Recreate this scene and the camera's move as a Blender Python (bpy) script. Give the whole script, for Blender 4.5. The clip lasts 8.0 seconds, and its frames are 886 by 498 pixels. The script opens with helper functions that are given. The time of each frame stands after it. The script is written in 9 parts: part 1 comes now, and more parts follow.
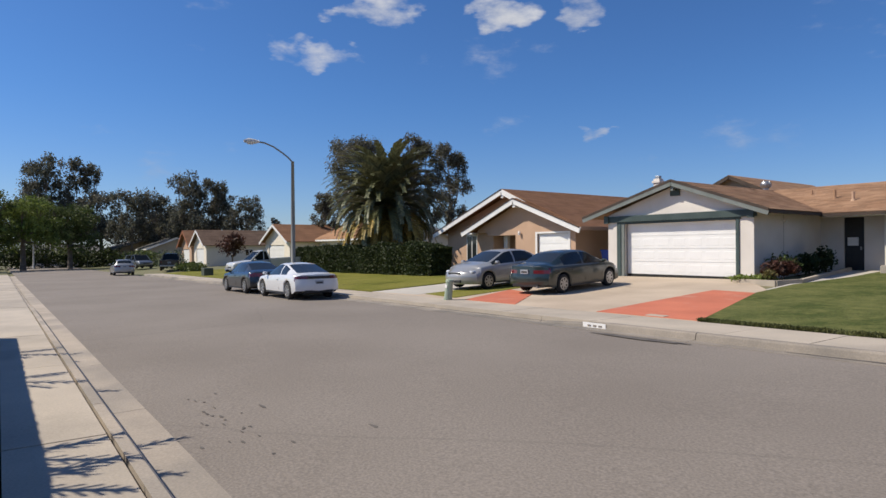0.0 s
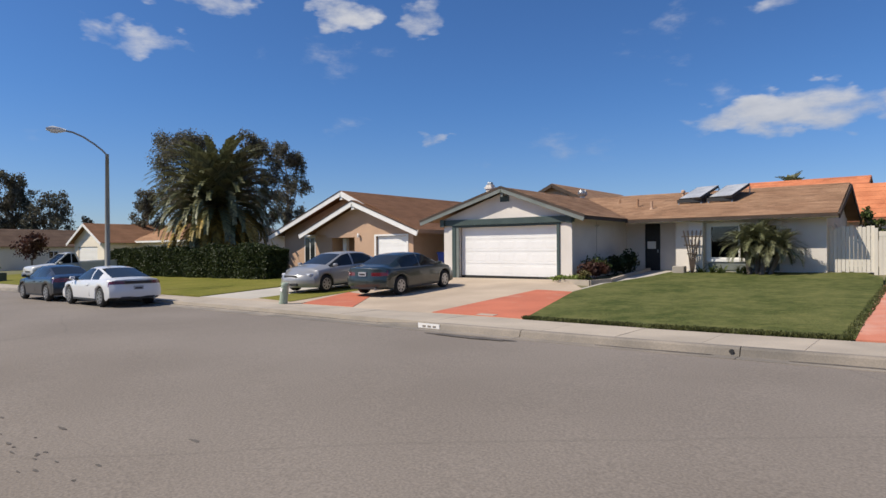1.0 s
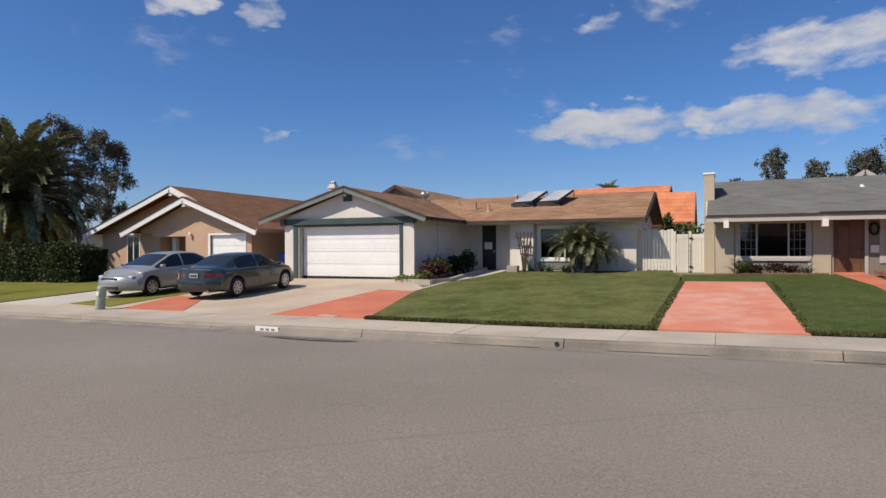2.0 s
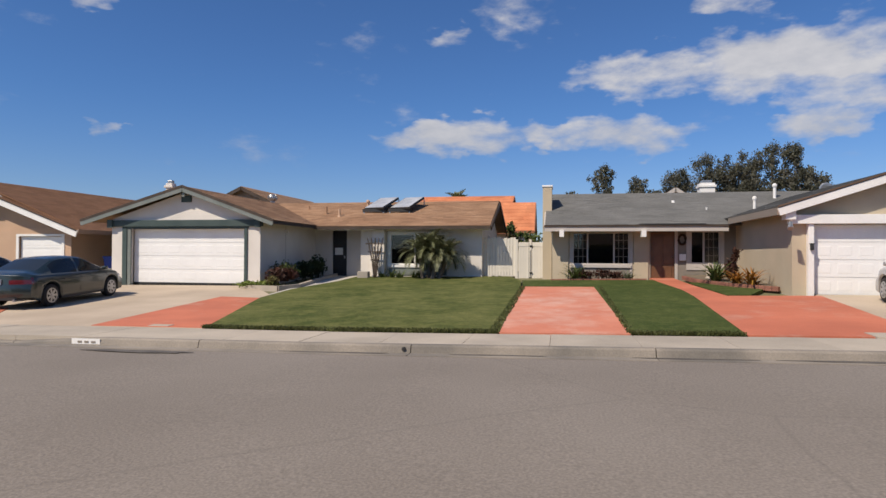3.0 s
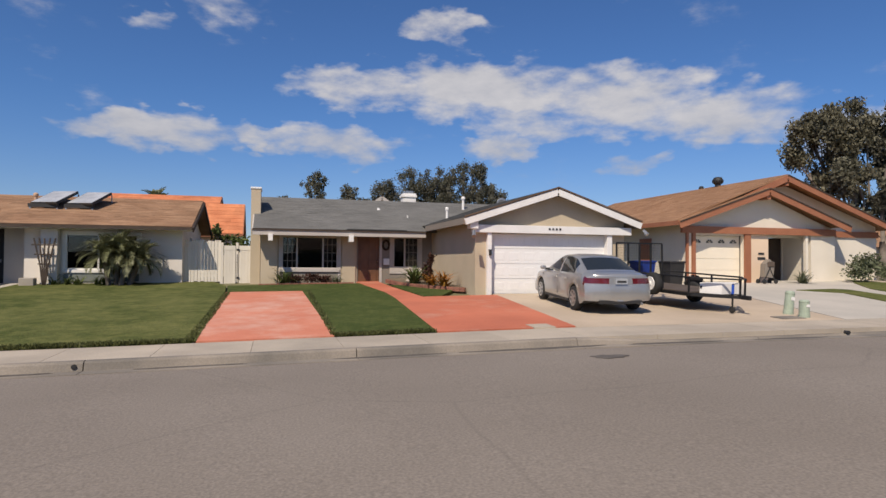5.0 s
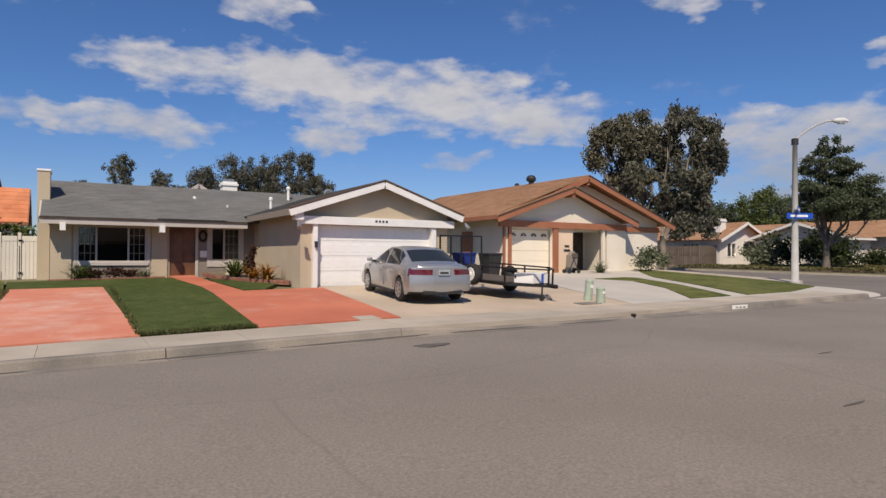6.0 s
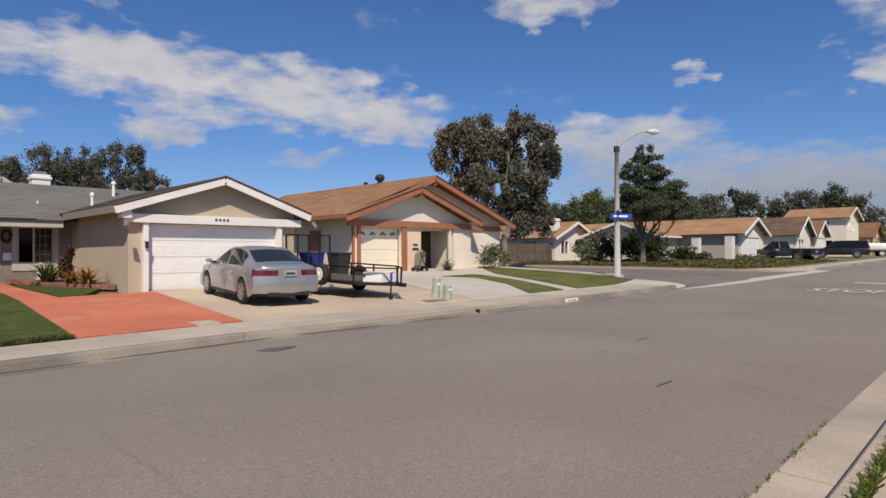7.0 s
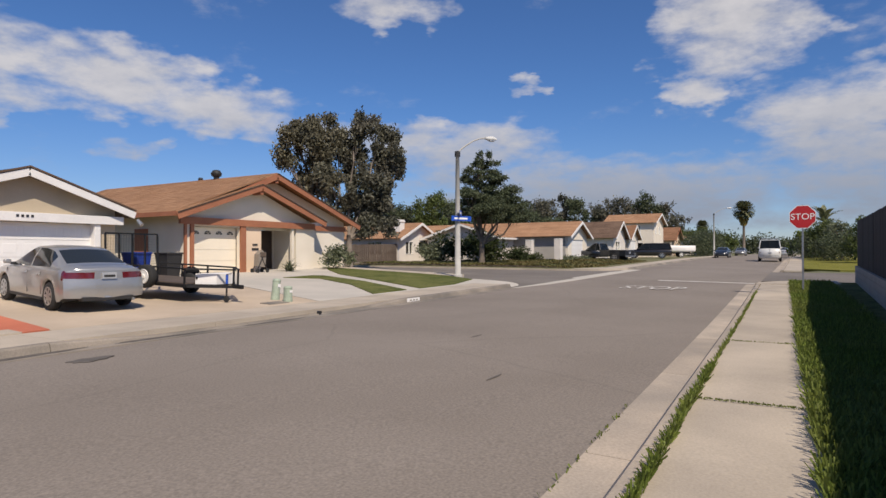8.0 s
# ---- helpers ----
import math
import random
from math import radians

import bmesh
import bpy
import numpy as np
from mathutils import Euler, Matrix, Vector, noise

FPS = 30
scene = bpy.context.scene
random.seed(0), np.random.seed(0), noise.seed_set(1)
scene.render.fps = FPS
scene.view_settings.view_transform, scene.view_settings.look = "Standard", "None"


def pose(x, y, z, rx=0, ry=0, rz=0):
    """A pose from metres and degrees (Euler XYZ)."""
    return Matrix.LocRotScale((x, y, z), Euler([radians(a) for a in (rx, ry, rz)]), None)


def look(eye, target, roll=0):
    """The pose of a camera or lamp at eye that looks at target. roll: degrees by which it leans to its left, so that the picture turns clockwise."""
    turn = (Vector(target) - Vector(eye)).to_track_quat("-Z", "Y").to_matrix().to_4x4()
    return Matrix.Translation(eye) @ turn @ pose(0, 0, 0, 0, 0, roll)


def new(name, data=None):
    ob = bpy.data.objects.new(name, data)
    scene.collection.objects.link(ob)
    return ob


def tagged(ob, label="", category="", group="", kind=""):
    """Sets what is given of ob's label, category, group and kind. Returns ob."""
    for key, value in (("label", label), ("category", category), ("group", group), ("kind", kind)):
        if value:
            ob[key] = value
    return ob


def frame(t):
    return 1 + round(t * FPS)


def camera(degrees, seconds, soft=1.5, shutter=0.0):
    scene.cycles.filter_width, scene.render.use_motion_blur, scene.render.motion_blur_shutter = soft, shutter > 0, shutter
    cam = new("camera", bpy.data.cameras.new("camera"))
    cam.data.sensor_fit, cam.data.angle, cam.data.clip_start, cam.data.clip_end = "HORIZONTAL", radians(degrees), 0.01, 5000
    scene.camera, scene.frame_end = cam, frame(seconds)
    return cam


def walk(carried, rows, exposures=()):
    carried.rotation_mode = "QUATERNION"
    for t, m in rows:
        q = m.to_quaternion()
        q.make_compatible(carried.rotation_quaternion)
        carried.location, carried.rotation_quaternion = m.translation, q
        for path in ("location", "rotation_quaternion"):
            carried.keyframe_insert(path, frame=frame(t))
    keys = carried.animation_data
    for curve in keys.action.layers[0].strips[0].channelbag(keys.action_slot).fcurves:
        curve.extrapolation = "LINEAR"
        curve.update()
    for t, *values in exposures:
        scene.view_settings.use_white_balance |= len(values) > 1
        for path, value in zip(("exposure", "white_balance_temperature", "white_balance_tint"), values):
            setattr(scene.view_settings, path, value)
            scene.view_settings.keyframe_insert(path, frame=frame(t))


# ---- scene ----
cam = camera(71.8, 8.0)
PATH = [
    (0, (0.027, -0.133, 1.724), (-1.59, 1.044, 1.722), -0.4),
    (0.5, (0.066, -0.113, 1.732), (-1.401, 1.246, 1.732), -0.4),
    (1, (0.097, -0.079, 1.732), (-1.165, 1.473, 1.734), -0.3),
    (1.5, (0.114, -0.068, 1.729), (-0.937, 1.633, 1.729), -0.3),
    (3, (0.173, 0.037, 1.717), (-0.204, 2.002, 1.738), 0.3),
    (3.5, (0.214, 0.043, 1.719), (0.073, 2.038, 1.754), 0.5),
    (4, (0.249, 0.076, 1.708), (0.366, 2.072, 1.749), 0.4),
    (5.5, (0.37, 0.149, 1.672), (1.141, 1.994, 1.709), 0.4),
    (6, (0.405, 0.15, 1.675), (1.448, 1.856, 1.697), 0.3),
    (6.5, (0.45, 0.149, 1.678), (1.695, 1.714, 1.691), 0.3),
    (7, (0.461, 0.156, 1.684), (1.885, 1.56, 1.702), -0.3),
    (7.5, (0.45, 0.1, 1.68), (2.011, 1.35, 1.692), -0.3),
    (8, (0.484, 0.055, 1.695), (2.211, 1.063, 1.712), -0.2),
]
walk(cam, [(t, look(eye, target, roll)) for t, eye, target, roll in PATH],
     [(0.0, 0.02, 6450, 9), (2.0, -0.02, 6600, 10), (4.0, -0.09, 6750, 11), (6.0, -0.13, 6800, 12), (8.0, -0.09, 6750, 12)])

# ---- sun and sky ----
SUN_AZ, SUN_EL = (-0.61, -0.793), 48.5
sun = new("sun", bpy.data.lights.new("sun", "SUN"))
sun.data.energy, sun.data.angle, sun.data.color = 5.0, radians(0.55), (1.0, 0.905, 0.765)
_h = math.tan(radians(SUN_EL))
sun.matrix_world = look((SUN_AZ[0] * 40, SUN_AZ[1] * 40, _h * 40), (0, 0, 0))

world = bpy.data.worlds.new("sky")
scene.world = world
world.use_nodes = True


def build_sky():
    """Clear blue sky with white cumulus drifting low over the roofs."""
    nt = world.node_tree
    nt.nodes.clear()
    N, L = nt.nodes.new, nt.links.new
    out, bg = N("ShaderNodeOutputWorld"), N("ShaderNodeBackground")
    sky = N("ShaderNodeTexSky")
    sky.sky_type, sky.sun_disc = "NISHITA", False
    sky.sun_elevation, sky.sun_rotation = radians(SUN_EL), math.atan2(SUN_AZ[0], SUN_AZ[1])
    sky.altitude, sky.air_density, sky.dust_density, sky.ozone_density = 300, 1.0, 0.2, 3.0
    co = N("ShaderNodeTexCoord")

    def math_(op, a, b=None, clamp=False):
        n = N("ShaderNodeMath")
        n.operation, n.use_clamp = op, clamp
        for i, v in enumerate((a, b)):
            if v is None:
                continue
            if isinstance(v, (int, float)):
                n.inputs[i].default_value = v
            else:
                L(v, n.inputs[i])
        return n.outputs[0]

    sep = N("ShaderNodeSeparateXYZ")
    L(co.outputs["Generated"], sep.inputs[0])
    az = math_("ARCTAN2", sep.outputs[0], sep.outputs[1])
    el = math_("ARCSINE", sep.outputs[2])
    # a flat cloud deck: billows squeezed towards the horizon
    comb = N("ShaderNodeCombineXYZ")
    L(az, comb.inputs[0])
    L(math_("MULTIPLY", el, 2.2), comb.inputs[1])
    big, fine = N("ShaderNodeTexNoise"), N("ShaderNodeTexNoise")
    for n, sc, de, ro in ((big, 5.0, 6.0, 0.55), (fine, 17.0, 6.0, 0.6)):
        n.inputs["Scale"].default_value, n.inputs["Detail"].default_value, n.inputs["Roughness"].default_value = sc, de, ro
        L(comb.outputs[0], n.inputs["Vector"])
    # cloud banks: azimuth to the right of +y, elevation, half width, half height (degrees), weight
    # their outlines are torn by turbulence
    warp, wsep = N("ShaderNodeTexNoise"), N("ShaderNodeSeparateXYZ")
    warp.inputs["Scale"].default_value, warp.inputs["Detail"].default_value, warp.inputs["Roughness"].default_value = 16.0, 4.0, 0.5
    L(comb.outputs[0], warp.inputs["Vector"])
    L(warp.outputs["Color"], wsep.inputs[0])
    waz = math_("ADD", az, math_("MULTIPLY", math_("SUBTRACT", wsep.outputs[0], 0.5), 0.17))
    wel = math_("ADD", el, math_("MULTIPLY", math_("SUBTRACT", wsep.outputs[1], 0.5), 0.085))
    total = None
    for a, e, wa, we, k in CLOUDS:
        da = math_("DIVIDE", math_("SUBTRACT", waz, radians(a)), radians(wa))
        de = math_("DIVIDE", math_("SUBTRACT", wel, radians(e)), radians(we))
        r = math_("ADD", math_("MULTIPLY", da, da), math_("MULTIPLY", de, de))
        w = math_("MULTIPLY", math_("SUBTRACT", 1.0, r, True), k)
        total = w if total is None else math_("MAXIMUM", total, w)
    # clear air between the banks
    clear = math_("SUBTRACT", 1.0, math_("MULTIPLY", total, 3.0), True)
    total = math_("SUBTRACT", total, math_("MULTIPLY", clear, 0.2))
    dens = math_("ADD", total, math_("MULTIPLY", math_("SUBTRACT", big.outputs["Fac"], 0.5), 2.1))
    dens = math_("ADD", dens, math_("MULTIPLY", math_("SUBTRACT", fine.outputs["Fac"], 0.5), 1.25))
    ramp = N("ShaderNodeMapRange")
    ramp.interpolation_type = "SMOOTHSTEP"
    for i, v in ((1, 0.0), (2, 1.08), (3, 0.0), (4, 1.0)):
        ramp.inputs[i].default_value = v
    L(dens, ramp.inputs[0])
    shade = N("ShaderNodeMapRange")
    for i, v in ((1, 0.3), (2, 0.75), (3, 0.62), (4, 1.0)):
        shade.inputs[i].default_value = v
    L(fine.outputs["Fac"], shade.inputs[0])
    ccol = N("ShaderNodeMix")
    ccol.data_type = "RGBA"
    ccol.inputs[6].default_value, ccol.inputs[7].default_value = (3.7, 4.3, 5.6, 1), (10.2, 10.1, 10.3, 1)
    # banks low in the haze are greyer
    haze = N("ShaderNodeMapRange")
    for i, v in ((1, radians(4)), (2, radians(13)), (3, 0.12), (4, 1.0)):
        haze.inputs[i].default_value = v
    L(el, haze.inputs[0])
    L(math_("MULTIPLY", shade.outputs[0], haze.outputs[0]), ccol.inputs[0])
    mix = N("ShaderNodeMix")
    mix.data_type = "RGBA"
    L(math_("MULTIPLY", ramp.outputs[0], 0.9), mix.inputs[0])
    tint = N("ShaderNodeMix")
    tint.data_type, tint.blend_type = "RGBA", "MULTIPLY"
    tint.inputs[0].default_value = 1.0
    low, fade = N("ShaderNodeMix"), N("ShaderNodeMapRange")
    low.data_type = "RGBA"
    low.inputs[6].default_value, low.inputs[7].default_value = HAZE_TINT, SKY_TINT
    fade.interpolation_type = "SMOOTHSTEP"
    for i, v in ((1, radians(-1)), (2, radians(15)), (3, 0.0), (4, 1.0)):
        fade.inputs[i].default_value = v
    L(el, fade.inputs[0])
    L(fade.outputs[0], low.inputs[0])
    L(low.outputs[2], tint.inputs[7])
    L(sky.outputs[0], tint.inputs[6])
    L(tint.outputs[2], mix.inputs[6])
    L(ccol.outputs[2], mix.inputs[7])
    L(mix.outputs[2], bg.inputs["Color"])
    bg.inputs["Strength"].default_value = 0.07
    L(bg.outputs[0], out.inputs[0])


SKY_TINT, HAZE_TINT = (0.68, 1.06, 1.56, 1), (0.92, 1.06, 1.42, 1)
CLOUDS = [
    (-60, 21.3, 4.5, 1.8, 0.75), (-48.5, 20.8, 3.6, 1.9, 0.8), (-41, 21.0, 2.4, 1.8, 0.75), (-65.5, 17.4, 4.6, 1.3, 0.7), (-40.2, 10.1, 1.6, 0.7, 0.6),
    (-9.5, 10.9, 8.5, 2.3, 1.05), (5, 10.8, 7.5, 2.2, 1.0), (-1, 11.2, 5, 1.2, 0.9),
    (8, 15.8, 8, 2.2, 0.95), (20, 15.8, 11, 3.4, 1.1), (31, 14.8, 10, 3.8, 1.1), (40, 12.8, 9, 3.0, 1.05), (24, 12.6, 7, 2.2, 0.9), (21, 10.6, 4.5, 1.6, 0.85), (50, 10.6, 8, 2.4, 1.0), (58, 10.5, 6, 2.2, 0.9),
    (15, 21.4, 4, 2.0, 0.7), (-4, 22.2, 7, 2.4, 0.42), (-10.8, 19.4, 2.5, 1.0, 0.42), (33, 9.0, 4, 1.2, 0.75),
    (55, 22.0, 7, 2.2, 0.85), (85, 18.5, 8, 5.6, 1.1), (92, 11.5, 8, 4.0, 1.1), (83, 13.5, 4, 2.0, 0.8), (67.5, 14.9, 1.6, 0.9, 0.65), (70, 7.6, 12, 1.6, 0.62), (88, 6.2, 8, 1.2, 0.8), (78, 5.5, 30, 4.2, 0.95), (62, 9.5, 12, 3.2, 0.75), (95, 8, 12, 3, 0.8),
    (-5, 40, 30, 8, 0.7), (60, 38, 22, 7, 0.75), (140, 25, 30, 8, 0.8), (-130, 22, 25, 6, 0.7), (175, 40, 20, 8, 0.7),
]
build_sky()

# ---- materials ----
MATS = {}


def surf(name, c1, c2, rough=0.85, coarse=0.6, fine=40.0, bump=0.15, metal=0.0, speck=0.18, coat=0.0, spec=0.5, dist=0.01, tweak=None):
    """A surface with two tones in large patches, fine grain in colour, gloss and relief."""
    m = bpy.data.materials.new(name)
    m.use_nodes = True
    nt = m.node_tree
    N, L = nt.nodes.new, nt.links.new
    b = nt.nodes["Principled BSDF"]
    co = N("ShaderNodeTexCoord")
    big, small = N("ShaderNodeTexNoise"), N("ShaderNodeTexNoise")
    big.inputs["Scale"].default_value, big.inputs["Detail"].default_value = coarse, 5
    small.inputs["Scale"].default_value, small.inputs["Detail"].default_value = fine, 4
    L(co.outputs["Object"], big.inputs["Vector"])
    L(co.outputs["Object"], small.inputs["Vector"])
    r = N("ShaderNodeMapRange")
    r.inputs[1].default_value, r.inputs[2].default_value = 0.35, 0.65
    L(big.outputs["Fac"], r.inputs[0])
    mix = N("ShaderNodeMix")
    mix.data_type = "RGBA"
    mix.inputs[6].default_value, mix.inputs[7].default_value = (*c1, 1), (*c2, 1)
    L(r.outputs[0], mix.inputs[0])
    g = N("ShaderNodeMapRange")
    for i, v in ((1, 0.25), (2, 0.75), (3, 1 - speck), (4, 1 + speck)):
        g.inputs[i].default_value = v
    L(small.outputs["Fac"], g.inputs[0])
    mul = N("ShaderNodeMix")
    mul.data_type, mul.blend_type = "RGBA", "MULTIPLY"
    mul.inputs[0].default_value = 1
    L(mix.outputs[2], mul.inputs[6])
    L(g.outputs[0], mul.inputs[7])
    col = mul.outputs[2]
    height = small.outputs["Fac"]
    if tweak:
        col, height = tweak(nt, co, col, height)
    L(col, b.inputs["Base Color"])
    rr = N("ShaderNodeMapRange")
    for i, v in ((3, max(rough - 0.08, 0.02)), (4, min(rough + 0.08, 1))):
        rr.inputs[i].default_value = v
    L(small.outputs["Fac"], rr.inputs[0])
    L(rr.outputs[0], b.inputs["Roughness"])
    b.inputs["Metallic"].default_value = metal
    b.inputs["Specular IOR Level"].default_value = spec
    b.inputs["Coat Weight"].default_value = coat
    b.inputs["Coat Roughness"].default_value = 0.05
    if bump:
        bp = N("ShaderNodeBump")
        bp.inputs["Strength"].default_value, bp.inputs["Distance"].default_value = bump, dist
        L(height, bp.inputs["Height"])
        L(bp.outputs[0], b.inputs["Normal"])
    MATS[name] = m
    return m


def vary(amount, hue=(1, 1, 1)):
    """Tone that differs from piece to piece."""
    def tweak(nt, co, col, height):
        N, L = nt.nodes.new, nt.links.new
        info, r, mul = N("ShaderNodeObjectInfo"), N("ShaderNodeMapRange"), N("ShaderNodeMix")
        r.inputs[3].default_value, r.inputs[4].default_value = 1 - amount, 1 + amount
        L(info.outputs["Random"], r.inputs[0])
        mul.data_type, mul.blend_type = "RGBA", "MULTIPLY"
        mul.inputs[0].default_value = 1
        L(col, mul.inputs[6])
        L(r.outputs[0], mul.inputs[7])
        return mul.outputs[2], height
    return tweak


def island(amount):
    """Tone that differs from leaf to leaf or shingle to shingle."""
    def tweak(nt, co, col, height):
        N, L = nt.nodes.new, nt.links.new
        geo, r, mul = N("ShaderNodeNewGeometry"), N("ShaderNodeMapRange"), N("ShaderNodeMix")
        r.inputs[3].default_value, r.inputs[4].default_value = 1 - amount, 1 + amount
        L(geo.outputs["Random Per Island"], r.inputs[0])
        mul.data_type, mul.blend_type = "RGBA", "MULTIPLY"
        mul.inputs[0].default_value = 1
        L(col, mul.inputs[6])
        L(r.outputs[0], mul.inputs[7])
        return mul.outputs[2], height
    return tweak


def cracked(scale, dark, width=0.012):
    """Thin dark wandering cracks and sealed seams."""
    def tweak(nt, co, col, height):
        N, L = nt.nodes.new, nt.links.new
        vor, r, mix = N("ShaderNodeTexVoronoi"), N("ShaderNodeMapRange"), N("ShaderNodeMix")
        warp, add = N("ShaderNodeTexNoise"), N("ShaderNodeVectorMath")
        warp.inputs["Scale"].default_value, warp.inputs["Detail"].default_value = scale * 2, 5
        L(co.outputs["Object"], warp.inputs["Vector"])
        add.operation = "ADD"
        L(co.outputs["Object"], add.inputs[0])
        L(warp.outputs["Color"], add.inputs[1])
        vor.feature = "DISTANCE_TO_EDGE"
        vor.inputs["Scale"].default_value = scale
        L(add.outputs[0], vor.inputs["Vector"])
        r.inputs[1].default_value, r.inputs[2].default_value = 0.0, width
        r.inputs[3].default_value, r.inputs[4].default_value = dark, 0.0
        L(vor.outputs["Distance"], r.inputs[0])
        mix.data_type = "RGBA"
        mix.inputs[7].default_value = (0.03, 0.028, 0.025, 1)
        L(r.outputs[0], mix.inputs[0])
        L(col, mix.inputs[6])
        return mix.outputs[2], height
    return tweak


asphalt = surf("asphalt", (0.200, 0.172, 0.146), (0.235, 0.204, 0.175), 0.9, 0.25, 38, 0.6, speck=0.26, tweak=cracked(0.09, 0.13, 0.003), spec=0.3)
side_asphalt = surf("side_asphalt", (0.15, 0.133, 0.118), (0.185, 0.165, 0.146), 0.9, 0.3, 60, 0.4, speck=0.25, spec=0.3)
patch_tar = surf("patch_tar", (0.085, 0.075, 0.066), (0.13, 0.115, 0.10), 0.85, 3, 60, 0.4)
concrete = surf("concrete", (0.46, 0.395, 0.315), (0.36, 0.31, 0.25), 0.85, 0.8, 45, 0.3, speck=0.12, tweak=vary(0.07))
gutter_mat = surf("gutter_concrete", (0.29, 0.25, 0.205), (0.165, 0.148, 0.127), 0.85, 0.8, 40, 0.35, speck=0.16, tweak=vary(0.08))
drive_mat = surf("driveway_concrete", (0.52, 0.42, 0.315), (0.42, 0.335, 0.25), 0.85, 0.5, 45, 0.3, speck=0.12)
drive_pale = surf("pale_concrete", (0.50, 0.46, 0.40), (0.43, 0.40, 0.35), 0.85, 0.6, 45, 0.3, speck=0.1)
def worn(scale, lo, hi, tone, strength):
    """Ragged pale or dark wear laid over a colour in patches."""
    def tweak(nt, co, col, height):
        N, L = nt.nodes.new, nt.links.new
        n, r, mix = N("ShaderNodeTexNoise"), N("ShaderNodeMapRange"), N("ShaderNodeMix")
        n.inputs["Scale"].default_value, n.inputs["Detail"].default_value, n.inputs["Roughness"].default_value = scale, 9, 0.68
        L(co.outputs["Object"], n.inputs["Vector"])
        for i, v in ((1, lo), (2, hi), (3, 0.0), (4, strength)):
            r.inputs[i].default_value = v
        L(n.outputs["Fac"], r.inputs[0])
        mix.data_type = "RGBA"
        mix.inputs[7].default_value = (*tone, 1)
        L(r.outputs[0], mix.inputs[0])
        L(col, mix.inputs[6])
        return mix.outputs[2], height
    return tweak


red_mat = surf("red_concrete", (0.56, 0.170, 0.092), (0.45, 0.130, 0.070), 0.8, 0.6, 40, 0.25, speck=0.12, tweak=worn(0.9, 0.55, 0.75, (0.56, 0.36, 0.27), 0.5))
# paler tone for the near gutter and kerb
gutter_pale = surf("pale_gutter_concrete", (0.43, 0.36, 0.285), (0.30, 0.26, 0.215), 0.85, 0.9, 40, 0.35, speck=0.16, tweak=vary(0.08))
red_faded = surf("faded_red_concrete", (0.62, 0.235, 0.145), (0.54, 0.175, 0.10), 0.8, 0.9, 40, 0.25, speck=0.12, tweak=worn(0.7, 0.46, 0.66, (0.66, 0.46, 0.37), 0.6))
lawn_mat = surf("lawn", (0.064, 0.082, 0.023), (0.122, 0.130, 0.044), 0.95, 0.7, 26, 0.9, speck=0.5, spec=0.1, dist=0.03, tweak=worn(2.6, 0.46, 0.7, (0.19, 0.185, 0.065), 0.75))
lawn_dark = surf("dark_lawn", (0.050, 0.070, 0.019), (0.072, 0.090, 0.026), 0.95, 0.8, 26, 0.9, speck=0.5, spec=0.1, dist=0.03, tweak=worn(3.2, 0.48, 0.72, (0.12, 0.135, 0.045), 0.6))
lawn_old = surf("sunny_lawn", (0.15, 0.155, 0.028), (0.21, 0.195, 0.045), 0.95, 0.5, 30, 0.9, speck=0.4, spec=0.1, dist=0.04)
soil = surf("soil", (0.14, 0.105, 0.07), (0.20, 0.16, 0.11), 0.95, 0.4, 20, 0.5)
dry_ground = surf("dry_ground", (0.17, 0.15, 0.08), (0.12, 0.13, 0.05), 0.95, 0.08, 8, 0.3)
# scrub greyed by distance haze mixed into the base colour
hazed_scrub = surf("haze_tinted_scrub", (0.15, 0.165, 0.15), (0.20, 0.20, 0.18), 0.95, 0.01, 0.1, 0.0, speck=0.3)
stucco_white = surf("white_stucco", (0.72, 0.67, 0.61), (0.65, 0.60, 0.545), 0.92, 0.9, 70, 0.45, speck=0.07)
stucco_pink = surf("tan_pink_stucco", (0.52, 0.345, 0.235), (0.47, 0.31, 0.21), 0.92, 0.8, 70, 0.45, speck=0.07)
stucco_beige = surf("beige_stucco", (0.50, 0.415, 0.30), (0.44, 0.365, 0.265), 0.92, 0.8, 70, 0.45, speck=0.07)
stucco_cream = surf("cream_stucco", (0.76, 0.69, 0.58), (0.71, 0.64, 0.53), 0.92, 0.8, 70, 0.45, speck=0.06)
stucco_shade = surf("shaded_side_stucco", (0.40, 0.38, 0.35), (0.36, 0.34, 0.315), 0.92, 0.8, 70, 0.4, speck=0.06)
stucco_peach = surf("peach_stucco", (0.76, 0.58, 0.42), (0.71, 0.54, 0.39), 0.92, 0.8, 70, 0.4, speck=0.06)
taupe = surf("taupe_siding", (0.24, 0.205, 0.17), (0.21, 0.18, 0.15), 0.85, 0.9, 40, 0.2)
taupe_pale = surf("pale_taupe_frame", (0.50, 0.45, 0.41), (0.44, 0.40, 0.36), 0.7, 0.9, 40, 0.1)
white_paint = surf("white_paint", (0.80, 0.78, 0.75), (0.74, 0.72, 0.69), 0.55, 1.5, 30, 0.08, speck=0.05)
door_white = surf("garage_door_white", (0.82, 0.81, 0.79), (0.77, 0.76, 0.74), 0.45, 1.0, 25, 0.04, speck=0.03)
door_cream = surf("garage_door_cream", (0.83, 0.75, 0.61), (0.79, 0.71, 0.57), 0.5, 1.0, 25, 0.04, speck=0.03)
vinyl = surf("cream_vinyl", (0.70, 0.65, 0.56), (0.64, 0.59, 0.51), 0.6, 0.7, 30, 0.06, speck=0.05, tweak=vary(0.05))
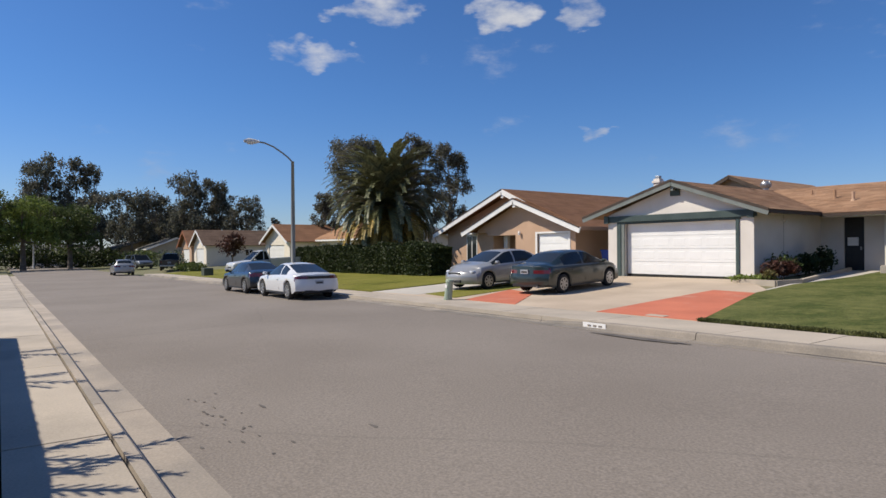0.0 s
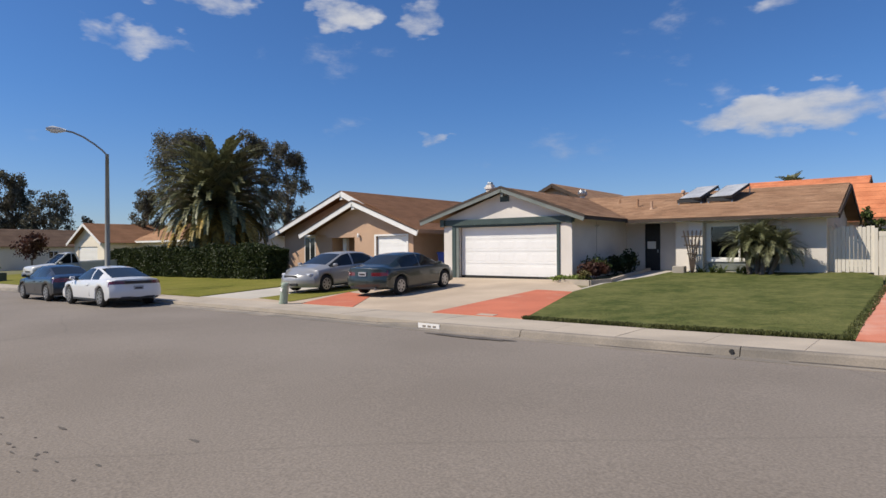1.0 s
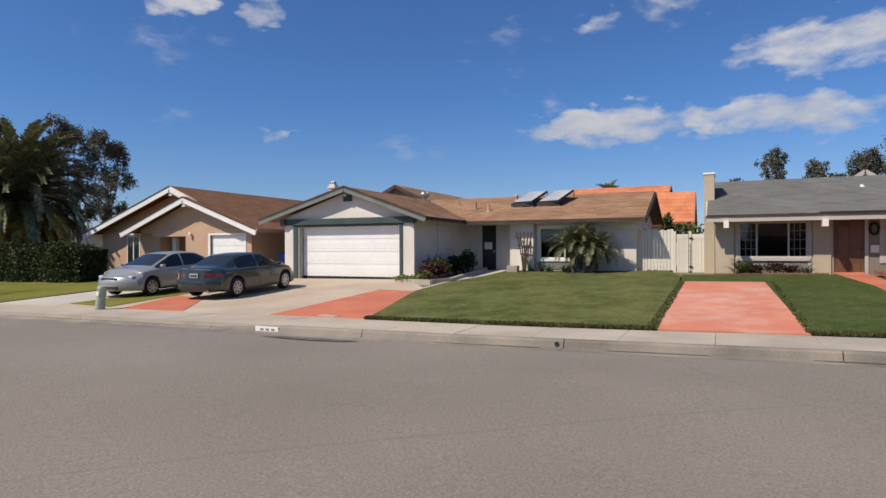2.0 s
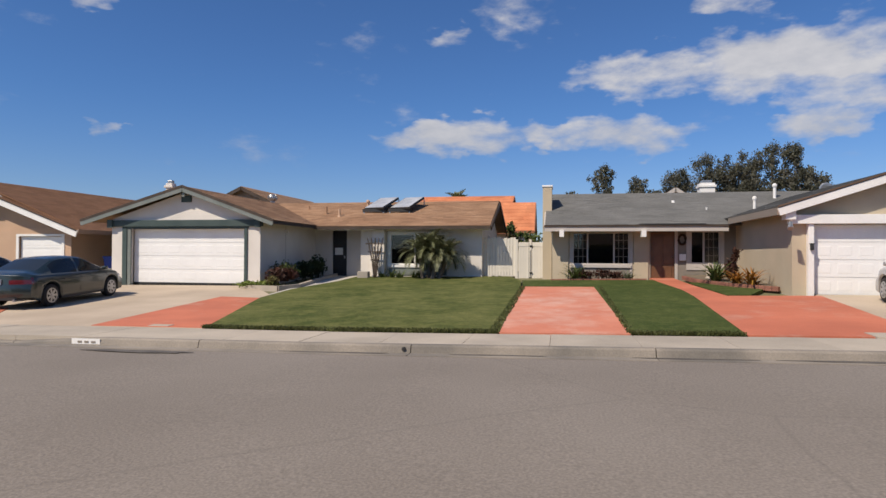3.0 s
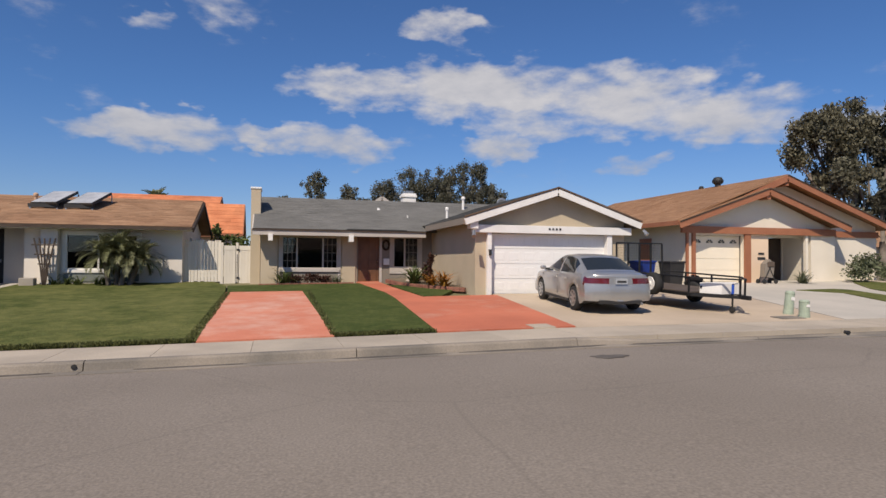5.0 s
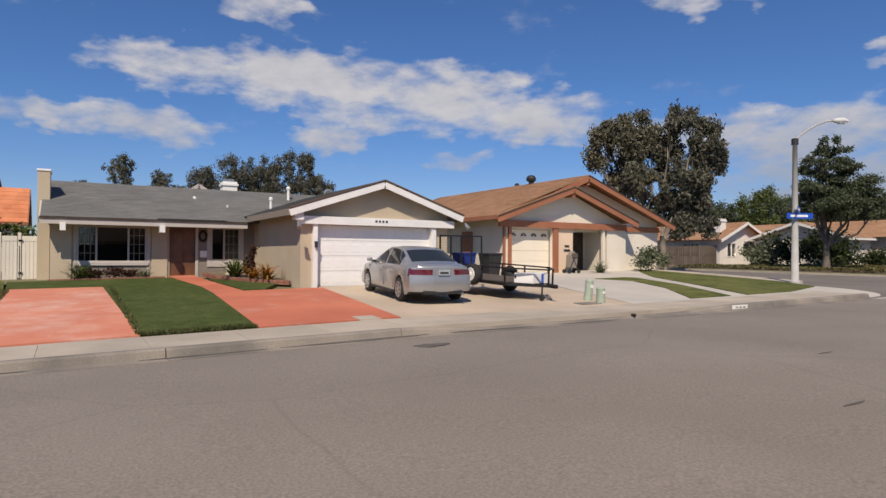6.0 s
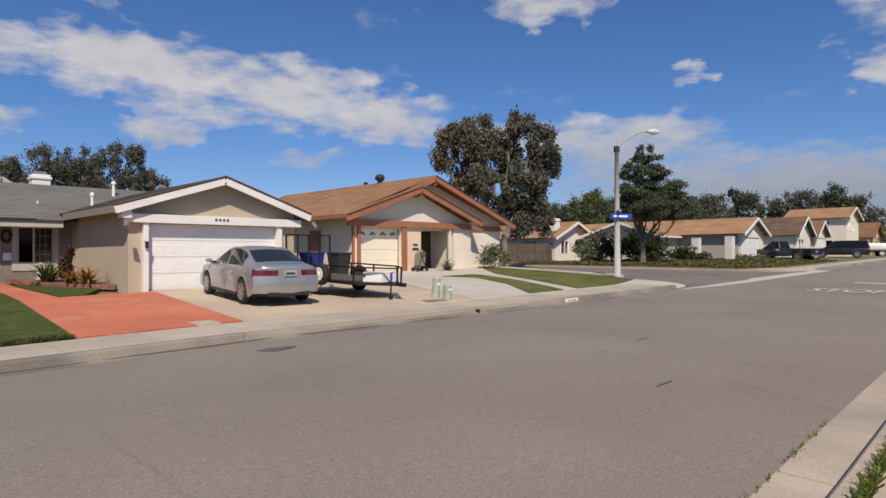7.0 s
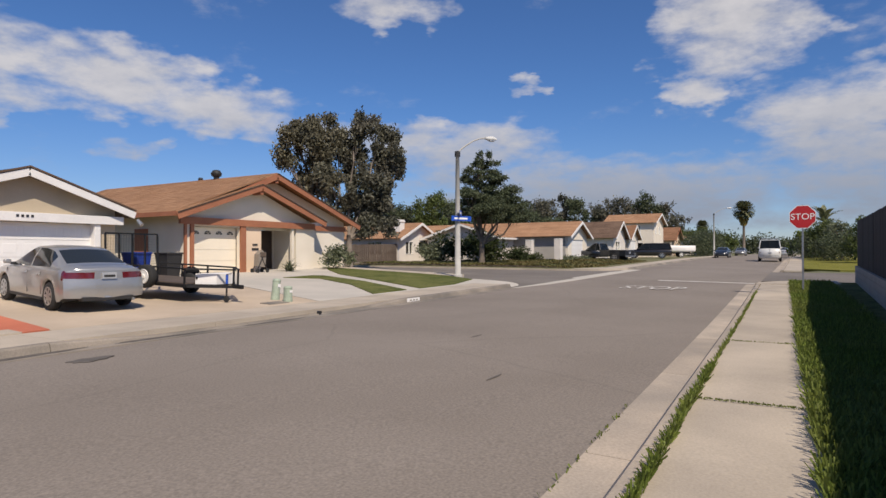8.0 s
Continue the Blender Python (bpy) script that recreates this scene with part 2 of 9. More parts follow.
green_trim = surf("dark_green_trim", (0.036, 0.058, 0.056), (0.05, 0.075, 0.07), 0.6, 2, 30, 0.1)
grey_trim = surf("grey_green_trim", (0.15, 0.17, 0.155), (0.19, 0.205, 0.19), 0.6, 2, 30, 0.1)
terracotta_trim = surf("terracotta_trim", (0.36, 0.145, 0.075), (0.31, 0.12, 0.062), 0.65, 1.5, 30, 0.12)
dark_wood = surf("dark_wood", (0.045, 0.03, 0.022), (0.07, 0.048, 0.034), 0.8, 2, 40, 0.3)
door_wood = surf("stained_wood", (0.16, 0.075, 0.034), (0.115, 0.052, 0.024), 0.5, 3, 50, 0.15)
fence_wood = surf("weathered_wood", (0.085, 0.062, 0.047), (0.125, 0.096, 0.077), 0.9, 1.5, 50, 0.4, tweak=vary(0.2))
black_fence = surf("dark_stained_boards", (0.012, 0.009, 0.008), (0.020, 0.015, 0.012), 0.85, 2, 40, 0.3, tweak=vary(0.2))
block_wall = surf("concrete_block", (0.36, 0.32, 0.275), (0.30, 0.265, 0.225), 0.9, 1.2, 40, 0.4, tweak=vary(0.06))
red_brick = surf("dull_red_brick", (0.30, 0.125, 0.085), (0.24, 0.10, 0.07), 0.9, 3, 40, 0.4, tweak=vary(0.15))
black_metal = surf("black_steel", (0.014, 0.014, 0.015), (0.02, 0.02, 0.021), 0.5, 4, 60, 0.05, metal=0.3)
grey_metal = surf("galvanised_metal", (0.40, 0.41, 0.42), (0.33, 0.34, 0.35), 0.42, 3, 40, 0.05, metal=0.8)
pole_mat = surf("concrete_pole", (0.43, 0.42, 0.39), (0.36, 0.35, 0.33), 0.8, 2, 60, 0.2)
collector_mat = surf("hazed_collector_glazing", (0.50, 0.51, 0.52), (0.36, 0.37, 0.38), 0.3, 2.5, 30, 0.0, coat=0.3)
lantern_mat = surf("pale_painted_lantern", (0.62, 0.62, 0.60), (0.55, 0.55, 0.53), 0.45, 3, 40, 0.05)
lampA_mat = surf("grey_painted_steel", (0.20, 0.20, 0.18), (0.25, 0.245, 0.22), 0.6, 2, 40, 0.1)
util_green = surf("pale_green_enclosure", (0.34, 0.40, 0.31), (0.29, 0.35, 0.27), 0.6, 3, 40, 0.06)
util_dark = surf("dark_green_enclosure", (0.05, 0.065, 0.045), (0.07, 0.085, 0.06), 0.6, 3, 40, 0.06)
rubber = surf("rubber", (0.018, 0.018, 0.018), (0.026, 0.025, 0.024), 0.85, 5, 80, 0.2)
alloy = surf("alloy_rim", (0.52, 0.52, 0.53), (0.45, 0.45, 0.46), 0.3, 5, 60, 0.0, metal=0.85)
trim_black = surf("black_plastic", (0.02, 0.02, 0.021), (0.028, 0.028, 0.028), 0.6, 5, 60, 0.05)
chrome = surf("chrome", (0.75, 0.75, 0.76), (0.7, 0.7, 0.71), 0.12, 5, 60, 0.0, metal=1.0)
tail_red = surf("red_lens", (0.13, 0.005, 0.006), (0.10, 0.004, 0.005), 0.25, 8, 60, 0.0, coat=1.0)
lens_clear = surf("clear_lens", (0.62, 0.64, 0.66), (0.5, 0.52, 0.54), 0.1, 8, 60, 0.0, coat=1.0)
bin_blue = surf("blue_plastic", (0.008, 0.035, 0.24), (0.012, 0.045, 0.28), 0.5, 4, 50, 0.05)
sign_blue = surf("blue_sign", (0.012, 0.07, 0.42), (0.015, 0.08, 0.45), 0.4, 5, 60, 0.0)
sign_red = surf("red_sign", (0.44, 0.022, 0.022), (0.40, 0.018, 0.02), 0.4, 5, 60, 0.0)
road_white = surf("road_marking", (0.66, 0.63, 0.58), (0.48, 0.45, 0.41), 0.8, 3, 30, 0.1, speck=0.25)
plate_mat = surf("plate_white", (0.36, 0.38, 0.40), (0.30, 0.32, 0.35), 0.5, 5, 60, 0.0)
clay_tile = surf("orange_clay_tile", (0.64, 0.235, 0.105), (0.50, 0.165, 0.07), 0.85, 1.2, 25, 0.2, tweak=island(0.18))
shingle_brown = surf("brown_shingle", (0.35, 0.215, 0.132), (0.27, 0.158, 0.095), 0.95, 1.0, 55, 0.6, speck=0.2, tweak=island(0.17), spec=0.2)
shingle_rust = surf("rust_shingle", (0.24, 0.128, 0.074), (0.20, 0.105, 0.06), 0.95, 1.0, 55, 0.6, speck=0.18, tweak=island(0.1), spec=0.2)
shingle_tan = surf("tan_shingle", (0.37, 0.215, 0.125), (0.31, 0.175, 0.10), 0.95, 1.0, 55, 0.6, speck=0.18, tweak=island(0.12), spec=0.2)
shingle_grey = surf("grey_shingle", (0.150, 0.148, 0.140), (0.178, 0.175, 0.166), 0.95, 1.0, 38, 0.6, speck=0.34, tweak=island(0.07), spec=0.2)
shingle_dark = surf("dark_brown_shingle", (0.12, 0.078, 0.056), (0.15, 0.10, 0.072), 0.95, 1.0, 55, 0.5, speck=0.2, tweak=island(0.12), spec=0.2)
# near-black: the shade of an unlit room is put into this colour
room_shade = surf("unlit_room_fill", (0.018, 0.015, 0.013), (0.028, 0.022, 0.018), 0.9, 1, 10, 0)
curtain = surf("pale_curtain", (0.45, 0.44, 0.42), (0.38, 0.37, 0.36), 0.9, 3, 10, 0.2)


def glass_mat(name, tint, rough=0.03):
    m = bpy.data.materials.new(name)
    m.use_nodes = True
    b = m.node_tree.nodes["Principled BSDF"]
    b.inputs["Base Color"].default_value = (*tint, 1)
    b.inputs["Roughness"].default_value = rough
    b.inputs["Transmission Weight"].default_value = 1.0
    b.inputs["IOR"].default_value = 1.45
    MATS[name] = m
    return m


def dark_glass(name, tint, rough=0.05):
    """Tinted car glass over an unlit cabin."""
    m = surf(name, tint, tint, rough, 4, 20, 0, speck=0.02, coat=0.15, spec=0.35)
    return m


glass = glass_mat("window_glass", (0.75, 0.78, 0.78))
car_glass = dark_glass("tinted_car_glass", (0.022, 0.026, 0.027))


def paint(name, c, metal=0.0, rough=0.3):
    return surf(name, c, tuple(v * 0.93 for v in c), 0.24 if metal > 0.6 else rough, 1.5, 200, 0.0, metal=metal, speck=0.04, coat=0.8)


def leaf_mat(name, c1, c2, amount=0.35, trans=0.25, rough=0.6):
    m = surf(name, c1, c2, rough, 0.5, 6, 0.0, speck=0.15, tweak=island(amount), spec=0.3)
    nt = m.node_tree
    b = nt.nodes["Principled BSDF"]
    t, mx = nt.nodes.new("ShaderNodeBsdfTranslucent"), nt.nodes.new("ShaderNodeMixShader")
    mx.inputs[0].default_value = trans
    link = b.inputs["Base Color"].links[0].from_socket
    nt.links.new(link, t.inputs["Color"])
    nt.links.new(b.outputs[0], mx.inputs[1])
    nt.links.new(t.outputs[0], mx.inputs[2])
    nt.links.new(mx.outputs[0], nt.nodes["Material Output"].inputs["Surface"])
    return m


bark = surf("bark", (0.11, 0.085, 0.065), (0.17, 0.14, 0.11), 0.9, 3, 20, 0.6, dist=0.03)
bark_pale = surf("pale_bark", (0.26, 0.22, 0.18), (0.16, 0.13, 0.11), 0.9, 2, 20, 0.5, dist=0.03)
leaf_euc = leaf_mat("eucalyptus_leaf", (0.112, 0.116, 0.082), (0.142, 0.132, 0.100), 0.5, 0.35)
leaf_euc_olive = leaf_mat("olive_brown_leaf", (0.155, 0.140, 0.092), (0.115, 0.110, 0.075), 0.5)
leaf_green = leaf_mat("green_leaf", (0.080, 0.108, 0.030), (0.105, 0.130, 0.038), 0.45)
leaf_bright = leaf_mat("light_green_leaf", (0.190, 0.230, 0.050), (0.14, 0.185, 0.04), 0.4)
leaf_hedge = leaf_mat("hedge_leaf", (0.030, 0.044, 0.012), (0.044, 0.058, 0.017), 0.5)
leaf_pine = leaf_mat("pine_needle", (0.066, 0.085, 0.044), (0.090, 0.105, 0.056), 0.45)
leaf_palm = leaf_mat("palm_frond", (0.135, 0.145, 0.066), (0.20, 0.20, 0.115), 0.5, 0.12, 0.42)
leaf_palm_dry = leaf_mat("dry_frond", (0.42, 0.29, 0.07), (0.26, 0.20, 0.06), 0.45, 0.2)
leaf_red = leaf_mat("dark_red_leaf", (0.085, 0.030, 0.022), (0.05, 0.03, 0.018), 0.5)
leaf_orange = leaf_mat("orange_leaf", (0.42, 0.15, 0.03), (0.32, 0.20, 0.035), 0.4)
leaf_grey = leaf_mat("grey_green_leaf", (0.15, 0.165, 0.10), (0.11, 0.13, 0.07), 0.35)
leaf_ice = leaf_mat("ice_plant", (0.15, 0.115, 0.04), (0.11, 0.115, 0.04), 0.5)
lawn_tip = leaf_mat("lawn_tip", (0.082, 0.096, 0.030), (0.115, 0.120, 0.042), 0.4)
grass_blade = leaf_mat("grass_blade", (0.135, 0.185, 0.032), (0.18, 0.21, 0.05), 0.4, 0.4)

# ---- building kit ----
ROAD_X = (-400, -120, -63, -19, -4, 6, 15, 41, 74, 150, 400)
ROAD_Z = (-2.5, -1.0, -0.55, -0.12, 0.0, 0.17, 0.22, 0.54, 0.97, 1.4, 1.7)
EDGE_N, FACE_N, KERB_N, WALK_N = 1.55, 1.15, 0.97, -0.12     # near side: asphalt edge, kerb face, kerb back, pavement's inner edge
BEND, EDGE_W, FACE_W, KERB_W = -1.88, 1.23, 0.87, 0.70     # west of here the near kerb stands a little further back
EDGE_F, FACE_F, KERB_F, WALK_F = 9.98, 10.27, 10.45, 12.0     # far side


def road_z(x):
    return float(np.interp(x, ROAD_X, ROAD_Z))


def ground_z(x, y):
    """Height of the ground: the road climbs gently along x, the yards rise from the pavement to the houses."""
    z = road_z(x)
    if y > FACE_F:
        return z + 0.14 * min((y - FACE_F) / 0.12, 1) + 0.044 * (min(max(y, 12), 28) - 12) * min(max((36 - x) / 7, 0.2), 1)
    face = FACE_N if x > BEND else FACE_W
    if y < face:
        return z - 0.08 + 0.13 * min((face - y) / 0.12, 1)
    if y < 5.5:
        return z - 0.08 * (5.5 - y) / 4.35
    return z


def mesh_of(name, bm, material, smooth=False):
    me = bpy.data.meshes.new(name)
    bm.normal_update()
    bm.to_mesh(me)
    bm.free()
    if material:
        me.materials.append(material)
    if smooth:
        me.polygons.foreach_set("use_smooth", [True] * len(me.polygons))
    return me


def thing(name, loc, label, category, group="", kind=""):
    ob = new(name)
    ob.empty_display_size = 0.2
    ob.location = loc
    return tagged(ob, label, category, group, kind)


def part(name, bm, material, parent, label="", world=True, smooth=False):
    """Links a bmesh as one mesh under a thing or a part. world: its points are in world metres and are brought to the thing's base."""
    if world:
        root = parent if parent.parent is None else parent.parent
        bmesh.ops.translate(bm, verts=bm.verts, vec=-Vector(root.location))
    ob = new(name, mesh_of(name, bm, material, smooth))
    ob.parent = parent
    if label:
        tagged(ob, label)
    return ob


def solo(name, bm, material, label, category, group="", kind="", smooth=False):
    return tagged(new(name, mesh_of(name, bm, material, smooth)), label, category, group, kind)


def box(bm, x0, x1, y0, y1, z0, z1, bev=0.0):
    vs = [bm.verts.new((x, y, z)) for z in (z0, z1) for x, y in ((x0, y0), (x1, y0), (x1, y1), (x0, y1))]
    fs = [bm.faces.new([vs[i] for i in f]) for f in ((3, 2, 1, 0), (4, 5, 6, 7), (0, 1, 5, 4), (1, 2, 6, 5), (2, 3, 7, 6), (3, 0, 4, 7))]
    if bev:
        es = {e for f in fs for e in f.edges}
        bmesh.ops.bevel(bm, geom=list(es), offset=bev, segments=2, affect="EDGES", profile=0.5)
    return bm


def boxes(*rows, bev=0.0):
    bm = bmesh.new()
    for r in rows:
        box(bm, *r, bev=bev)
    return bm


def prism(bm, profile, axis, a, b):
    """Extrudes a closed outline. axis 'y': outline in (x, z); axis 'x': outline in (y, z); axis 'z': outline in (x, y)."""
    def at(p, t):
        return {"y": (p[0], t, p[1]), "x": (t, p[0], p[1]), "z": (p[0], p[1], t)}[axis]
    v0, v1 = [bm.verts.new(at(p, a)) for p in profile], [bm.verts.new(at(p, b)) for p in profile]
    n = len(profile)
    bm.faces.new(v0)
    bm.faces.new(v1[::-1])
    for i in range(n):
        bm.faces.new((v0[i], v1[i], v1[(i + 1) % n], v0[(i + 1) % n]))
    bmesh.ops.recalc_face_normals(bm, faces=bm.faces)
    return bm


def tube(bm, pts, r, sides=8, taper=None, cap=True):
    """A round bar along points; r one radius or one for each point."""
    rings = []
    pts = [Vector(p) for p in pts]
    for i, p in enumerate(pts):
        d = (pts[min(i + 1, len(pts) - 1)] - pts[max(i - 1, 0)]).normalized()
        a = d.cross(Vector((0, 0, 1)) if abs(d.z) < 0.95 else Vector((1, 0, 0))).normalized()
        b = d.cross(a)
        rad = r[i] if isinstance(r, (list, tuple)) else r
        rings.append([bm.verts.new(p + rad * (math.cos(2 * math.pi * k / sides) * a + math.sin(2 * math.pi * k / sides) * b)) for k in range(sides)])
    for u, v in zip(rings, rings[1:]):
        for k in range(sides):
            bm.faces.new((u[k], u[(k + 1) % sides], v[(k + 1) % sides], v[k]))
    if cap:
        bm.faces.new(rings[0])
        bm.faces.new(rings[-1][::-1])
    return bm


def wall(axis, at, thick, a0, a1, z0, z1, holes=()):
    """A wall along x (axis 'x', its outer face at y = at) or along y, with openings (a0, a1, z0, z1) right through."""
    bm = bmesh.new()
    cuts_a = sorted({a0, a1, *[h[0] for h in holes], *[h[1] for h in holes]})
    for s, e in zip(cuts_a, cuts_a[1:]):
        spans = sorted((h[2], h[3]) for h in holes if h[0] < (s + e) / 2 < h[1])
        z = z0
        for b, t in [*spans, (z1, z1)]:
            if b - z > 1e-4:
                if axis == "x":
                    box(bm, s, e, at, at + thick, z, b)
                else:
                    box(bm, at, at + thick, s, e, z, b)
            z = max(z, t)
    bmesh.ops.remove_doubles(bm, verts=bm.verts, dist=1e-5)
    return bm


def sheet(pts, dz=0.0, thick=0.12, cut=1.5, height=ground_z):
    """A slab with the outline pts (x, y) that follows the ground."""
    bm = bmesh.new()
    bm.faces.new([bm.verts.new((x, y, 0)) for x, y in pts])
    xs, ys = [p[0] for p in pts], [p[1] for p in pts]
    for n, lo, hi in ((0, min(xs), max(xs)), (1, min(ys), max(ys))):
        k = lo + cut
        while k < hi - 1e-3:
            co, no = [0, 0, 0], [0, 0, 0]
            co[n], no[n] = k, 1
            bmesh.ops.bisect_plane(bm, geom=[*bm.verts, *bm.edges, *bm.faces], plane_co=co, plane_no=no)
            k += cut
    bmesh.ops.recalc_face_normals(bm, faces=bm.faces)
    if bm.faces and sum(f.normal.z for f in bm.faces) < 0:
        bmesh.ops.reverse_faces(bm, faces=bm.faces)
    for v in bm.verts:
        v.co.z = height(v.co.x, v.co.y) + dz
    edge = [e for e in bm.edges if e.is_boundary]
    made = bmesh.ops.extrude_edge_only(bm, edges=edge)["geom"]
    for v in made:
        if isinstance(v, bmesh.types.BMVert):
            v.co.z -= thick
    bmesh.ops.recalc_face_normals(bm, faces=bm.faces)
    return bm


def rect(x0, x1, y0, y1):
    return [(x0, y0), (x1, y0), (x1, y1), (x0, y1)]


def slope(bm, p0, p1, q0, q1, thick=0.05, course=0.15, lap=0.014, rng=None, width=0.5):
    """A roof slope of overlapping shingle tabs from eave p0-p1 to ridge q0-q1 (four corners in world metres; may be a trapezium)."""
    p0, p1, q0, q1 = map(Vector, (p0, p1, q0, q1))
    n = (p1 - p0).cross(q0 - p0).normalized()
    if n.z < 0:
        n = -n
    rows = max(2, round(((q0 - p0).length + (q1 - p1).length) / 2 / course))
    rng = rng or random.Random(7)
    for i in range(rows):
        a, b = i / rows, min((i + 1.25) / rows, 1)
        la, ra, lb, rb = p0.lerp(q0, a), p1.lerp(q1, a), p0.lerp(q0, b), p1.lerp(q1, b)
        tabs = max(1, round((ra - la).length / width))
        off = rng.random()
        cuts = [0.0, *[(k + off) / tabs for k in range(tabs) if 0.01 < (k + off) / tabs < 0.99], 1.0]
        for s, e in zip(cuts, cuts[1:]):
            up = lap * rng.uniform(0.8, 1.25)
            c = [la.lerp(ra, s) + n * up, la.lerp(ra, e) + n * up, lb.lerp(rb, e) + n * 0.002, lb.lerp(rb, s) + n * 0.002]
            d = [v - n * thick for v in (la.lerp(ra, s), la.lerp(ra, e))]
            t = [bm.verts.new(v) for v in (*c, *d)]
            bm.faces.new((t[0], t[1], t[2], t[3]))
            bm.faces.new((t[4], t[5], t[1], t[0]))
    # the deck under the shingles
    up = [bm.verts.new(v) for v in (p0, p1, q1, q0)]
    lo = [bm.verts.new(v - n * thick) for v in (p0, p1, q1, q0)]
    bm.faces.new(up)
    bm.faces.new(lo[::-1])
    for k in range(4):
        bm.faces.new((up[k], up[(k + 1) % 4], lo[(k + 1) % 4], lo[k]))
    return bm


def bar(bm, a, b, w, h, up=(0, 0, 1)):
    """A square-edged beam from a to b, w wide and h high, a and b at the middle of its section."""
    a, b = Vector(a), Vector(b)
    d = (b - a).normalized()
    s = d.cross(Vector(up))
    s = s.normalized() if s.length > 1e-4 else Vector((1, 0, 0))
    u = s.cross(d).normalized()
    vs = [bm.verts.new(p + s * sx * w / 2 + u * sz * h / 2) for p in (a, b) for sx, sz in ((-1, -1), (1, -1), (1, 1), (-1, 1))]
    for f in ((3, 2, 1, 0), (4, 5, 6, 7), (0, 1, 5, 4), (1, 2, 6, 5), (2, 3, 7, 6), (3, 0, 4, 7)):
        bm.faces.new([vs[i] for i in f])
    bmesh.ops.recalc_face_normals(bm, faces=bm.faces)
    return bm


def bars(*rows, up=(0, 0, 1)):
    bm = bmesh.new()
    for a, b, w, h in rows:
        bar(bm, a, b, w, h, up)
    return bm


def lathe(bm, profile, centre=(0, 0, 0), sides=20, axis="z"):
    """Turns an outline of (radius, height) round an axis through centre."""
    c = Vector(centre)
    rings = []
    for r, h in profile:
        ring = []
        for k in range(sides):
            a = 2 * math.pi * k / sides
            u, v = r * math.cos(a), r * math.sin(a)
            ring.append(bm.verts.new(c + Vector({"z": (u, v, h), "y": (u, h, v), "x": (h, u, v)}[axis])))
        rings.append(ring)
    for u, v in zip(rings, rings[1:]):
        for k in range(sides):
            bm.faces.new((u[k], u[(k + 1) % sides], v[(k + 1) % sides], v[k]))
    bm.faces.new(rings[0])
    bm.faces.new(rings[-1])
    bmesh.ops.recalc_face_normals(bm, faces=bm.faces)
    return bm

# ---- ground, road, pavements ----
def ground():
    """One sheet to the horizon, a little under everything that lies on it."""
    bm = bmesh.new()
    xs = [-1500, -700, -400, -250, -120, *range(-100, 121, 4), 160, 220, 400, 700, 1500]
    ys = [-1500, -600, -250, -100, -40, -15, -4, -1, -0.2, 0.8, 1.0, 1.2, 3, 5.5, 8, 10.0, 10.2, 10.45, 12, 16, 20, 24, 28, 40, 70, 120, 250, 600, 1500]
    grid = [[bm.verts.new((x, y, ground_z(x, y) - (0.17 if -0.3 < y < 12.1 else 0.24 if 22 < x < 46 and 10 < y < 70 else 0.07))) for x in xs] for y in ys]
    for r, s in zip(grid, grid[1:]):
        for k in range(len(xs) - 1):
            bm.faces.new((r[k], r[k + 1], s[k + 1], s[k]))
    return solo("ground", bm, dry_ground, "dry grassy earth running out to the horizon", "ground", kind="structure")


ground()
SIDE0, SIDE1 = 31.5, 41.5          # the side street crosses here
NORTH0, NORTH1, BOW = 28.2, 40.2, 4.7        # and leaves a little nearer on the far side


def long_strip(y0, y1, x0, x1, dz, thick=0.12, cut=4.0):
    return sheet(rect(x0, x1, y0, y1), dz, thick, cut)


solo("road", long_strip(EDGE_N, EDGE_F, -135, 240, 0.0), asphalt, "sun-bleached grey asphalt street with faint cracks", "road", kind="structure")
solo("road_edge_west", sheet(rect(-135, BEND, EDGE_W, EDGE_N), 0.0, 0.12, 4.0), asphalt, "grey asphalt along the near kerb", "road", kind="structure")
side_road = lambda y0, y1, x0, x1, name: solo(name, sheet([(x0, y0), (x1, y0), (x1, y1), (x0, y1)], 0.012, 0.1, 4.0, height=lambda x, y: ground_z(x, 9.9) + (max(ground_z(x, y) - ground_z(x, 9.9) - 0.14, 0) if y > 0 else 0)),
                                      side_asphalt, "worn grey asphalt of the crossing side street", "road", kind="structure")
side_road(EDGE_F - 0.02, 60, NORTH0 - 5, NORTH1 + 3, "road_side_north")
side_road(-60, EDGE_N + 0.02, SIDE0, SIDE1, "road_side_south")


def gutter(y0, y1, x0, x1, name, step=3.0):
    """Concrete gutter pan in poured lengths."""
    g = thing(name, (x0, y0, road_z(x0)), "pale concrete gutter pan along the kerb", "gutter", kind="structure")
    x = x0
    while x < x1 - 0.1:
        e = min(x + step, x1)
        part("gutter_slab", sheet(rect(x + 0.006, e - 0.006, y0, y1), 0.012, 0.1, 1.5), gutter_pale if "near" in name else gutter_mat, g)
        x = e


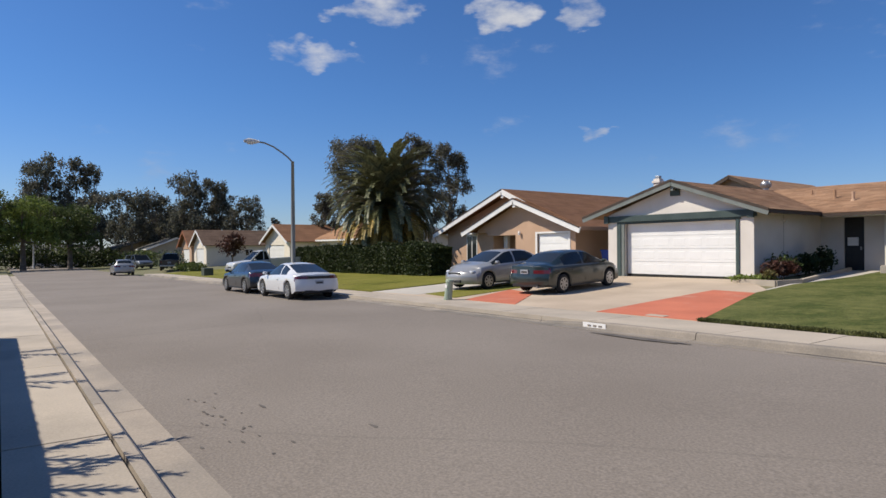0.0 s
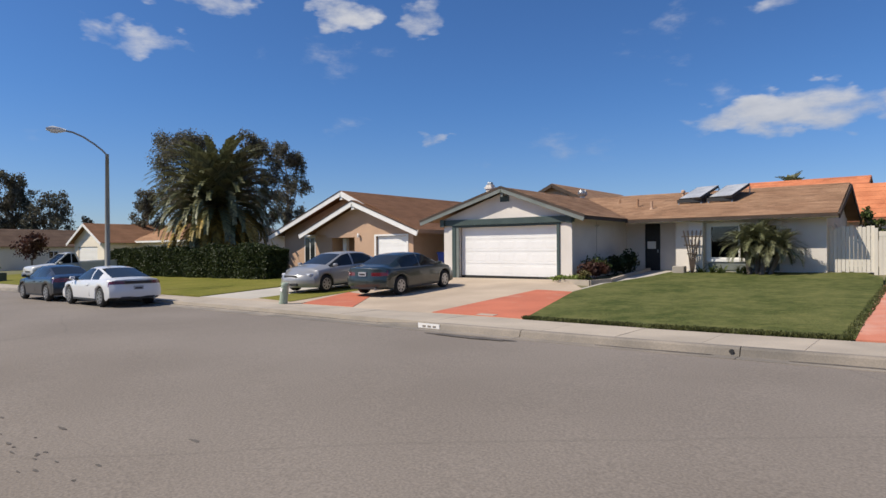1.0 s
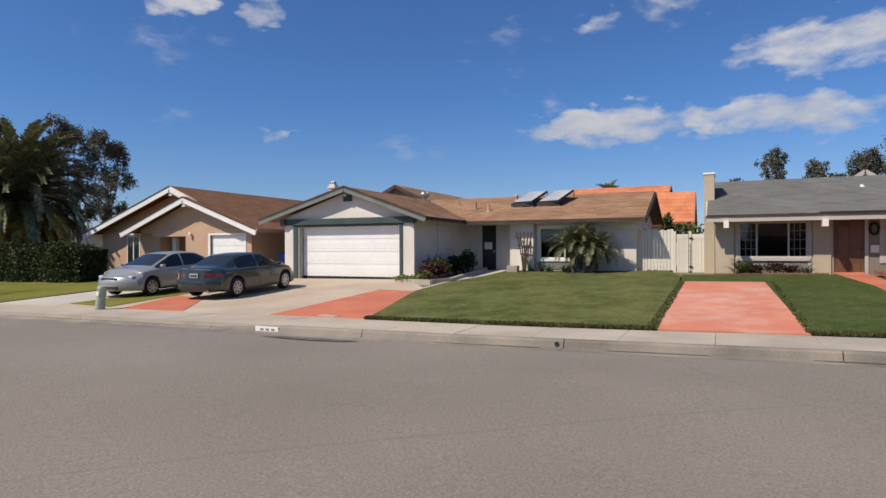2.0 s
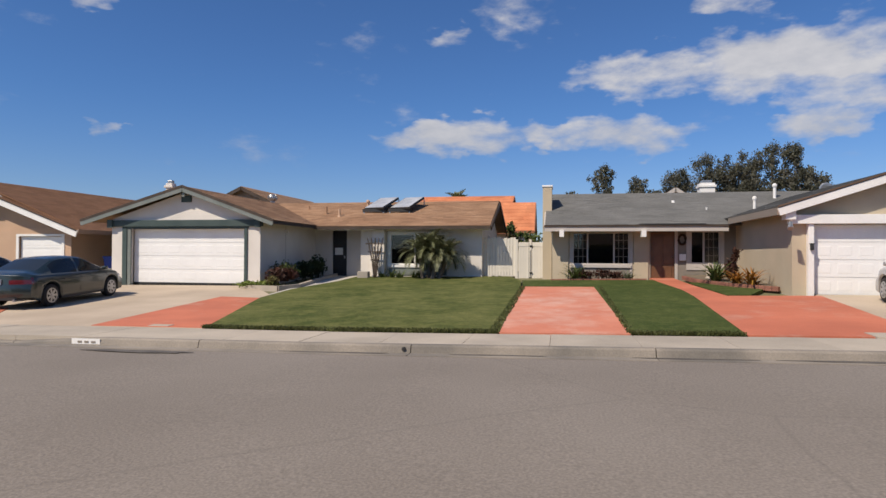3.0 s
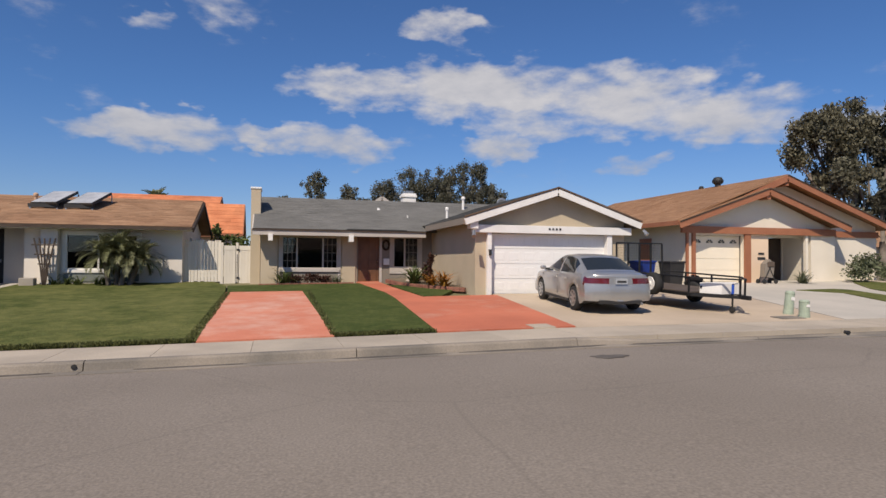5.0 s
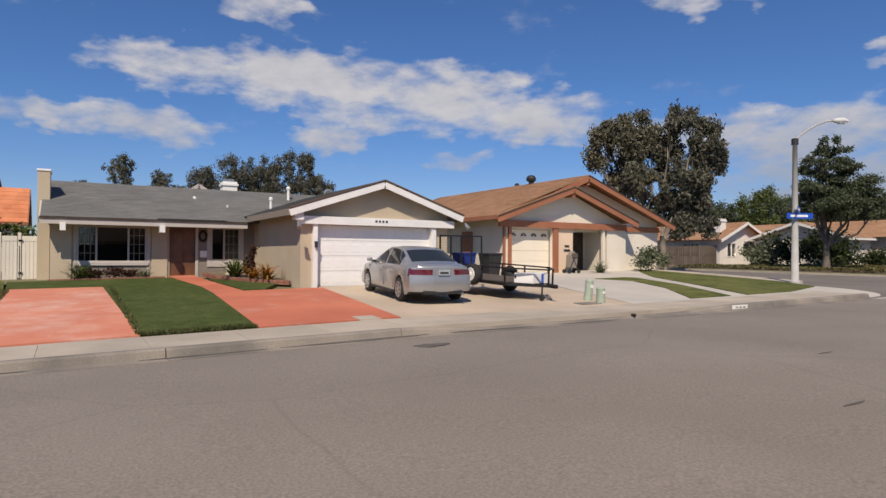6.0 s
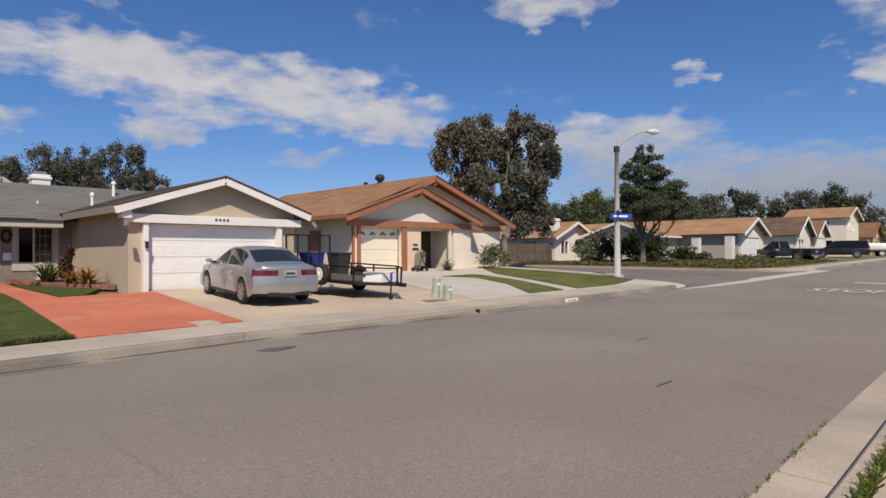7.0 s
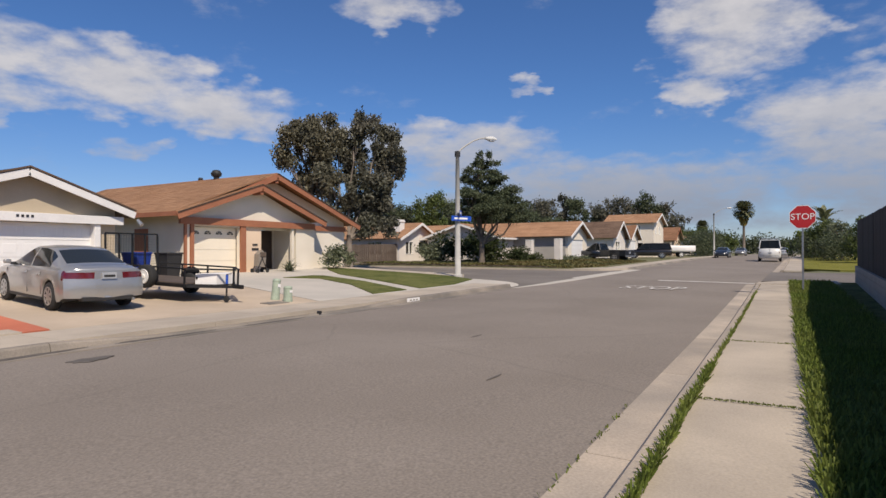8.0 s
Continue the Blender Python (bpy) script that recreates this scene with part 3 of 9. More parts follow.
def kerb_run(face, back, x0, x1, name, drops=(), step=3.0):
    """Kerbstones with a rounded nose; lowered where a driveway crosses."""
    k = thing(name, (x0, face, road_z(x0)), "weathered concrete kerb with a rounded edge", "kerb", kind="structure")
    s = 1 if back > face else -1
    x = x0
    while x < x1 - 0.05:
        e = min(x + step, x1)
        prof0 = []
        bm = bmesh.new()
        rings = []
        for xx in (x + 0.008, (x + e) / 2, e - 0.008):
            h = 0.145
            for a, b in drops:
                d = max(a - xx, xx - b)
                h = min(h, 0.035 + 0.11 * min(max(d / 1.0, 0), 1))
            zb = ground_z(xx, face + (-0.02 if s > 0 else 0.02))
            prof = [(face, -0.1), (face, 0.0), (face + s * 0.035, h - 0.03), (face + s * 0.065, h), (back, h + 0.003), (back, -0.1)]
            rings.append([bm.verts.new((xx, y, zb + z)) for y, z in prof])
        for u, v in zip(rings, rings[1:]):
            for i in range(len(u)):
                bm.faces.new((u[i], u[(i + 1) % len(u)], v[(i + 1) % len(u)], v[i]))
        bm.faces.new(rings[0])
        bm.faces.new(rings[-1][::-1])
        bmesh.ops.recalc_face_normals(bm, faces=bm.faces)
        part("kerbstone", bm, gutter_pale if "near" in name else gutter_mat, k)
        x = e


def pavement(y0, y1, x0, x1, name, label, step=1.5, dz=0.0):
    p = thing(name, (x0, y0, ground_z(x0, y0)), label, "pavement", kind="structure")
    x, rng = x0, random.Random(3)
    while x < x1 - 0.05:
        e = min(x + step, x1)
        gap = 0.004 if "far" in name else 0.008
        part("slab", sheet(rect(x + gap, e - gap, y0, y1), dz + rng.uniform(-0.003, 0.003), 0.1, 1.6), concrete, p)
        x = e


DROPS = [(-20.5, -9.6), (7.0, 13.6), (-46.0, -41.0)]
gutter(EDGE_F, FACE_F, -58.77, NORTH0 - BOW, "gutter_far", 4.03)
gutter(EDGE_F, FACE_F, NORTH1 + 3, 110, "gutter_far_beyond", 6)
kerb_run(FACE_F, KERB_F, -58.77, NORTH0 - BOW, "kerb_far", DROPS, 4.03)
kerb_run(FACE_F, KERB_F, NORTH1 + 3, 110, "kerb_far_beyond", (), 6)
pavement(KERB_F, WALK_F, -60, NORTH0 - BOW, "pavement_far", "sunlit beige concrete pavement with dark joints")
pavement(KERB_F, WALK_F, NORTH1 + 3, 110, "pavement_far_beyond", "pale concrete pavement beyond the side street", 6)
gutter(FACE_W, EDGE_W, -72.5, BEND, "gutter_near_west", 3.6)
kerb_run(FACE_W, KERB_W, -72.5, BEND, "kerb_near_west", [(-75, -26)], 3.6)
pavement(WALK_N, KERB_W - 0.03, -73.88, BEND, "pavement_near_west", "pale concrete pavement with weedy joints", 4.5, 0.0)
gutter(FACE_N, EDGE_N, BEND, SIDE0 - 1.5, "gutter_near", 3.6)
kerb_run(FACE_N, KERB_N, BEND, SIDE0 - 1.5, "kerb_near", (), 3.6)
pavement(WALK_N, KERB_N - 0.03, BEND, SIDE0 - 3, "pavement_near", "pale concrete pavement with weedy joints", 4.5, 0.0)
gutter(FACE_N, EDGE_N, SIDE1 + 2, 130, "gutter_near_beyond", 6)
kerb_run(FACE_N, KERB_N, SIDE1 + 2, 130, "kerb_near_beyond", (), 6)
pavement(WALK_N, KERB_N - 0.03, SIDE1 + 2, 130, "pavement_near_beyond", "pale concrete pavement beyond the crossing", 6)


def corner(cx, cy, r, a0, a1, name, label):
    """Curved kerb return with its concrete apron."""
    arc = [(cx + r * math.cos(radians(a)), cy + r * math.sin(radians(a))) for a in np.linspace(a0, a1, 9)]
    arc2 = [(cx + (r - 2.3) * math.cos(radians(a)), cy + (r - 2.3) * math.sin(radians(a))) for a in np.linspace(a1, a0, 9)]
    low = lambda x, y: ground_z(x, 9.9) + 0.02 + 0.13 * min(max((r - math.hypot(x - cx, y - cy)) / 1.4, 0), 1)
    ramp = "lamp" in name
    return solo(name, sheet(arc + arc2, 0.0 if ramp else 0.02, 0.2, 0.6 if ramp else 2.0, height=low if ramp else lambda x, y: ground_z(x, 10.6 if y > 5 else 0.5)), drive_pale if ramp else concrete, label, "pavement", kind="structure")


corner(NORTH0 - BOW, FACE_F + BOW, BOW, -90, 0, "pavement_corner_near_lamp", "pale concrete kerb ramp at the corner")
corner(NORTH1 + 3, FACE_F + 3, 3.0, 180, 270, "pavement_corner_beyond", "pale concrete kerb return across the side street")
corner(SIDE0 - 3, FACE_N - 3, 3.0, 0, 90, "pavement_corner_sign", "pale concrete kerb return by the stop sign")
solo("pavement_side_north", sheet(rect(NORTH0 - 1.5, NORTH0 - 0.02, FACE_F + BOW, 34), 0.0, 0.2, 3), concrete, "concrete pavement along the side street", "pavement", kind="structure")

solo("cross_gutter", sheet([(NORTH0 - 5.2, EDGE_F + 0.02), (NORTH0 - 2, EDGE_F - 0.4), (NORTH0 + 1, EDGE_F - 0.5), (NORTH1 + 3.2, EDGE_F - 0.5), (NORTH1 + 3.2, FACE_F + 0.8), (NORTH0 + 0.6, FACE_F + 1.2), (NORTH0 - 1.3, FACE_F + 1.25), (NORTH0 - 4.6, FACE_F + 0.02)], 0.014, 0.1, 2.0, height=lambda x, y: ground_z(x, 9.9)), drive_pale, "pale concrete cross gutter over the mouth of the side street", "gutter", kind="structure")
solo("kerb_side_north", sheet([(NORTH1 - 0.02, FACE_F + 3), (NORTH1 + 0.3, FACE_F + 3), (NORTH1 + 0.3, 40), (NORTH1 - 0.02, 40)], 0.12, 0.3, 2.0, height=lambda x, y: max(ground_z(x, y) - 0.14, ground_z(x, 9.9))), concrete, "pale concrete kerb along the side street", "kerb", kind="structure")


def swing(names):
    """Turns the near kerb, gutter and pavement slightly into the road towards the crossing."""
    for ob in [o for o in scene.objects if o.type == "MESH"]:
        root = ob.parent or ob
        if root.name in names:
            for v in ob.data.vertices:
                v.co.y += 0.021 * max(v.co.x + root.location.x - 4.5, 0.0)


swing({"gutter_near", "kerb_near", "pavement_near", "pavement_corner_sign"})

# yards, drives and lawns on the far side
def yard(name, pts, mat, dz, label, category="lawn", kind="structure"):
    return solo(name, sheet(pts, dz, 0.1, 1.5), mat, label, category, kind=kind)


yard("driveway_white_house", [(-21.5, 12.02), (-7.4, 12.02), (-8.8, 17.8), (-9.3, 18.9), (-10.4, 20.4), (-11.2, 21.8), (-17.6, 21.8), (-20.2, 21.8)], drive_mat, 0.0, "worn beige concrete double driveway", "driveway")
yard("drive_apron_red_west", [(-15.6, 12.1), (-13.2, 12.1), (-15.0, 14.6), (-16.8, 15.2)], red_mat, 0.012, "red painted concrete strip on the drive", "driveway")
yard("grass_strip", [(-18.6, 12.6), (-16.4, 12.3), (-16.9, 15.4), (-17.4, 19.5), (-18.8, 19.5)], lawn_old, 0.015, "thin grass strip between the two drives", "lawn")
yard("drive_apron_red_east", [(-10.2, 12.1), (-7.4, 12.1), (-9.05, 17.75), (-10.5, 18.0)], red_mat, 0.012, "red painted concrete strip beside the lawn", "driveway")
yard("lawn_white_house", [(-7.35, 12.06), (-1.0, 12.06), (-1.2, 21.8), (-1.35, 24.3), (-2.0, 26.4), (-8.75, 26.2), (-8.75, 23.7), (-9.2, 20.4), (-9.0, 17.7)], lawn_mat, 0.03, "mown green lawn with pale worn patches", "lawn")
yard("path_white_house", [(-9.3, 18.9), (-8.85, 18.0), (-8.2, 23.7), (-8.5, 26.9), (-10.0, 26.9), (-9.6, 22.5)], drive_pale, 0.008, "concrete garden path to the front door", "path")
yard("drive_red_strip", [(-1.06, 12.06), (1.54, 12.06), (1.36, 21.55), (-1.25, 21.75)], red_faded, 0.02, "faded red painted concrete pad between two lawns", "driveway")
yard("lawn_grey_house", [(1.48, 12.06), (3.52, 12.06), (3.92, 18.6), (3.94, 20.4), (3.66, 23.4), (3.6, 24.2), (-1.3, 24.3), (-1.1, 21.75), (1.3, 21.55)], lawn_dark, 0.03, "clipped dark green lawn", "lawn")
yard("drive_red_walk", [(3.54, 12.06), (6.6, 12.06), (7.35, 18.9), (4.85, 18.75), (4.55, 22.8), (4.5, 25.2), (3.62, 25.2), (3.68, 23.4), (3.96, 20.4), (3.94, 18.6)], red_mat, 0.02, "red painted concrete walk and drive edge", "driveway")
yard("lawn_small", [(4.6, 22.9), (4.87, 18.8), (5.5, 18.8), (6.3, 20.4), (6.0, 23.1)], lawn_dark, 0.04, "small wedge of dark lawn by the planter", "lawn")
yard("driveway_grey_house", [(6.62, 12.02), (13.9, 12.02), (16.5, 20.0), (16.5, 22.8), (12.4, 22.8), (12.2, 19.4), (7.38, 19.4)], drive_mat, 0.0, "beige concrete driveway with a rust stain", "driveway")
yard("driveway_corner_house", [(13.92, 12.02), (23.9, 12.02), (25.3, 12.9), (26.3, 14.6), (26.5, 20.0), (26.6, 23.4), (16.52, 22.9), (16.52, 19.8)], drive_pale, 0.004, "pale concrete driveway of the corner house", "driveway")
yard("lawn_corner_front", [(16.7, 12.2), (18.7, 12.2), (20.6, 15.6), (21.6, 18.6), (21.3, 19.0), (19.4, 18.9), (20.2, 17.6), (18.9, 14.9)], lawn_mat, 0.03, "triangular green lawn beside the drive", "lawn")
yard("lawn_corner_side", [(19.6, 12.2), (22.2, 12.2), (25.3, 13.0), (26.4, 14.9), (26.65, 17.0), (26.65, 30), (26.5, 30), (26.4, 22.6), (25.0, 21.3), (22.9, 18.8), (21.3, 15.4)], lawn_mat, 0.03, "green corner lawn running to the side street", "lawn")
yard("lawn_pink_house", [(-40, 12.06), (-21.6, 12.06), (-21.9, 15.7), (-24.0, 19.5), (-30.0, 22.0), (-40, 22.0)], lawn_old, 0.03, "yellow-green lawn in front of the hedge", "lawn")
yard("driveway_pink_house", [(-21.58, 12.03), (-18.7, 12.3), (-18.9, 21.7), (-24.0, 21.7), (-23.9, 19.6), (-21.8, 15.7)], drive_pale, 0.004, "concrete drive of the pink stucco house", "driveway")
# rear and neighbouring yards, mostly hidden behind the houses
yard("yard_west", [(-60, 12.06), (-40.1, 12.06), (-40.1, 26), (-60, 26)], lawn_old, 0.02, "sunny front yards along the street", "lawn")
# near side verge, right of the pavement
yard("verge_near", [(-80, -6), (27.0, -6), (30.5, -2.0), (30.5, WALK_N + 0.52), (4.5, WALK_N - 0.02), (-80, WALK_N - 0.02)], lawn_mat, 0.015, "rough grass verge beside the pavement", "lawn")
yard("driveway_near", [(-30, -6), (-16.6, -6), (-16.6, WALK_N - 0.02), (-30, WALK_N - 0.02)], drive_mat, 0.022, "sunlit beige concrete drive beside the pavement", "driveway")
yard("verge_beyond", [(44.0, -30), (130, -30), (130, WALK_N - 0.05), (46, WALK_N - 0.05), (44.0, -2)], lawn_old, 0.03, "sunny grass verge beyond the crossing", "lawn")
yard("bank_iceplant", [(40.5, 13.6), (43.2, 12.1), (74, 12.1), (74, 20), (60, 24), (40.5, 40)], dry_ground, 0.03, "low planted bank at the far corner", "bank")

# ---- houses ----
def gable_roof_y(house, xl, xr, xc, ze_l, ze_r, zr, y0, y1, mat, fascia, fasc_h=0.2, over=0.0, name="roof", fthick=0.05):
    """A roof with its ridge along y: gable to the street at y0."""
    bm = bmesh.new()
    slope(bm, (xl, y0, ze_l), (xl, y1, ze_l), (xc, y0, zr), (xc, y1, zr))
    slope(bm, (xr, y1, ze_r), (xr, y0, ze_r), (xc, y1, zr), (xc, y0, zr))
    r = part(name, bm, mat, house)
    for a, za in ((xl, ze_l), (xr, ze_r)):
        s = 0.06 + fasc_h / 2
        part("bargeboard", bars(((a, y0 - 0.02, za - s), (xc, y0 - 0.02, zr - s), fthick, fasc_h)), fascia, r)
    return r


def garage_door(house, x0, x1, y, z0, z1, mat, rows=4, cols=8, raised=True, name="garage_door"):
    """Sectional door: one part for each section, with pressed panels."""
    d = part(name, boxes((x0, x1, y + 0.05, y + 0.07, z0, z1)), mat, house)
    h = (z1 - z0) / rows
    for i in range(rows):
        bm = bmesh.new()
        b, t = z0 + i * h + 0.006, z0 + (i + 1) * h - 0.006
        box(bm, x0, x1, y + 0.012, y + 0.049, b, t)
        if raised:
            w = (x1 - x0) / cols
            for c in range(cols):
                a, e = x0 + c * w + 0.08, x0 + (c + 1) * w - 0.08
                zb, zt = b + 0.1, t - 0.1
                v = [bm.verts.new(p) for p in ((a, y + 0.012, zb), (e, y + 0.012, zb), (e, y + 0.012, zt), (a, y + 0.012, zt))]
                u = [bm.verts.new(p) for p in ((a + 0.03, y + 0.0075, zb + 0.03), (e - 0.03, y + 0.0075, zb + 0.03), (e - 0.03, y + 0.0075, zt - 0.03), (a + 0.03, y + 0.0075, zt - 0.03))]
                bm.faces.new(u)
                for k in range(4):
                    bm.faces.new((v[k], v[(k + 1) % 4], u[(k + 1) % 4], u[k]))
        part("door_section", bm, mat, d)
    return d


def window(house, axis, at, a0, a1, z0, z1, frame_mat, splits=(0.5,), inward=1, sill=True, grid=(), curtained=False, proud=0.03, name="window"):
    """Framed glazing in an opening: frame, mullions, one pane for each light, sill and a near-black board behind as the
    unlit room.
    """
    def bx(p0, p1, q0, q1, b, t):
        lo, hi = min(at + inward * q0, at + inward * q1), max(at + inward * q0, at + inward * q1)
        return (p0, p1, lo, hi, b, t) if axis == "x" else (lo, hi, p0, p1, b, t)
    f = 0.055
    edges = [a0 + f, *[a0 + (a1 - a0) * s for s in splits], a1 - f]
    cuts = [edges[0], *[v for m in edges[1:-1] for v in (m - 0.03, m + 0.03)], edges[-1]]
    lights = [(s, e, z0 + f, z1 - f) for s, e in zip(cuts[::2], cuts[1::2])]
    lo = at - proud if inward > 0 else at - 0.06
    w = part(name, wall(axis, lo, proud + 0.06, a0, a1, z0, z1, lights), frame_mat, house)
    for i, (s, e) in enumerate(zip(edges, edges[1:])):
        pane = part("pane", boxes(bx(s + 0.01, e - 0.01, 0.03, 0.036, z0 + f, z1 - f)), glass, w)
        pane.visible_shadow = False
        if i in grid:
            g = []
            for k in range(1, 4):
                zz = z0 + (z1 - z0) * k / 4
                g.append(bx(s + 0.01, e - 0.01, 0.012, 0.028, zz - 0.012, zz + 0.012))
            for k in range(1, 3):
                aa = s + (e - s) * k / 3
                g.append(bx(aa - 0.012, aa + 0.012, 0.0125, 0.0285, z0 + f, z1 - f))
            part("glazing_grid", boxes(*g), taupe, w)
    if sill:
        part("sill", boxes(bx(a0 - 0.06, a1 + 0.06, -0.09, 0.0, z0 - 0.12, z0 - 0.002), bev=0.008), frame_mat, w)
    part("room", boxes(bx(a0 - 0.3, a1 + 0.3, 1.2, 1.3, z0 - 0.4, z1 + 0.2)), room_shade, w)
    if curtained:
        part("curtain", boxes(bx(a0 + f, a1 - f, 0.12, 0.14, z0 + f, z1 - f)), curtain, w)
    return w


def vent_pipe(name, x, y, z, r, h, mat, label, cap=True):
    t = thing(name, (x, y, z), label, "vent pipe", "roof vents")
    part("pipe", tube(bmesh.new(), [(x, y, z - 0.3), (x, y, z + h)], r, 10), mat, t, smooth=False)
    part("flashing", lathe(bmesh.new(), [(r * 2.2, -0.05), (r * 1.2, 0.06), (r * 1.05, 0.06)], (x, y, z), 12), mat, t)
    if cap:
        part("cap", lathe(bmesh.new(), [(r * 1.6, h - 0.02), (r * 1.6, h + 0.06), (r * 0.8, h + 0.11)], (x, y, z), 12), mat, t)
    return t


def turbine_vent(x, y, z, mat, label, s=1.0):
    t = thing("turbine_vent", (x, y, z), label, "roof vent", "roof vents")
    part("neck", tube(bmesh.new(), [(x, y, z - 0.3), (x, y, z + 0.16 * s)], 0.13 * s, 14), mat, t)
    head = part("head", lathe(bmesh.new(), [(0.14 * s, 0.16 * s), (0.21 * s, 0.22 * s), (0.23 * s, 0.33 * s), (0.19 * s, 0.44 * s), (0.1 * s, 0.5 * s)], (x, y, z), 16), mat, t, smooth=True)
    for k in range(14):
        a = 2 * math.pi * k / 14
        pts = [(x + math.cos(a + q * 0.3) * r * s, y + math.sin(a + q * 0.3) * r * s, z + h * s) for q, r, h in ((0, 0.215, 0.2), (1, 0.25, 0.33), (2, 0.16, 0.48))]
        part("vane", tube(bmesh.new(), pts, 0.012 * s, 4), mat, head)
    return t


# white house with the brown roof and dark green trim
def white_house():
    X0, X1, Y0 = -17.62, -11.15, 21.8
    zb, h = 0.46, thing("house", (-10.0, 24.0, 0.46), "white stucco bungalow with brown shingle roof and dark green trim", "house")
    foot = 0.1
    part("garage_wall_front", wall("x", Y0, 0.2, X0, X1, foot, 3.12, [(-16.80, -11.78, foot, 2.74)]), stucco_white, h)
    part("garage_wall_side", wall("y", X1 - 0.2, 0.2, Y0 + 0.2, 27.2, foot, 3.1), stucco_white, h)
    part("garage_wall_far_side", wall("y", X0, 0.2, Y0 + 0.2, 30.0, foot, 3.1), stucco_white, h)
    part("wall_front", wall("x", 26.3, 0.2, -8.62, -3.15, foot, 3.05, [(-7.25, -4.75, 1.30, 2.66)]), stucco_white, h)
    part("wall_porch_side", wall("y", -8.62, 0.2, 26.5, 27.2, foot, 3.05), stucco_white, h)
    part("wall_entry", wall("x", 27.2, 0.2, -11.35, -8.42, foot, 3.05, [(-10.30, -9.60, 0.6, 2.85)]), stucco_white, h)
    part("wall_end", wall("y", -3.35, 0.2, 26.5, 32.4, foot, 3.05, [(28.4, 29.0, 1.7, 2.7)]), stucco_white, h)
    part("wall_back", wall("x", 32.4, 0.2, -17.6, -3.15, foot, 3.05), stucco_white, h)
    part("gable_front", prism(bmesh.new(), [(X0, 3.12), (X1, 3.12), (-14.24, 4.2)], "y", Y0 + 0.01, Y0 + 0.19), stucco_white, h)
    part("gable_end", prism(bmesh.new(), [(26.5, 3.05), (32.4, 3.05), (29.45, 4.16)], "x", -3.34, -3.16), stucco_white, h)
    # roofs
    gable_roof_y(h, -18.75, -10.45, -14.24, 3.06, 3.02, 4.36, 21.44, 29.4, shingle_brown, grey_trim, 0.16)
    bm = bmesh.new()
    slope(bm, (-18.0, 25.55, 2.98), (-2.72, 25.55, 2.98), (-18.0, 29.45, 4.36), (-2.72, 29.45, 4.36))
    slope(bm, (-2.72, 33.3, 2.98), (-18.6, 33.3, 2.98), (-2.72, 29.45, 4.36), (-18.6, 29.45, 4.36))
    main = part("main_roof", bm, shingle_brown, h)
    part("fascia", boxes((-10.5, -2.70, 25.50, 25.55, 2.85, 2.96)), dark_wood, main)
    part("fascia_side", boxes((-10.47, -10.42, 21.46, 25.5, 2.88, 2.985)), dark_wood, main)
    part("soffit", boxes((-10.45, -2.75, 25.56, 26.3, 2.83, 2.86)), stucco_white, main)
    part("bargeboard_end", bars(((-2.68, 25.6, 2.86), (-2.68, 29.45, 4.22), 0.05, 0.18), ((-2.68, 33.3, 2.86), (-2.68, 29.45, 4.22), 0.05, 0.18)), dark_wood, main)
    part("drip_edge", bars(((-18.77, 21.40, 3.045), (-14.24, 21.40, 4.35), 0.03, 0.1), ((-10.43, 21.40, 3.005), (-14.24, 21.40, 4.35), 0.03, 0.1)), dark_wood, main)
    # garage front
    gd = garage_door(h, -16.78, -11.80, Y0 + 0.22, 0.58, 2.72, door_white, 4, 7, True)
    part("door_seal", boxes((-16.78, -11.80, Y0 + 0.23, Y0 + 0.26, 0.44, 0.58)), rubber, gd)
    part("garage_header", boxes((-17.72, -11.02, Y0 - 0.1, Y0 - 0.003, 2.80, 3.06), bev=0.01), green_trim, h, "dark green header beam over the garage")
    part("header_end", boxes((-17.72, -17.5, Y0 - 0.18, Y0 - 0.102, 2.76, 3.08)), green_trim, h)
    part("header_end", boxes((-11.3, -11.08, Y0 - 0.18, Y0 - 0.102, 2.76, 3.08)), green_trim, h)
    part("casing_top", boxes((-17.12, -11.62, Y0 - 0.04, Y0 - 0.002, 2.72, 2.798)), green_trim, h)
    for a, b in ((-17.12, -16.92), (-11.80, -11.68)):
        part("casing", boxes((a, b, Y0 - 0.05, Y0 + 0.05, 0.42, 2.719)), green_trim, h)
    part("casing_inner", boxes((-16.915, -16.76, Y0 - 0.02, Y0 + 0.05, 0.42, 2.719)), grey_trim, h)
    part("gable_vent", boxes((-14.5, -14.08, Y0 - 0.05, Y0 + 0.0, 3.76, 4.02)), green_trim, h)
    part("king_post", boxes((-14.3, -14.18, 21.47, 21.6, 3.95, 4.18)), grey_trim, h)
    # entry
    d = part("front_door", boxes((-10.28, -9.62, 27.22, 27.27, 0.62, 2.84)), trim_black, h, "black screened front door")
    part("door_notice", boxes((-10.18, -9.80, 27.20, 27.218, 1.72, 2.05)), white_paint, d)
    part("door_handle", boxes((-9.72, -9.68, 27.15, 27.22, 1.55, 1.68)), grey_metal, d)
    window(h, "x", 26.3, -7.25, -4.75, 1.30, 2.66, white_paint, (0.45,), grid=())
    part("window_panel", boxes((-7.3, -4.7, 26.26, 26.298, 0.85, 1.14)), grey_trim, h)
    for x0, x1, z0, z1 in ((-7.36, -7.24, 1.2, 2.76), (-4.76, -4.64, 1.2, 2.76), (-7.239, -4.761, 2.65, 2.76)):
        part("casing", boxes((x0, x1, 26.25, 26.298, z0, z1)), white_paint, h)
    part("pilaster", boxes((-7.98, -7.42, 25.92, 26.298, 0.3, 2.82), bev=0.01), stucco_white, h)
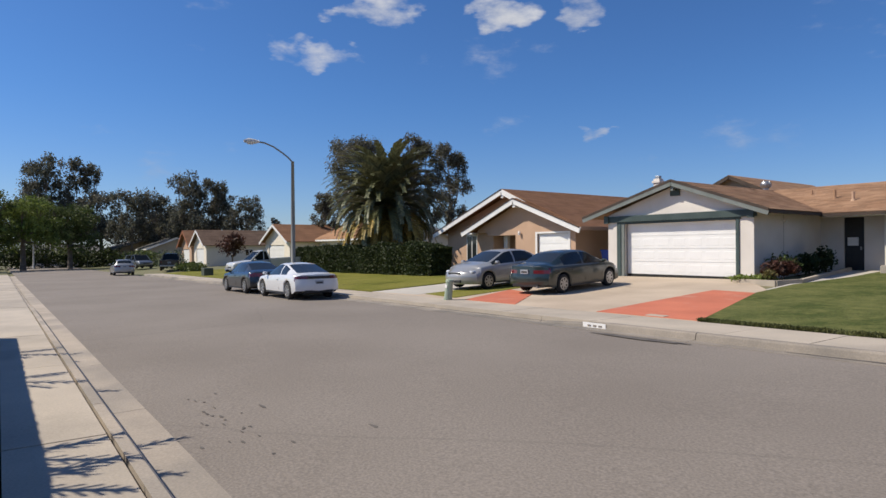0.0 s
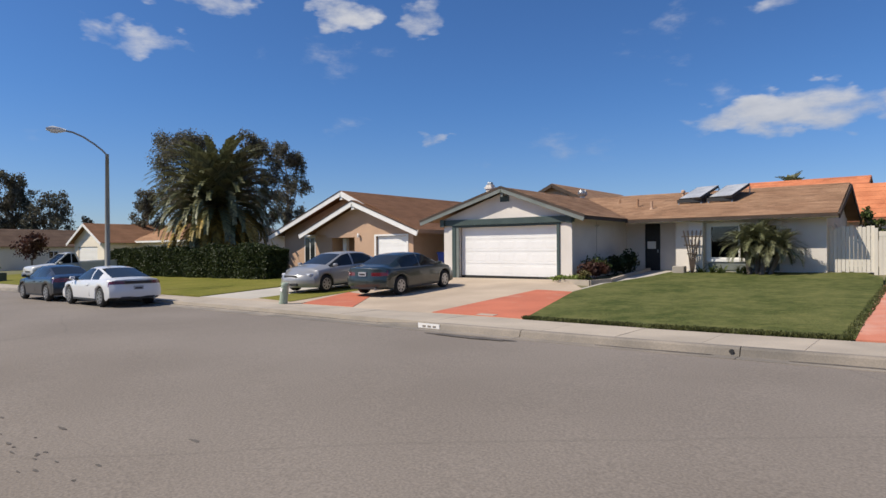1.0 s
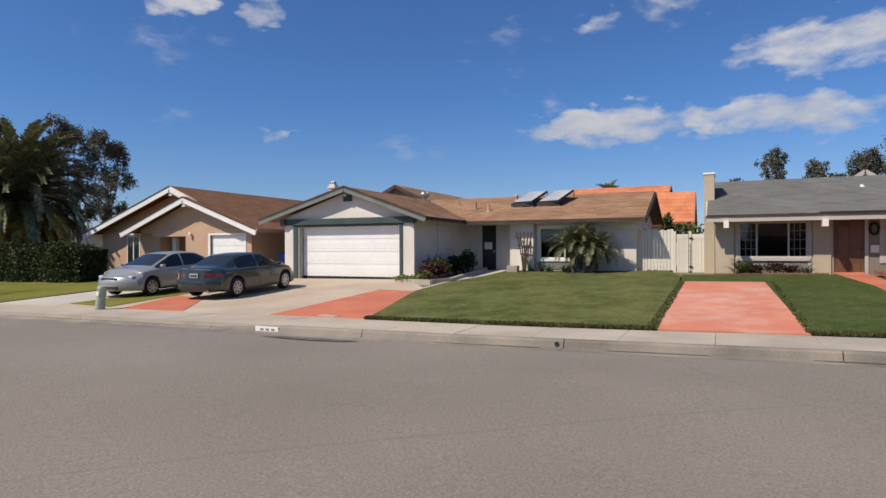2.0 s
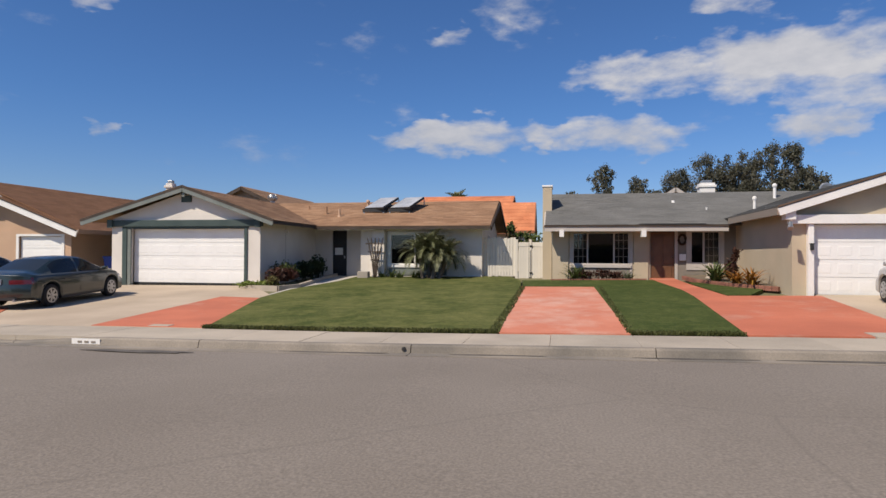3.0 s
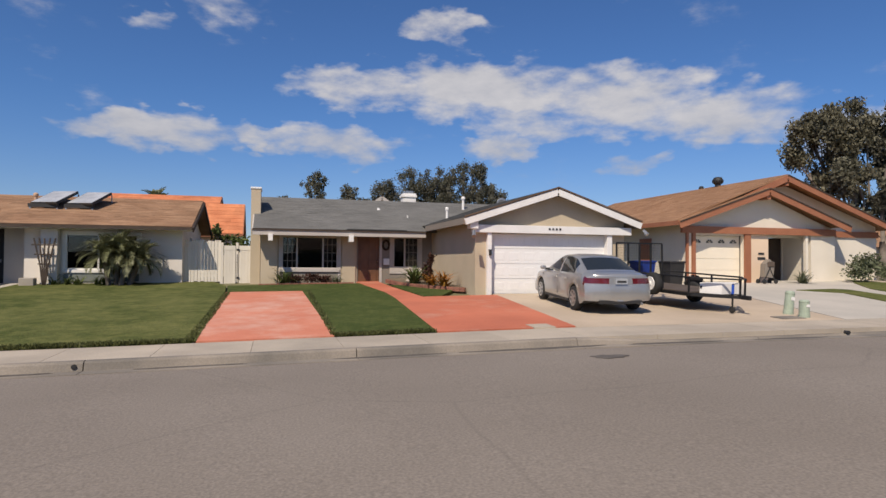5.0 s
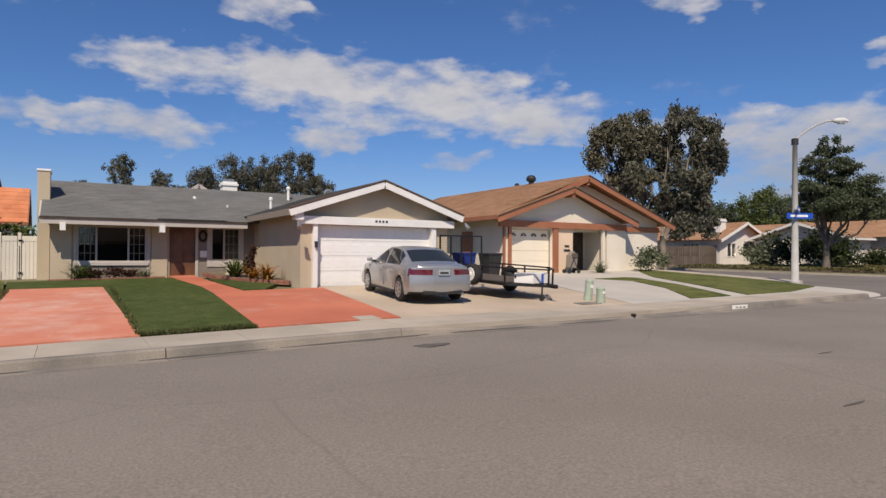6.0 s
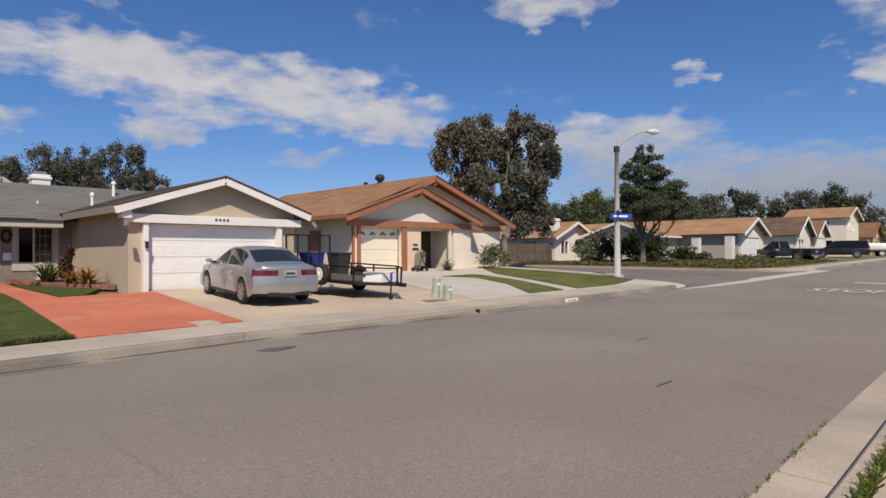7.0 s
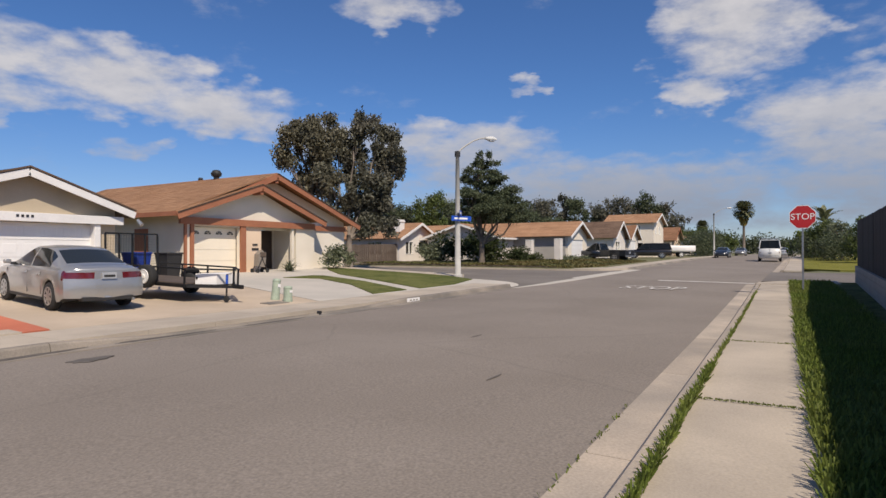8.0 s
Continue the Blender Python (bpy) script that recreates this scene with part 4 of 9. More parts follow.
    window(h, "y", -3.15, 28.4, 29.0, 1.7, 2.7, white_paint, (), inward=-1, sill=False)
    part("downlight", tube(bmesh.new(), [(-11.15, 23.9, 2.7), (-10.98, 23.9, 2.66)], 0.05, 8), white_paint, h)
    part("wall_joint", boxes((-11.152, -11.146, 24.0, 24.02, 0.4, 2.9)), taupe, h)
    # slab under the door
    part("step", boxes((-10.4, -8.6, 26.5, 27.2, 0.3, 0.66)), drive_pale, h)


white_house()


def grey_house():
    h = thing("house", (6.0, 22.0, 0.6), "beige stucco bungalow with a grey shingle roof and white garage trim", "house")
    foot, Y0 = 0.15, 19.4
    X0, X1 = 6.78, 12.35
    part("garage_wall_front", wall("x", Y0, 0.2, X0, X1, foot, 2.95, [(7.36, 11.80, foot, 2.68)]), stucco_beige, h)
    part("garage_wall_side", wall("y", X0, 0.2, Y0 + 0.2, 25.2, foot, 3.2), stucco_beige, h)
    part("garage_wall_far_side", wall("y", X1 - 0.2, 0.2, Y0 + 0.2, 31.0, foot, 3.2), stucco_beige, h)
    part("gable_front", prism(bmesh.new(), [(X0, 2.951), (X1, 2.951), (X1, 3.18), (9.6, 4.06), (X0, 3.18)], "y", Y0 + 0.01, Y0 + 0.19), stucco_beige, h)
    yw = 25.2
    part("wall_front_left", wall("x", yw, 0.2, -0.15, 3.62, foot, 2.95, [(0.64, 2.86, 1.38, 2.68)]), stucco_beige, h)
    part("wall_front_right", wall("x", yw, 0.2, 3.62, X0, foot, 2.95, [(3.66, 4.56, 0.7, 2.70), (5.12, 6.22, 1.44, 2.72)]), taupe, h)
    part("wall_end", wall("y", -0.15, 0.2, yw + 0.2, 31.0, foot, 2.95), stucco_beige, h)
    part("wall_back", wall("x", 31.0, 0.2, -0.15, X1, foot, 2.95), stucco_beige, h)
    part("gable_end", prism(bmesh.new(), [(25.4, 2.95), (31.0, 2.95), (28.2, 4.1)], "x", -0.14, 0.04), stucco_beige, h)
    # roofs
    bm = bmesh.new()
    slope(bm, (-0.42, 24.35, 2.93), (12.6, 24.35, 2.93), (-0.42, 28.3, 4.52), (12.6, 28.3, 4.52))
    slope(bm, (12.6, 32.2, 2.93), (-0.42, 32.2, 2.93), (12.6, 28.3, 4.52), (-0.42, 28.3, 4.52))
    main = part("main_roof", bm, shingle_grey, h)
    part("fascia", boxes((-0.44, 6.3, 24.30, 24.35, 2.68, 2.86)), taupe_pale, main, "pale grey fascia board along the eave")
    part("drip_edge", boxes((-0.45, 6.3, 24.26, 24.30, 2.862, 2.92)), dark_wood, main)
    part("solar_strip", boxes((3.1, 5.5, 24.24, 24.29, 2.93, 2.965)), trim_black, main)
    part("soffit", boxes((-0.4, 6.3, 24.36, 25.2, 2.75, 2.78)), taupe_pale, main)
    part("bargeboard_end", bars(((-0.45, 24.4, 2.8), (-0.45, 28.3, 4.38), 0.05, 0.2), ((-0.45, 32.2, 2.8), (-0.45, 28.3, 4.38), 0.05, 0.2)), taupe_pale, main)
    for x in (0.22, 3.27):
        part("beam_end", boxes((x - 0.085, x + 0.085, 24.12, 24.6, 2.46, 2.72)), white_paint, main, "white beam end under the eave")
    r = gable_roof_y(h, 6.3, 12.8, 9.6, 3.17, 3.17, 4.25, 19.03, 28.0, shingle_grey, white_paint, 0.21)
    part("drip_edge", bars(((6.27, 18.98, 3.165), (9.6, 18.98, 4.245), 0.04, 0.05), ((12.83, 18.98, 3.165), (9.6, 18.98, 4.245), 0.04, 0.05)), shingle_dark, r)
    part("eave_fascia", boxes((6.27, 6.32, 19.06, 24.3, 2.93, 3.145)), taupe, r)
    part("eave_fascia", boxes((12.78, 12.83, 19.06, 24.3, 2.93, 3.145)), taupe, r)
    part("outlooker", boxes((6.5, 6.78, 19.08, 19.4, 2.8, 3.1)), white_paint, r)
    # garage front
    part("garage_header", boxes((6.64, 12.52, Y0 - 0.22, Y0 - 0.003, 2.68, 2.94), bev=0.01), white_paint, h, "white header beam over the garage")
    for x0, x1 in ((7.16, 7.31), (11.60, 11.79)):
        part("post", boxes((x0, x1, Y0 - 0.16, Y0 + 0.1, 0.5, 2.68), bev=0.01), white_paint, h)
    garage_door(h, 7.37, 11.79, Y0 + 0.08, 0.64, 2.67, door_white, 4, 8, True)
    for k in range(4):
        part("number_bar", boxes((9.33 + k * 0.13, 9.40 + k * 0.13, Y0 - 0.235, Y0 - 0.222, 2.80, 2.87)), trim_black, h, "dark bar on the header beam")
    cl = part("coach_lamp", boxes((7.19, 7.28, Y0 - 0.25, Y0 - 0.163, 1.92, 2.1), bev=0.02), trim_black, h, "black lantern beside the garage door")
    part("lamp_cap", boxes((7.18, 7.29, Y0 - 0.26, Y0 - 0.163, 2.101, 2.12)), trim_black, cl)
    fl = part("floodlight", tube(bmesh.new(), [(6.55, 18.85, 2.7), (6.5, 18.7, 2.52)], [0.05, 0.08], 8), grey_metal, h)
    fl2 = part("floodlight", tube(bmesh.new(), [(12.75, 18.8, 2.85), (12.8, 18.65, 2.68)], [0.05, 0.08], 8), grey_metal, h)
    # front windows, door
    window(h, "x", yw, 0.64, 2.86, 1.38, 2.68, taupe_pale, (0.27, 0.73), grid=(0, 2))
    part("window_panel", boxes((0.55, 2.95, yw - 0.03, yw - 0.002, 0.8, 1.25)), taupe, h)
    part("panel_batten", boxes((1.72, 1.78, yw - 0.05, yw - 0.031, 0.8, 1.25)), taupe_pale, h)
    w = window(h, "x", yw, 5.12, 6.22, 1.44, 2.72, taupe_pale, (0.45,), grid=(1,), sill=False)
    for x0, x1, z0 in ((0.55, 0.63, 1.24), (2.87, 2.97, 0.8), (4.98, 5.11, 1.2), (6.23, 6.36, 1.2)):
        part("casing", boxes((x0, x1, yw - 0.035, yw - 0.002, z0, 2.74)), taupe_pale, h)
    part("window_apron", boxes((5.111, 6.229, yw - 0.035, yw - 0.002, 1.2, 1.438)), taupe_pale, h)
    d = part("front_door", boxes((3.68, 4.54, yw + 0.04, yw + 0.09, 0.72, 2.69)), door_wood, h, "brown stained wooden front door")
    for a, b, z0, z1 in ((3.78, 4.08, 0.85, 1.35), (4.14, 4.44, 0.85, 1.35), (3.78, 4.08, 1.45, 2.55), (4.14, 4.44, 1.45, 2.55)):
        part("door_panel", boxes((a, b, yw + 0.02, yw + 0.039, z0, z1), bev=0.008), door_wood, d)
    part("door_knob", lathe(bmesh.new(), [(0.02, 0), (0.035, -0.03), (0.03, -0.06)], (4.46, yw + 0.04, 1.68), 10, "y"), chrome, d)
    part("door_casing", boxes((4.55, 4.66, yw - 0.03, yw - 0.002, 0.7, 2.74)), taupe_pale, h)
    part("mailbox", boxes((4.72, 4.96, yw - 0.1, yw - 0.003, 1.56, 1.82), bev=0.015), white_paint, h, "white wall letterbox")
    part("base_trim", boxes((4.68, 6.4, yw - 0.03, yw - 0.003, 0.7, 0.78)), taupe_pale, h)
    part("pier", boxes((-0.15, 0.48, yw - 0.06, yw - 0.003, 0.3, 2.74)), stucco_beige, h)
    part("pier", boxes((3.02, 3.56, yw - 0.06, yw - 0.003, 0.3, 2.74)), stucco_beige, h)
    wr = part("wreath", tube(bmesh.new(), [(4.82 + 0.13 * math.cos(a), yw - 0.05, 2.38 + 0.19 * math.sin(a)) for a in np.linspace(0, 6.283, 15)], 0.05, 6), leaf_red, h, "dried wreath beside the door")
    ch = part("chimney", boxes((-0.56, -0.18, 26.0, 27.1, 0.2, 4.6), bev=0.01), stucco_beige, h, "beige stucco chimney on the end wall")
    part("chimney_cap", boxes((-0.59, -0.15, 25.97, 27.13, 4.601, 4.68), bev=0.02), white_paint, ch)


grey_house()


def double_gable_house(h, mx, at, wall_mat, trim, roof_mat, door_mat, front_mat, floor, arch_windows, lift):
    """Two stepped gables over a single garage and a recessed porch. mx: 1 keeps, -1 mirrors; at: x of the garage's outer corner."""
    X = lambda u: at + mx * u

    def R(u0, u1, *rest):
        a, b = sorted((X(u0), X(u1)))
        return (a, b, *rest)

    YF, YW = 22.5, 22.95
    foot, top = floor - 0.45, floor + 2.30
    part("wall_garage", wall("x", YF, 0.2, *R(0.0, 2.95), foot, top + 0.1, [R(0.42, 2.93 if mx > 0 else 2.62, floor, floor + 2.03)]), wall_mat, h)
    part("wall_entry_pier", boxes(R(2.95, 4.25, YF, YF + 0.2, foot, top)), front_mat, h)
    part("porch_back", wall("x", YF + 1.6, 0.2, *R(4.25, 7.2), foot, top, [R(5.72, 6.55, floor, floor + 2.05) if mx > 0 else R(4.45, 5.25, floor, floor + 2.05)]), wall_mat, h)
    part("porch_side", boxes(R(4.05, 4.25, YF + 0.2, YF + 1.6, foot, top)), wall_mat, h)
    part("wall_wing", wall("x", YW, 0.2, *R(6.6, 11.0), foot, top), wall_mat, h)
    part("wing_return", boxes(R(6.6, 6.8, YW + 0.2, YF + 1.6, foot, top)), wall_mat, h)
    part("wall_side_garage", wall("y", min(X(0), X(0.2)), 0.2, YF + 0.2, 36.0, foot, top + lift, [(25.0, 25.9, floor + 0.9, floor + 1.9)] if mx > 0 else ()), wall_mat, h)
    part("wall_side_wing", wall("y", min(X(10.8), X(11.0)), 0.2, YW + 0.2, 36.0, foot, top), wall_mat, h)
    part("wall_back", boxes(R(0.0, 11.0, 36.0, 36.2, foot, top)), wall_mat, h)
    # front gable
    ga, gb, gc, yo = (-0.77, 8.28, 3.8, 21.95) if mx > 0 else (-0.75, 8.3, 3.85, 21.98)
    ze, zr = floor + 2.22 + lift * 1.1, floor + 3.92 + lift * 0.65
    part("front_gable", prism(bmesh.new(), [(X(0.1), top - 0.12), (X(7.5), top - 0.12), (X(7.5), top + 0.02 + lift * 0.7), (X(gc), zr - 0.16), (X(0.1), top + 0.02 + lift * 0.7)], "y", YF + 0.03, YF + 0.17), wall_mat, h)
    fr = part("front_roof", slope(slope(bmesh.new(), (X(ga), yo, ze), (X(ga), 22.7, ze), (X(gc), yo, zr), (X(gc), 22.7, zr)),
                                  (X(gb), yo, ze), (X(gb), 24.5, ze), (X(gc), yo, zr), (X(gc), 24.5, zr)), roof_mat, h)
    for a, za in ((ga, ze), (gb, ze)):
        part("bargeboard", bars(((X(a), yo - 0.03, za - 0.17), (X(gc), yo - 0.03, zr - 0.17), 0.06, 0.27)), trim, fr)
        part("drip_edge", bars(((X(a), yo - 0.07, za - 0.03), (X(gc), yo - 0.07, zr - 0.03), 0.03, 0.05)), dark_wood, fr)
    part("ridge_beam", boxes(R(gc - 0.1, gc + 0.1, yo + 0.01, 22.5, zr - 0.5, zr - 0.2)), trim, fr)
    part("eave_fascia", boxes(R(ga - 0.04, ga, yo + 0.01, 36.5, ze - 0.16, ze + 0.03)), trim if mx > 0 else stucco_pink, fr)
    # rear, larger gable
    bb, bc = 11.55, 5.05
    ze2, zr2 = floor + 2.20 + lift, floor + 4.50 + lift
    part("rear_gable", prism(bmesh.new(), [(X(1.2), top - 0.3), (X(11.0), top - 0.3), (X(11.0), top + 0.02 + lift), (X(bc), zr2 - 0.2), (X(1.2), floor + 3.0 + lift)], "y", YW + 0.03, YW + 0.17), wall_mat, h)
    rr = part("rear_roof", slope(slope(bmesh.new(), (X(ga), 22.25, ze + 0.015), (X(ga), 36.5, ze + 0.015), (X(bc), 22.25, zr2), (X(bc), 36.5, zr2)),
                                 (X(bb), 22.25, ze2), (X(bb), 36.5, ze2), (X(bc), 22.25, zr2), (X(bc), 36.5, zr2)), roof_mat, h)
    part("bargeboard", bars(((X(bb), 22.22, ze2 - 0.17), (X(bc), 22.22, zr2 - 0.17), 0.06, 0.27)), trim, rr)
    part("bargeboard", bars(((X(2.4), 22.22, floor + 3.3 + lift - 0.12), (X(bc), 22.22, zr2 - 0.17), 0.06, 0.27)), trim, rr)
    part("drip_edge", bars(((X(bb), 22.18, ze2 - 0.03), (X(bc), 22.18, zr2 - 0.03), 0.03, 0.05)), dark_wood, rr)
    part("ridge_beam", boxes(R(bc - 0.1, bc + 0.1, 22.26, 22.95, zr2 - 0.5, zr2 - 0.2)), trim, rr)
    # garage door
    g = garage_door(h, *R(0.40, 2.95) if mx > 0 else R(0.46, 2.58), YF + (0.26 if mx > 0 else 0.08), floor + 0.01, floor + 2.02, door_mat, 4, 4, not arch_windows)
    return X, R, YF, YW, floor, top


def corner_house():
    h = thing("house", (20.0, 24.0, 0.9), "cream stucco bungalow with terracotta trim and a tan shingle roof", "house")
    X, R, YF, YW, fl, top = double_gable_house(h, 1, 17.3, stucco_cream, terracotta_trim, shingle_tan, door_cream, stucco_peach, 0.92, True, 0.3)
    part("header", boxes(R(-0.3, 7.9, YF - 0.14, YF - 0.003, top - 0.2, top + 0.1)), terracotta_trim, h, "terracotta painted porch beam")
    part("wing_header", boxes(R(7.4, 11.05, YW - 0.08, YW - 0.003, top - 0.22, top + 0.06)), terracotta_trim, h)
    for a, b in ((-0.06, 0.05), (0.24, 0.40), (2.93, 3.24)):
        part("post", boxes(R(a, b, YF - 0.1, YF - 0.003, fl - 0.1, top - 0.2)), terracotta_trim, h)
    part("porch_post", boxes(R(6.26, 6.4, YF - 0.06, YF + 0.08, fl - 0.05, top - 0.2)), stucco_cream, h, "slim cream porch post")
    part("wall_pier", boxes(R(6.62, 7.98, YF, YF + 0.2, fl - 0.45, top)), stucco_cream, h)
    for u0, u1, z0, z1 in ((3.7, 4.0, 1.22, 1.30), (3.66, 4.06, 1.0, 1.1)):
        part("number_plaque", boxes(R(u0, u1, YF - 0.03, YF - 0.003, fl + z0, fl + z1)), trim_black, h, "dark wall plaque")
    part("wall_box", boxes(R(7.55, 8.25, YW - 0.14, YW - 0.003, fl + 1.72, fl + 1.98)), taupe, h)
    d = part("front_door", boxes(R(5.72, 6.55, YF + 1.66, YF + 1.72, fl + 0.02, fl + 2.03)), dark_wood, h, "dark front door inside the porch")
    # fan lights in the top section of the garage door
    for k in range(4):
        c = X(0.44) + (k + 0.5) * 2.47 / 4
        bm = bmesh.new()
        pts = [(c + 0.17 * math.cos(a), fl + 1.7 + 0.15 * math.sin(a)) for a in np.linspace(0, math.pi, 9)]
        prism(bm, pts, "y", YF + 0.255, YF + 0.27)
        fan = part("fan_light", bm, car_glass, h, "small fan-shaped garage window")
        part("fan_grille", bars(*[((c, YF + 0.251, fl + 1.7), (c + 0.17 * math.cos(a), YF + 0.251, fl + 1.7 + 0.15 * math.sin(a)), 0.012, 0.025) for a in (0.8, 1.57, 2.34)], up=(0, 1, 0)), door_cream, fan)
    part("side_shutter", boxes((17.26, 17.36, 24.98, 25.92, fl + 0.88, fl + 1.95)), terracotta_trim, h, "brown panel in the side wall")
    turbine_vent(22.3, 26.6, 5.62, trim_black, "black turbine vent on the tan roof", 1.1)
    turbine_vent(23.2, 29.0, 5.75, trim_black, "small black vent near the ridge", 0.55)


corner_house()


def pink_house():
    h = thing("house", (-25.0, 24.0, 0.5), "tan pink stucco bungalow with white bargeboards and a rust roof", "house")
    X, R, YF, YW, fl, top = double_gable_house(h, -1, -20.15, stucco_pink, white_paint, shingle_rust, door_white, stucco_pink, 0.42, False, 0.05)
    for a, b in ((0.32, 0.45), (2.59, 2.72)):
        part("door_casing", boxes(R(a, b, YF - 0.03, YF - 0.003, fl, fl + 2.12)), white_paint, h)
    part("door_casing_top", boxes(R(0.45, 2.59, YF - 0.03, YF - 0.003, fl + 2.03, fl + 2.12)), white_paint, h)
    part("porch_lintel", boxes(R(4.25, 6.6, YF, YF + 0.2, fl + 2.0, top)), stucco_pink, h)
    part("white_post", boxes(R(5.9, 6.2, YF + 0.9, YF + 1.1, fl, fl + 2.0)), white_paint, h)
    part("wing_window_trim", boxes(R(8.05, 9.05, YW - 0.02, YW - 0.003, fl + 0.55, fl + 2.1)), white_paint, h)
    part("window_glass_left", boxes(R(8.58, 8.98, YW - 0.03, YW - 0.021, fl + 0.62, fl + 2.02)), car_glass, h)
    part("window_glass_right", boxes(R(8.12, 8.5, YW - 0.03, YW - 0.021, fl + 0.62, fl + 2.02)), car_glass, h)
    part("window_awning", boxes(R(7.9, 9.2, YW - 0.25, YW - 0.003, fl + 2.12, fl + 2.2)), white_paint, h)
    part("porch_lamp", lathe(bmesh.new(), [(0.03, 0.1), (0.08, 0.02), (0.06, -0.12)], (X(3.85), YF - 0.1, fl + 2.1), 10), white_paint, h)
    part("meter_box", boxes(R(-0.12, 0.0, 25.0, 25.5, fl + 1.1, fl + 1.6)), taupe, h)
    t = thing("roof_vent", (-23.0, 30.0, 4.3), "low dormer vent on the rust roof", "roof vent", "roof vents")
    part("hood", prism(bmesh.new(), [(28.6, 3.95), (29.5, 4.3), (29.5, 4.0)], "x", -22.6, -21.6), shingle_dark, t)
    part("louvre", boxes((-22.5, -21.7, 28.58, 28.62, 3.9, 4.02)), trim_black, t)


pink_house()

# ---- plants ----
def quads(name, centres, axes_u, axes_v, mat):
    """One mesh of many small four-cornered leaves."""
    n = len(centres)
    co = np.stack([centres - axes_u - axes_v, centres + axes_u - axes_v, centres + axes_u + axes_v, centres - axes_u + axes_v], 1).reshape(-1, 3)
    me = bpy.data.meshes.new(name)
    me.vertices.add(4 * n)
    me.vertices.foreach_set("co", co.astype(np.float32).ravel())
    me.loops.add(4 * n)
    me.loops.foreach_set("vertex_index", np.arange(4 * n, dtype=np.int32))
    me.polygons.add(n)
    me.polygons.foreach_set("loop_start", np.arange(0, 4 * n, 4, dtype=np.int32))
    me.update(calc_edges=True)
    me.materials.append(mat)
    return me


def leaf_cloud(name, blobs, count, size, mat, seed, hang=0.0, shell=0.55, flat=0.45):
    """Leaves scattered through lumpy clumps: blobs of (x, y, z, rx, ry, rz)."""
    rng = np.random.default_rng(seed)
    b = np.array(blobs, float)
    vol = b[:, 3] * b[:, 4] * b[:, 5]
    pick = rng.choice(len(b), count, p=vol ** 0.75 / (vol ** 0.75).sum())
    d = rng.normal(size=(count, 3))
    d /= np.linalg.norm(d, axis=1)[:, None]
    r = rng.random(count) ** shell
    # sub-clumps make the outline uneven
    k = rng.normal(size=(len(b), 14, 3))
    k /= np.linalg.norm(k, axis=2)[:, :, None]
    near = np.einsum("nkj,nj->nk", k[pick], d).max(1)
    r *= (0.42 + 0.75 * np.clip((near - 0.5) / 0.45, 0, 1)) * (1 + 0.15 * rng.normal(size=count))
    c = b[pick, :3] + d * r[:, None] * b[pick, 3:]
    u = rng.normal(size=(count, 3))
    u[:, 2] -= hang * 2
    u /= np.linalg.norm(u, axis=1)[:, None]
    v = np.cross(u, rng.normal(size=(count, 3)))
    v /= np.linalg.norm(v, axis=1)[:, None]
    s = size * rng.uniform(0.6, 1.4, count)[:, None]
    return quads(name, c, u * s, v * s * flat, mat)


def leafy(name, mesh, parent):
    ob = new(name, mesh)
    ob.parent = parent
    return ob


def tree(name, x, y, trunk_r, trunk_h, blobs, count, size, leaf, bark_mat, label, seed, hang=0.3, lean=(0, 0), group="trees"):
    """A tapered, forking trunk with a limb into each clump and a crown of small leaves. Blob centres are offsets from the foot."""
    z = ground_z(x, y)
    t = thing(name, (x, y, z), label, "tree", group)
    rng = random.Random(seed)
    bm = bmesh.new()
    fork = Vector((lean[0] * 0.6, lean[1] * 0.6, trunk_h))
    tube(bm, [(0, 0, -0.2), (fork.x * 0.3, fork.y * 0.3, trunk_h * 0.35), (fork.x * 0.7, fork.y * 0.7, trunk_h * 0.75), fork], [trunk_r * 1.25, trunk_r, trunk_r * 0.85, trunk_r * 0.7], 9)
    part("trunk", bm, bark_mat, t, world=False, smooth=True)
    for b in blobs if len(blobs) < 12 else blobs[:: max(1, len(blobs) // 10)]:
        c = Vector(b[:3])
        mid = fork.lerp(c, 0.5) + Vector((rng.uniform(-0.5, 0.5), rng.uniform(-0.5, 0.5), -0.12 * (c - fork).length))
        bm = bmesh.new()
        tube(bm, [fork - Vector((0, 0, 0.3)), mid, c], [trunk_r * 0.5, trunk_r * 0.32, trunk_r * 0.1], 6)
        for _ in range(3):
            e = c + Vector((rng.uniform(-1, 1) * b[3], rng.uniform(-1, 1) * b[4], rng.uniform(-0.6, 0.8) * b[5])) * 0.5
            tube(bm, [mid.lerp(c, 0.5), mid.lerp(e, 0.6) + Vector((0, 0, 0.2)), e], [trunk_r * 0.22, trunk_r * 0.14, trunk_r * 0.05], 5)
        part("limb", bm, bark_mat, t, world=False, smooth=True)
    leafy("crown", leaf_cloud("crown", blobs, count, size, leaf, seed, hang), t)
    return t


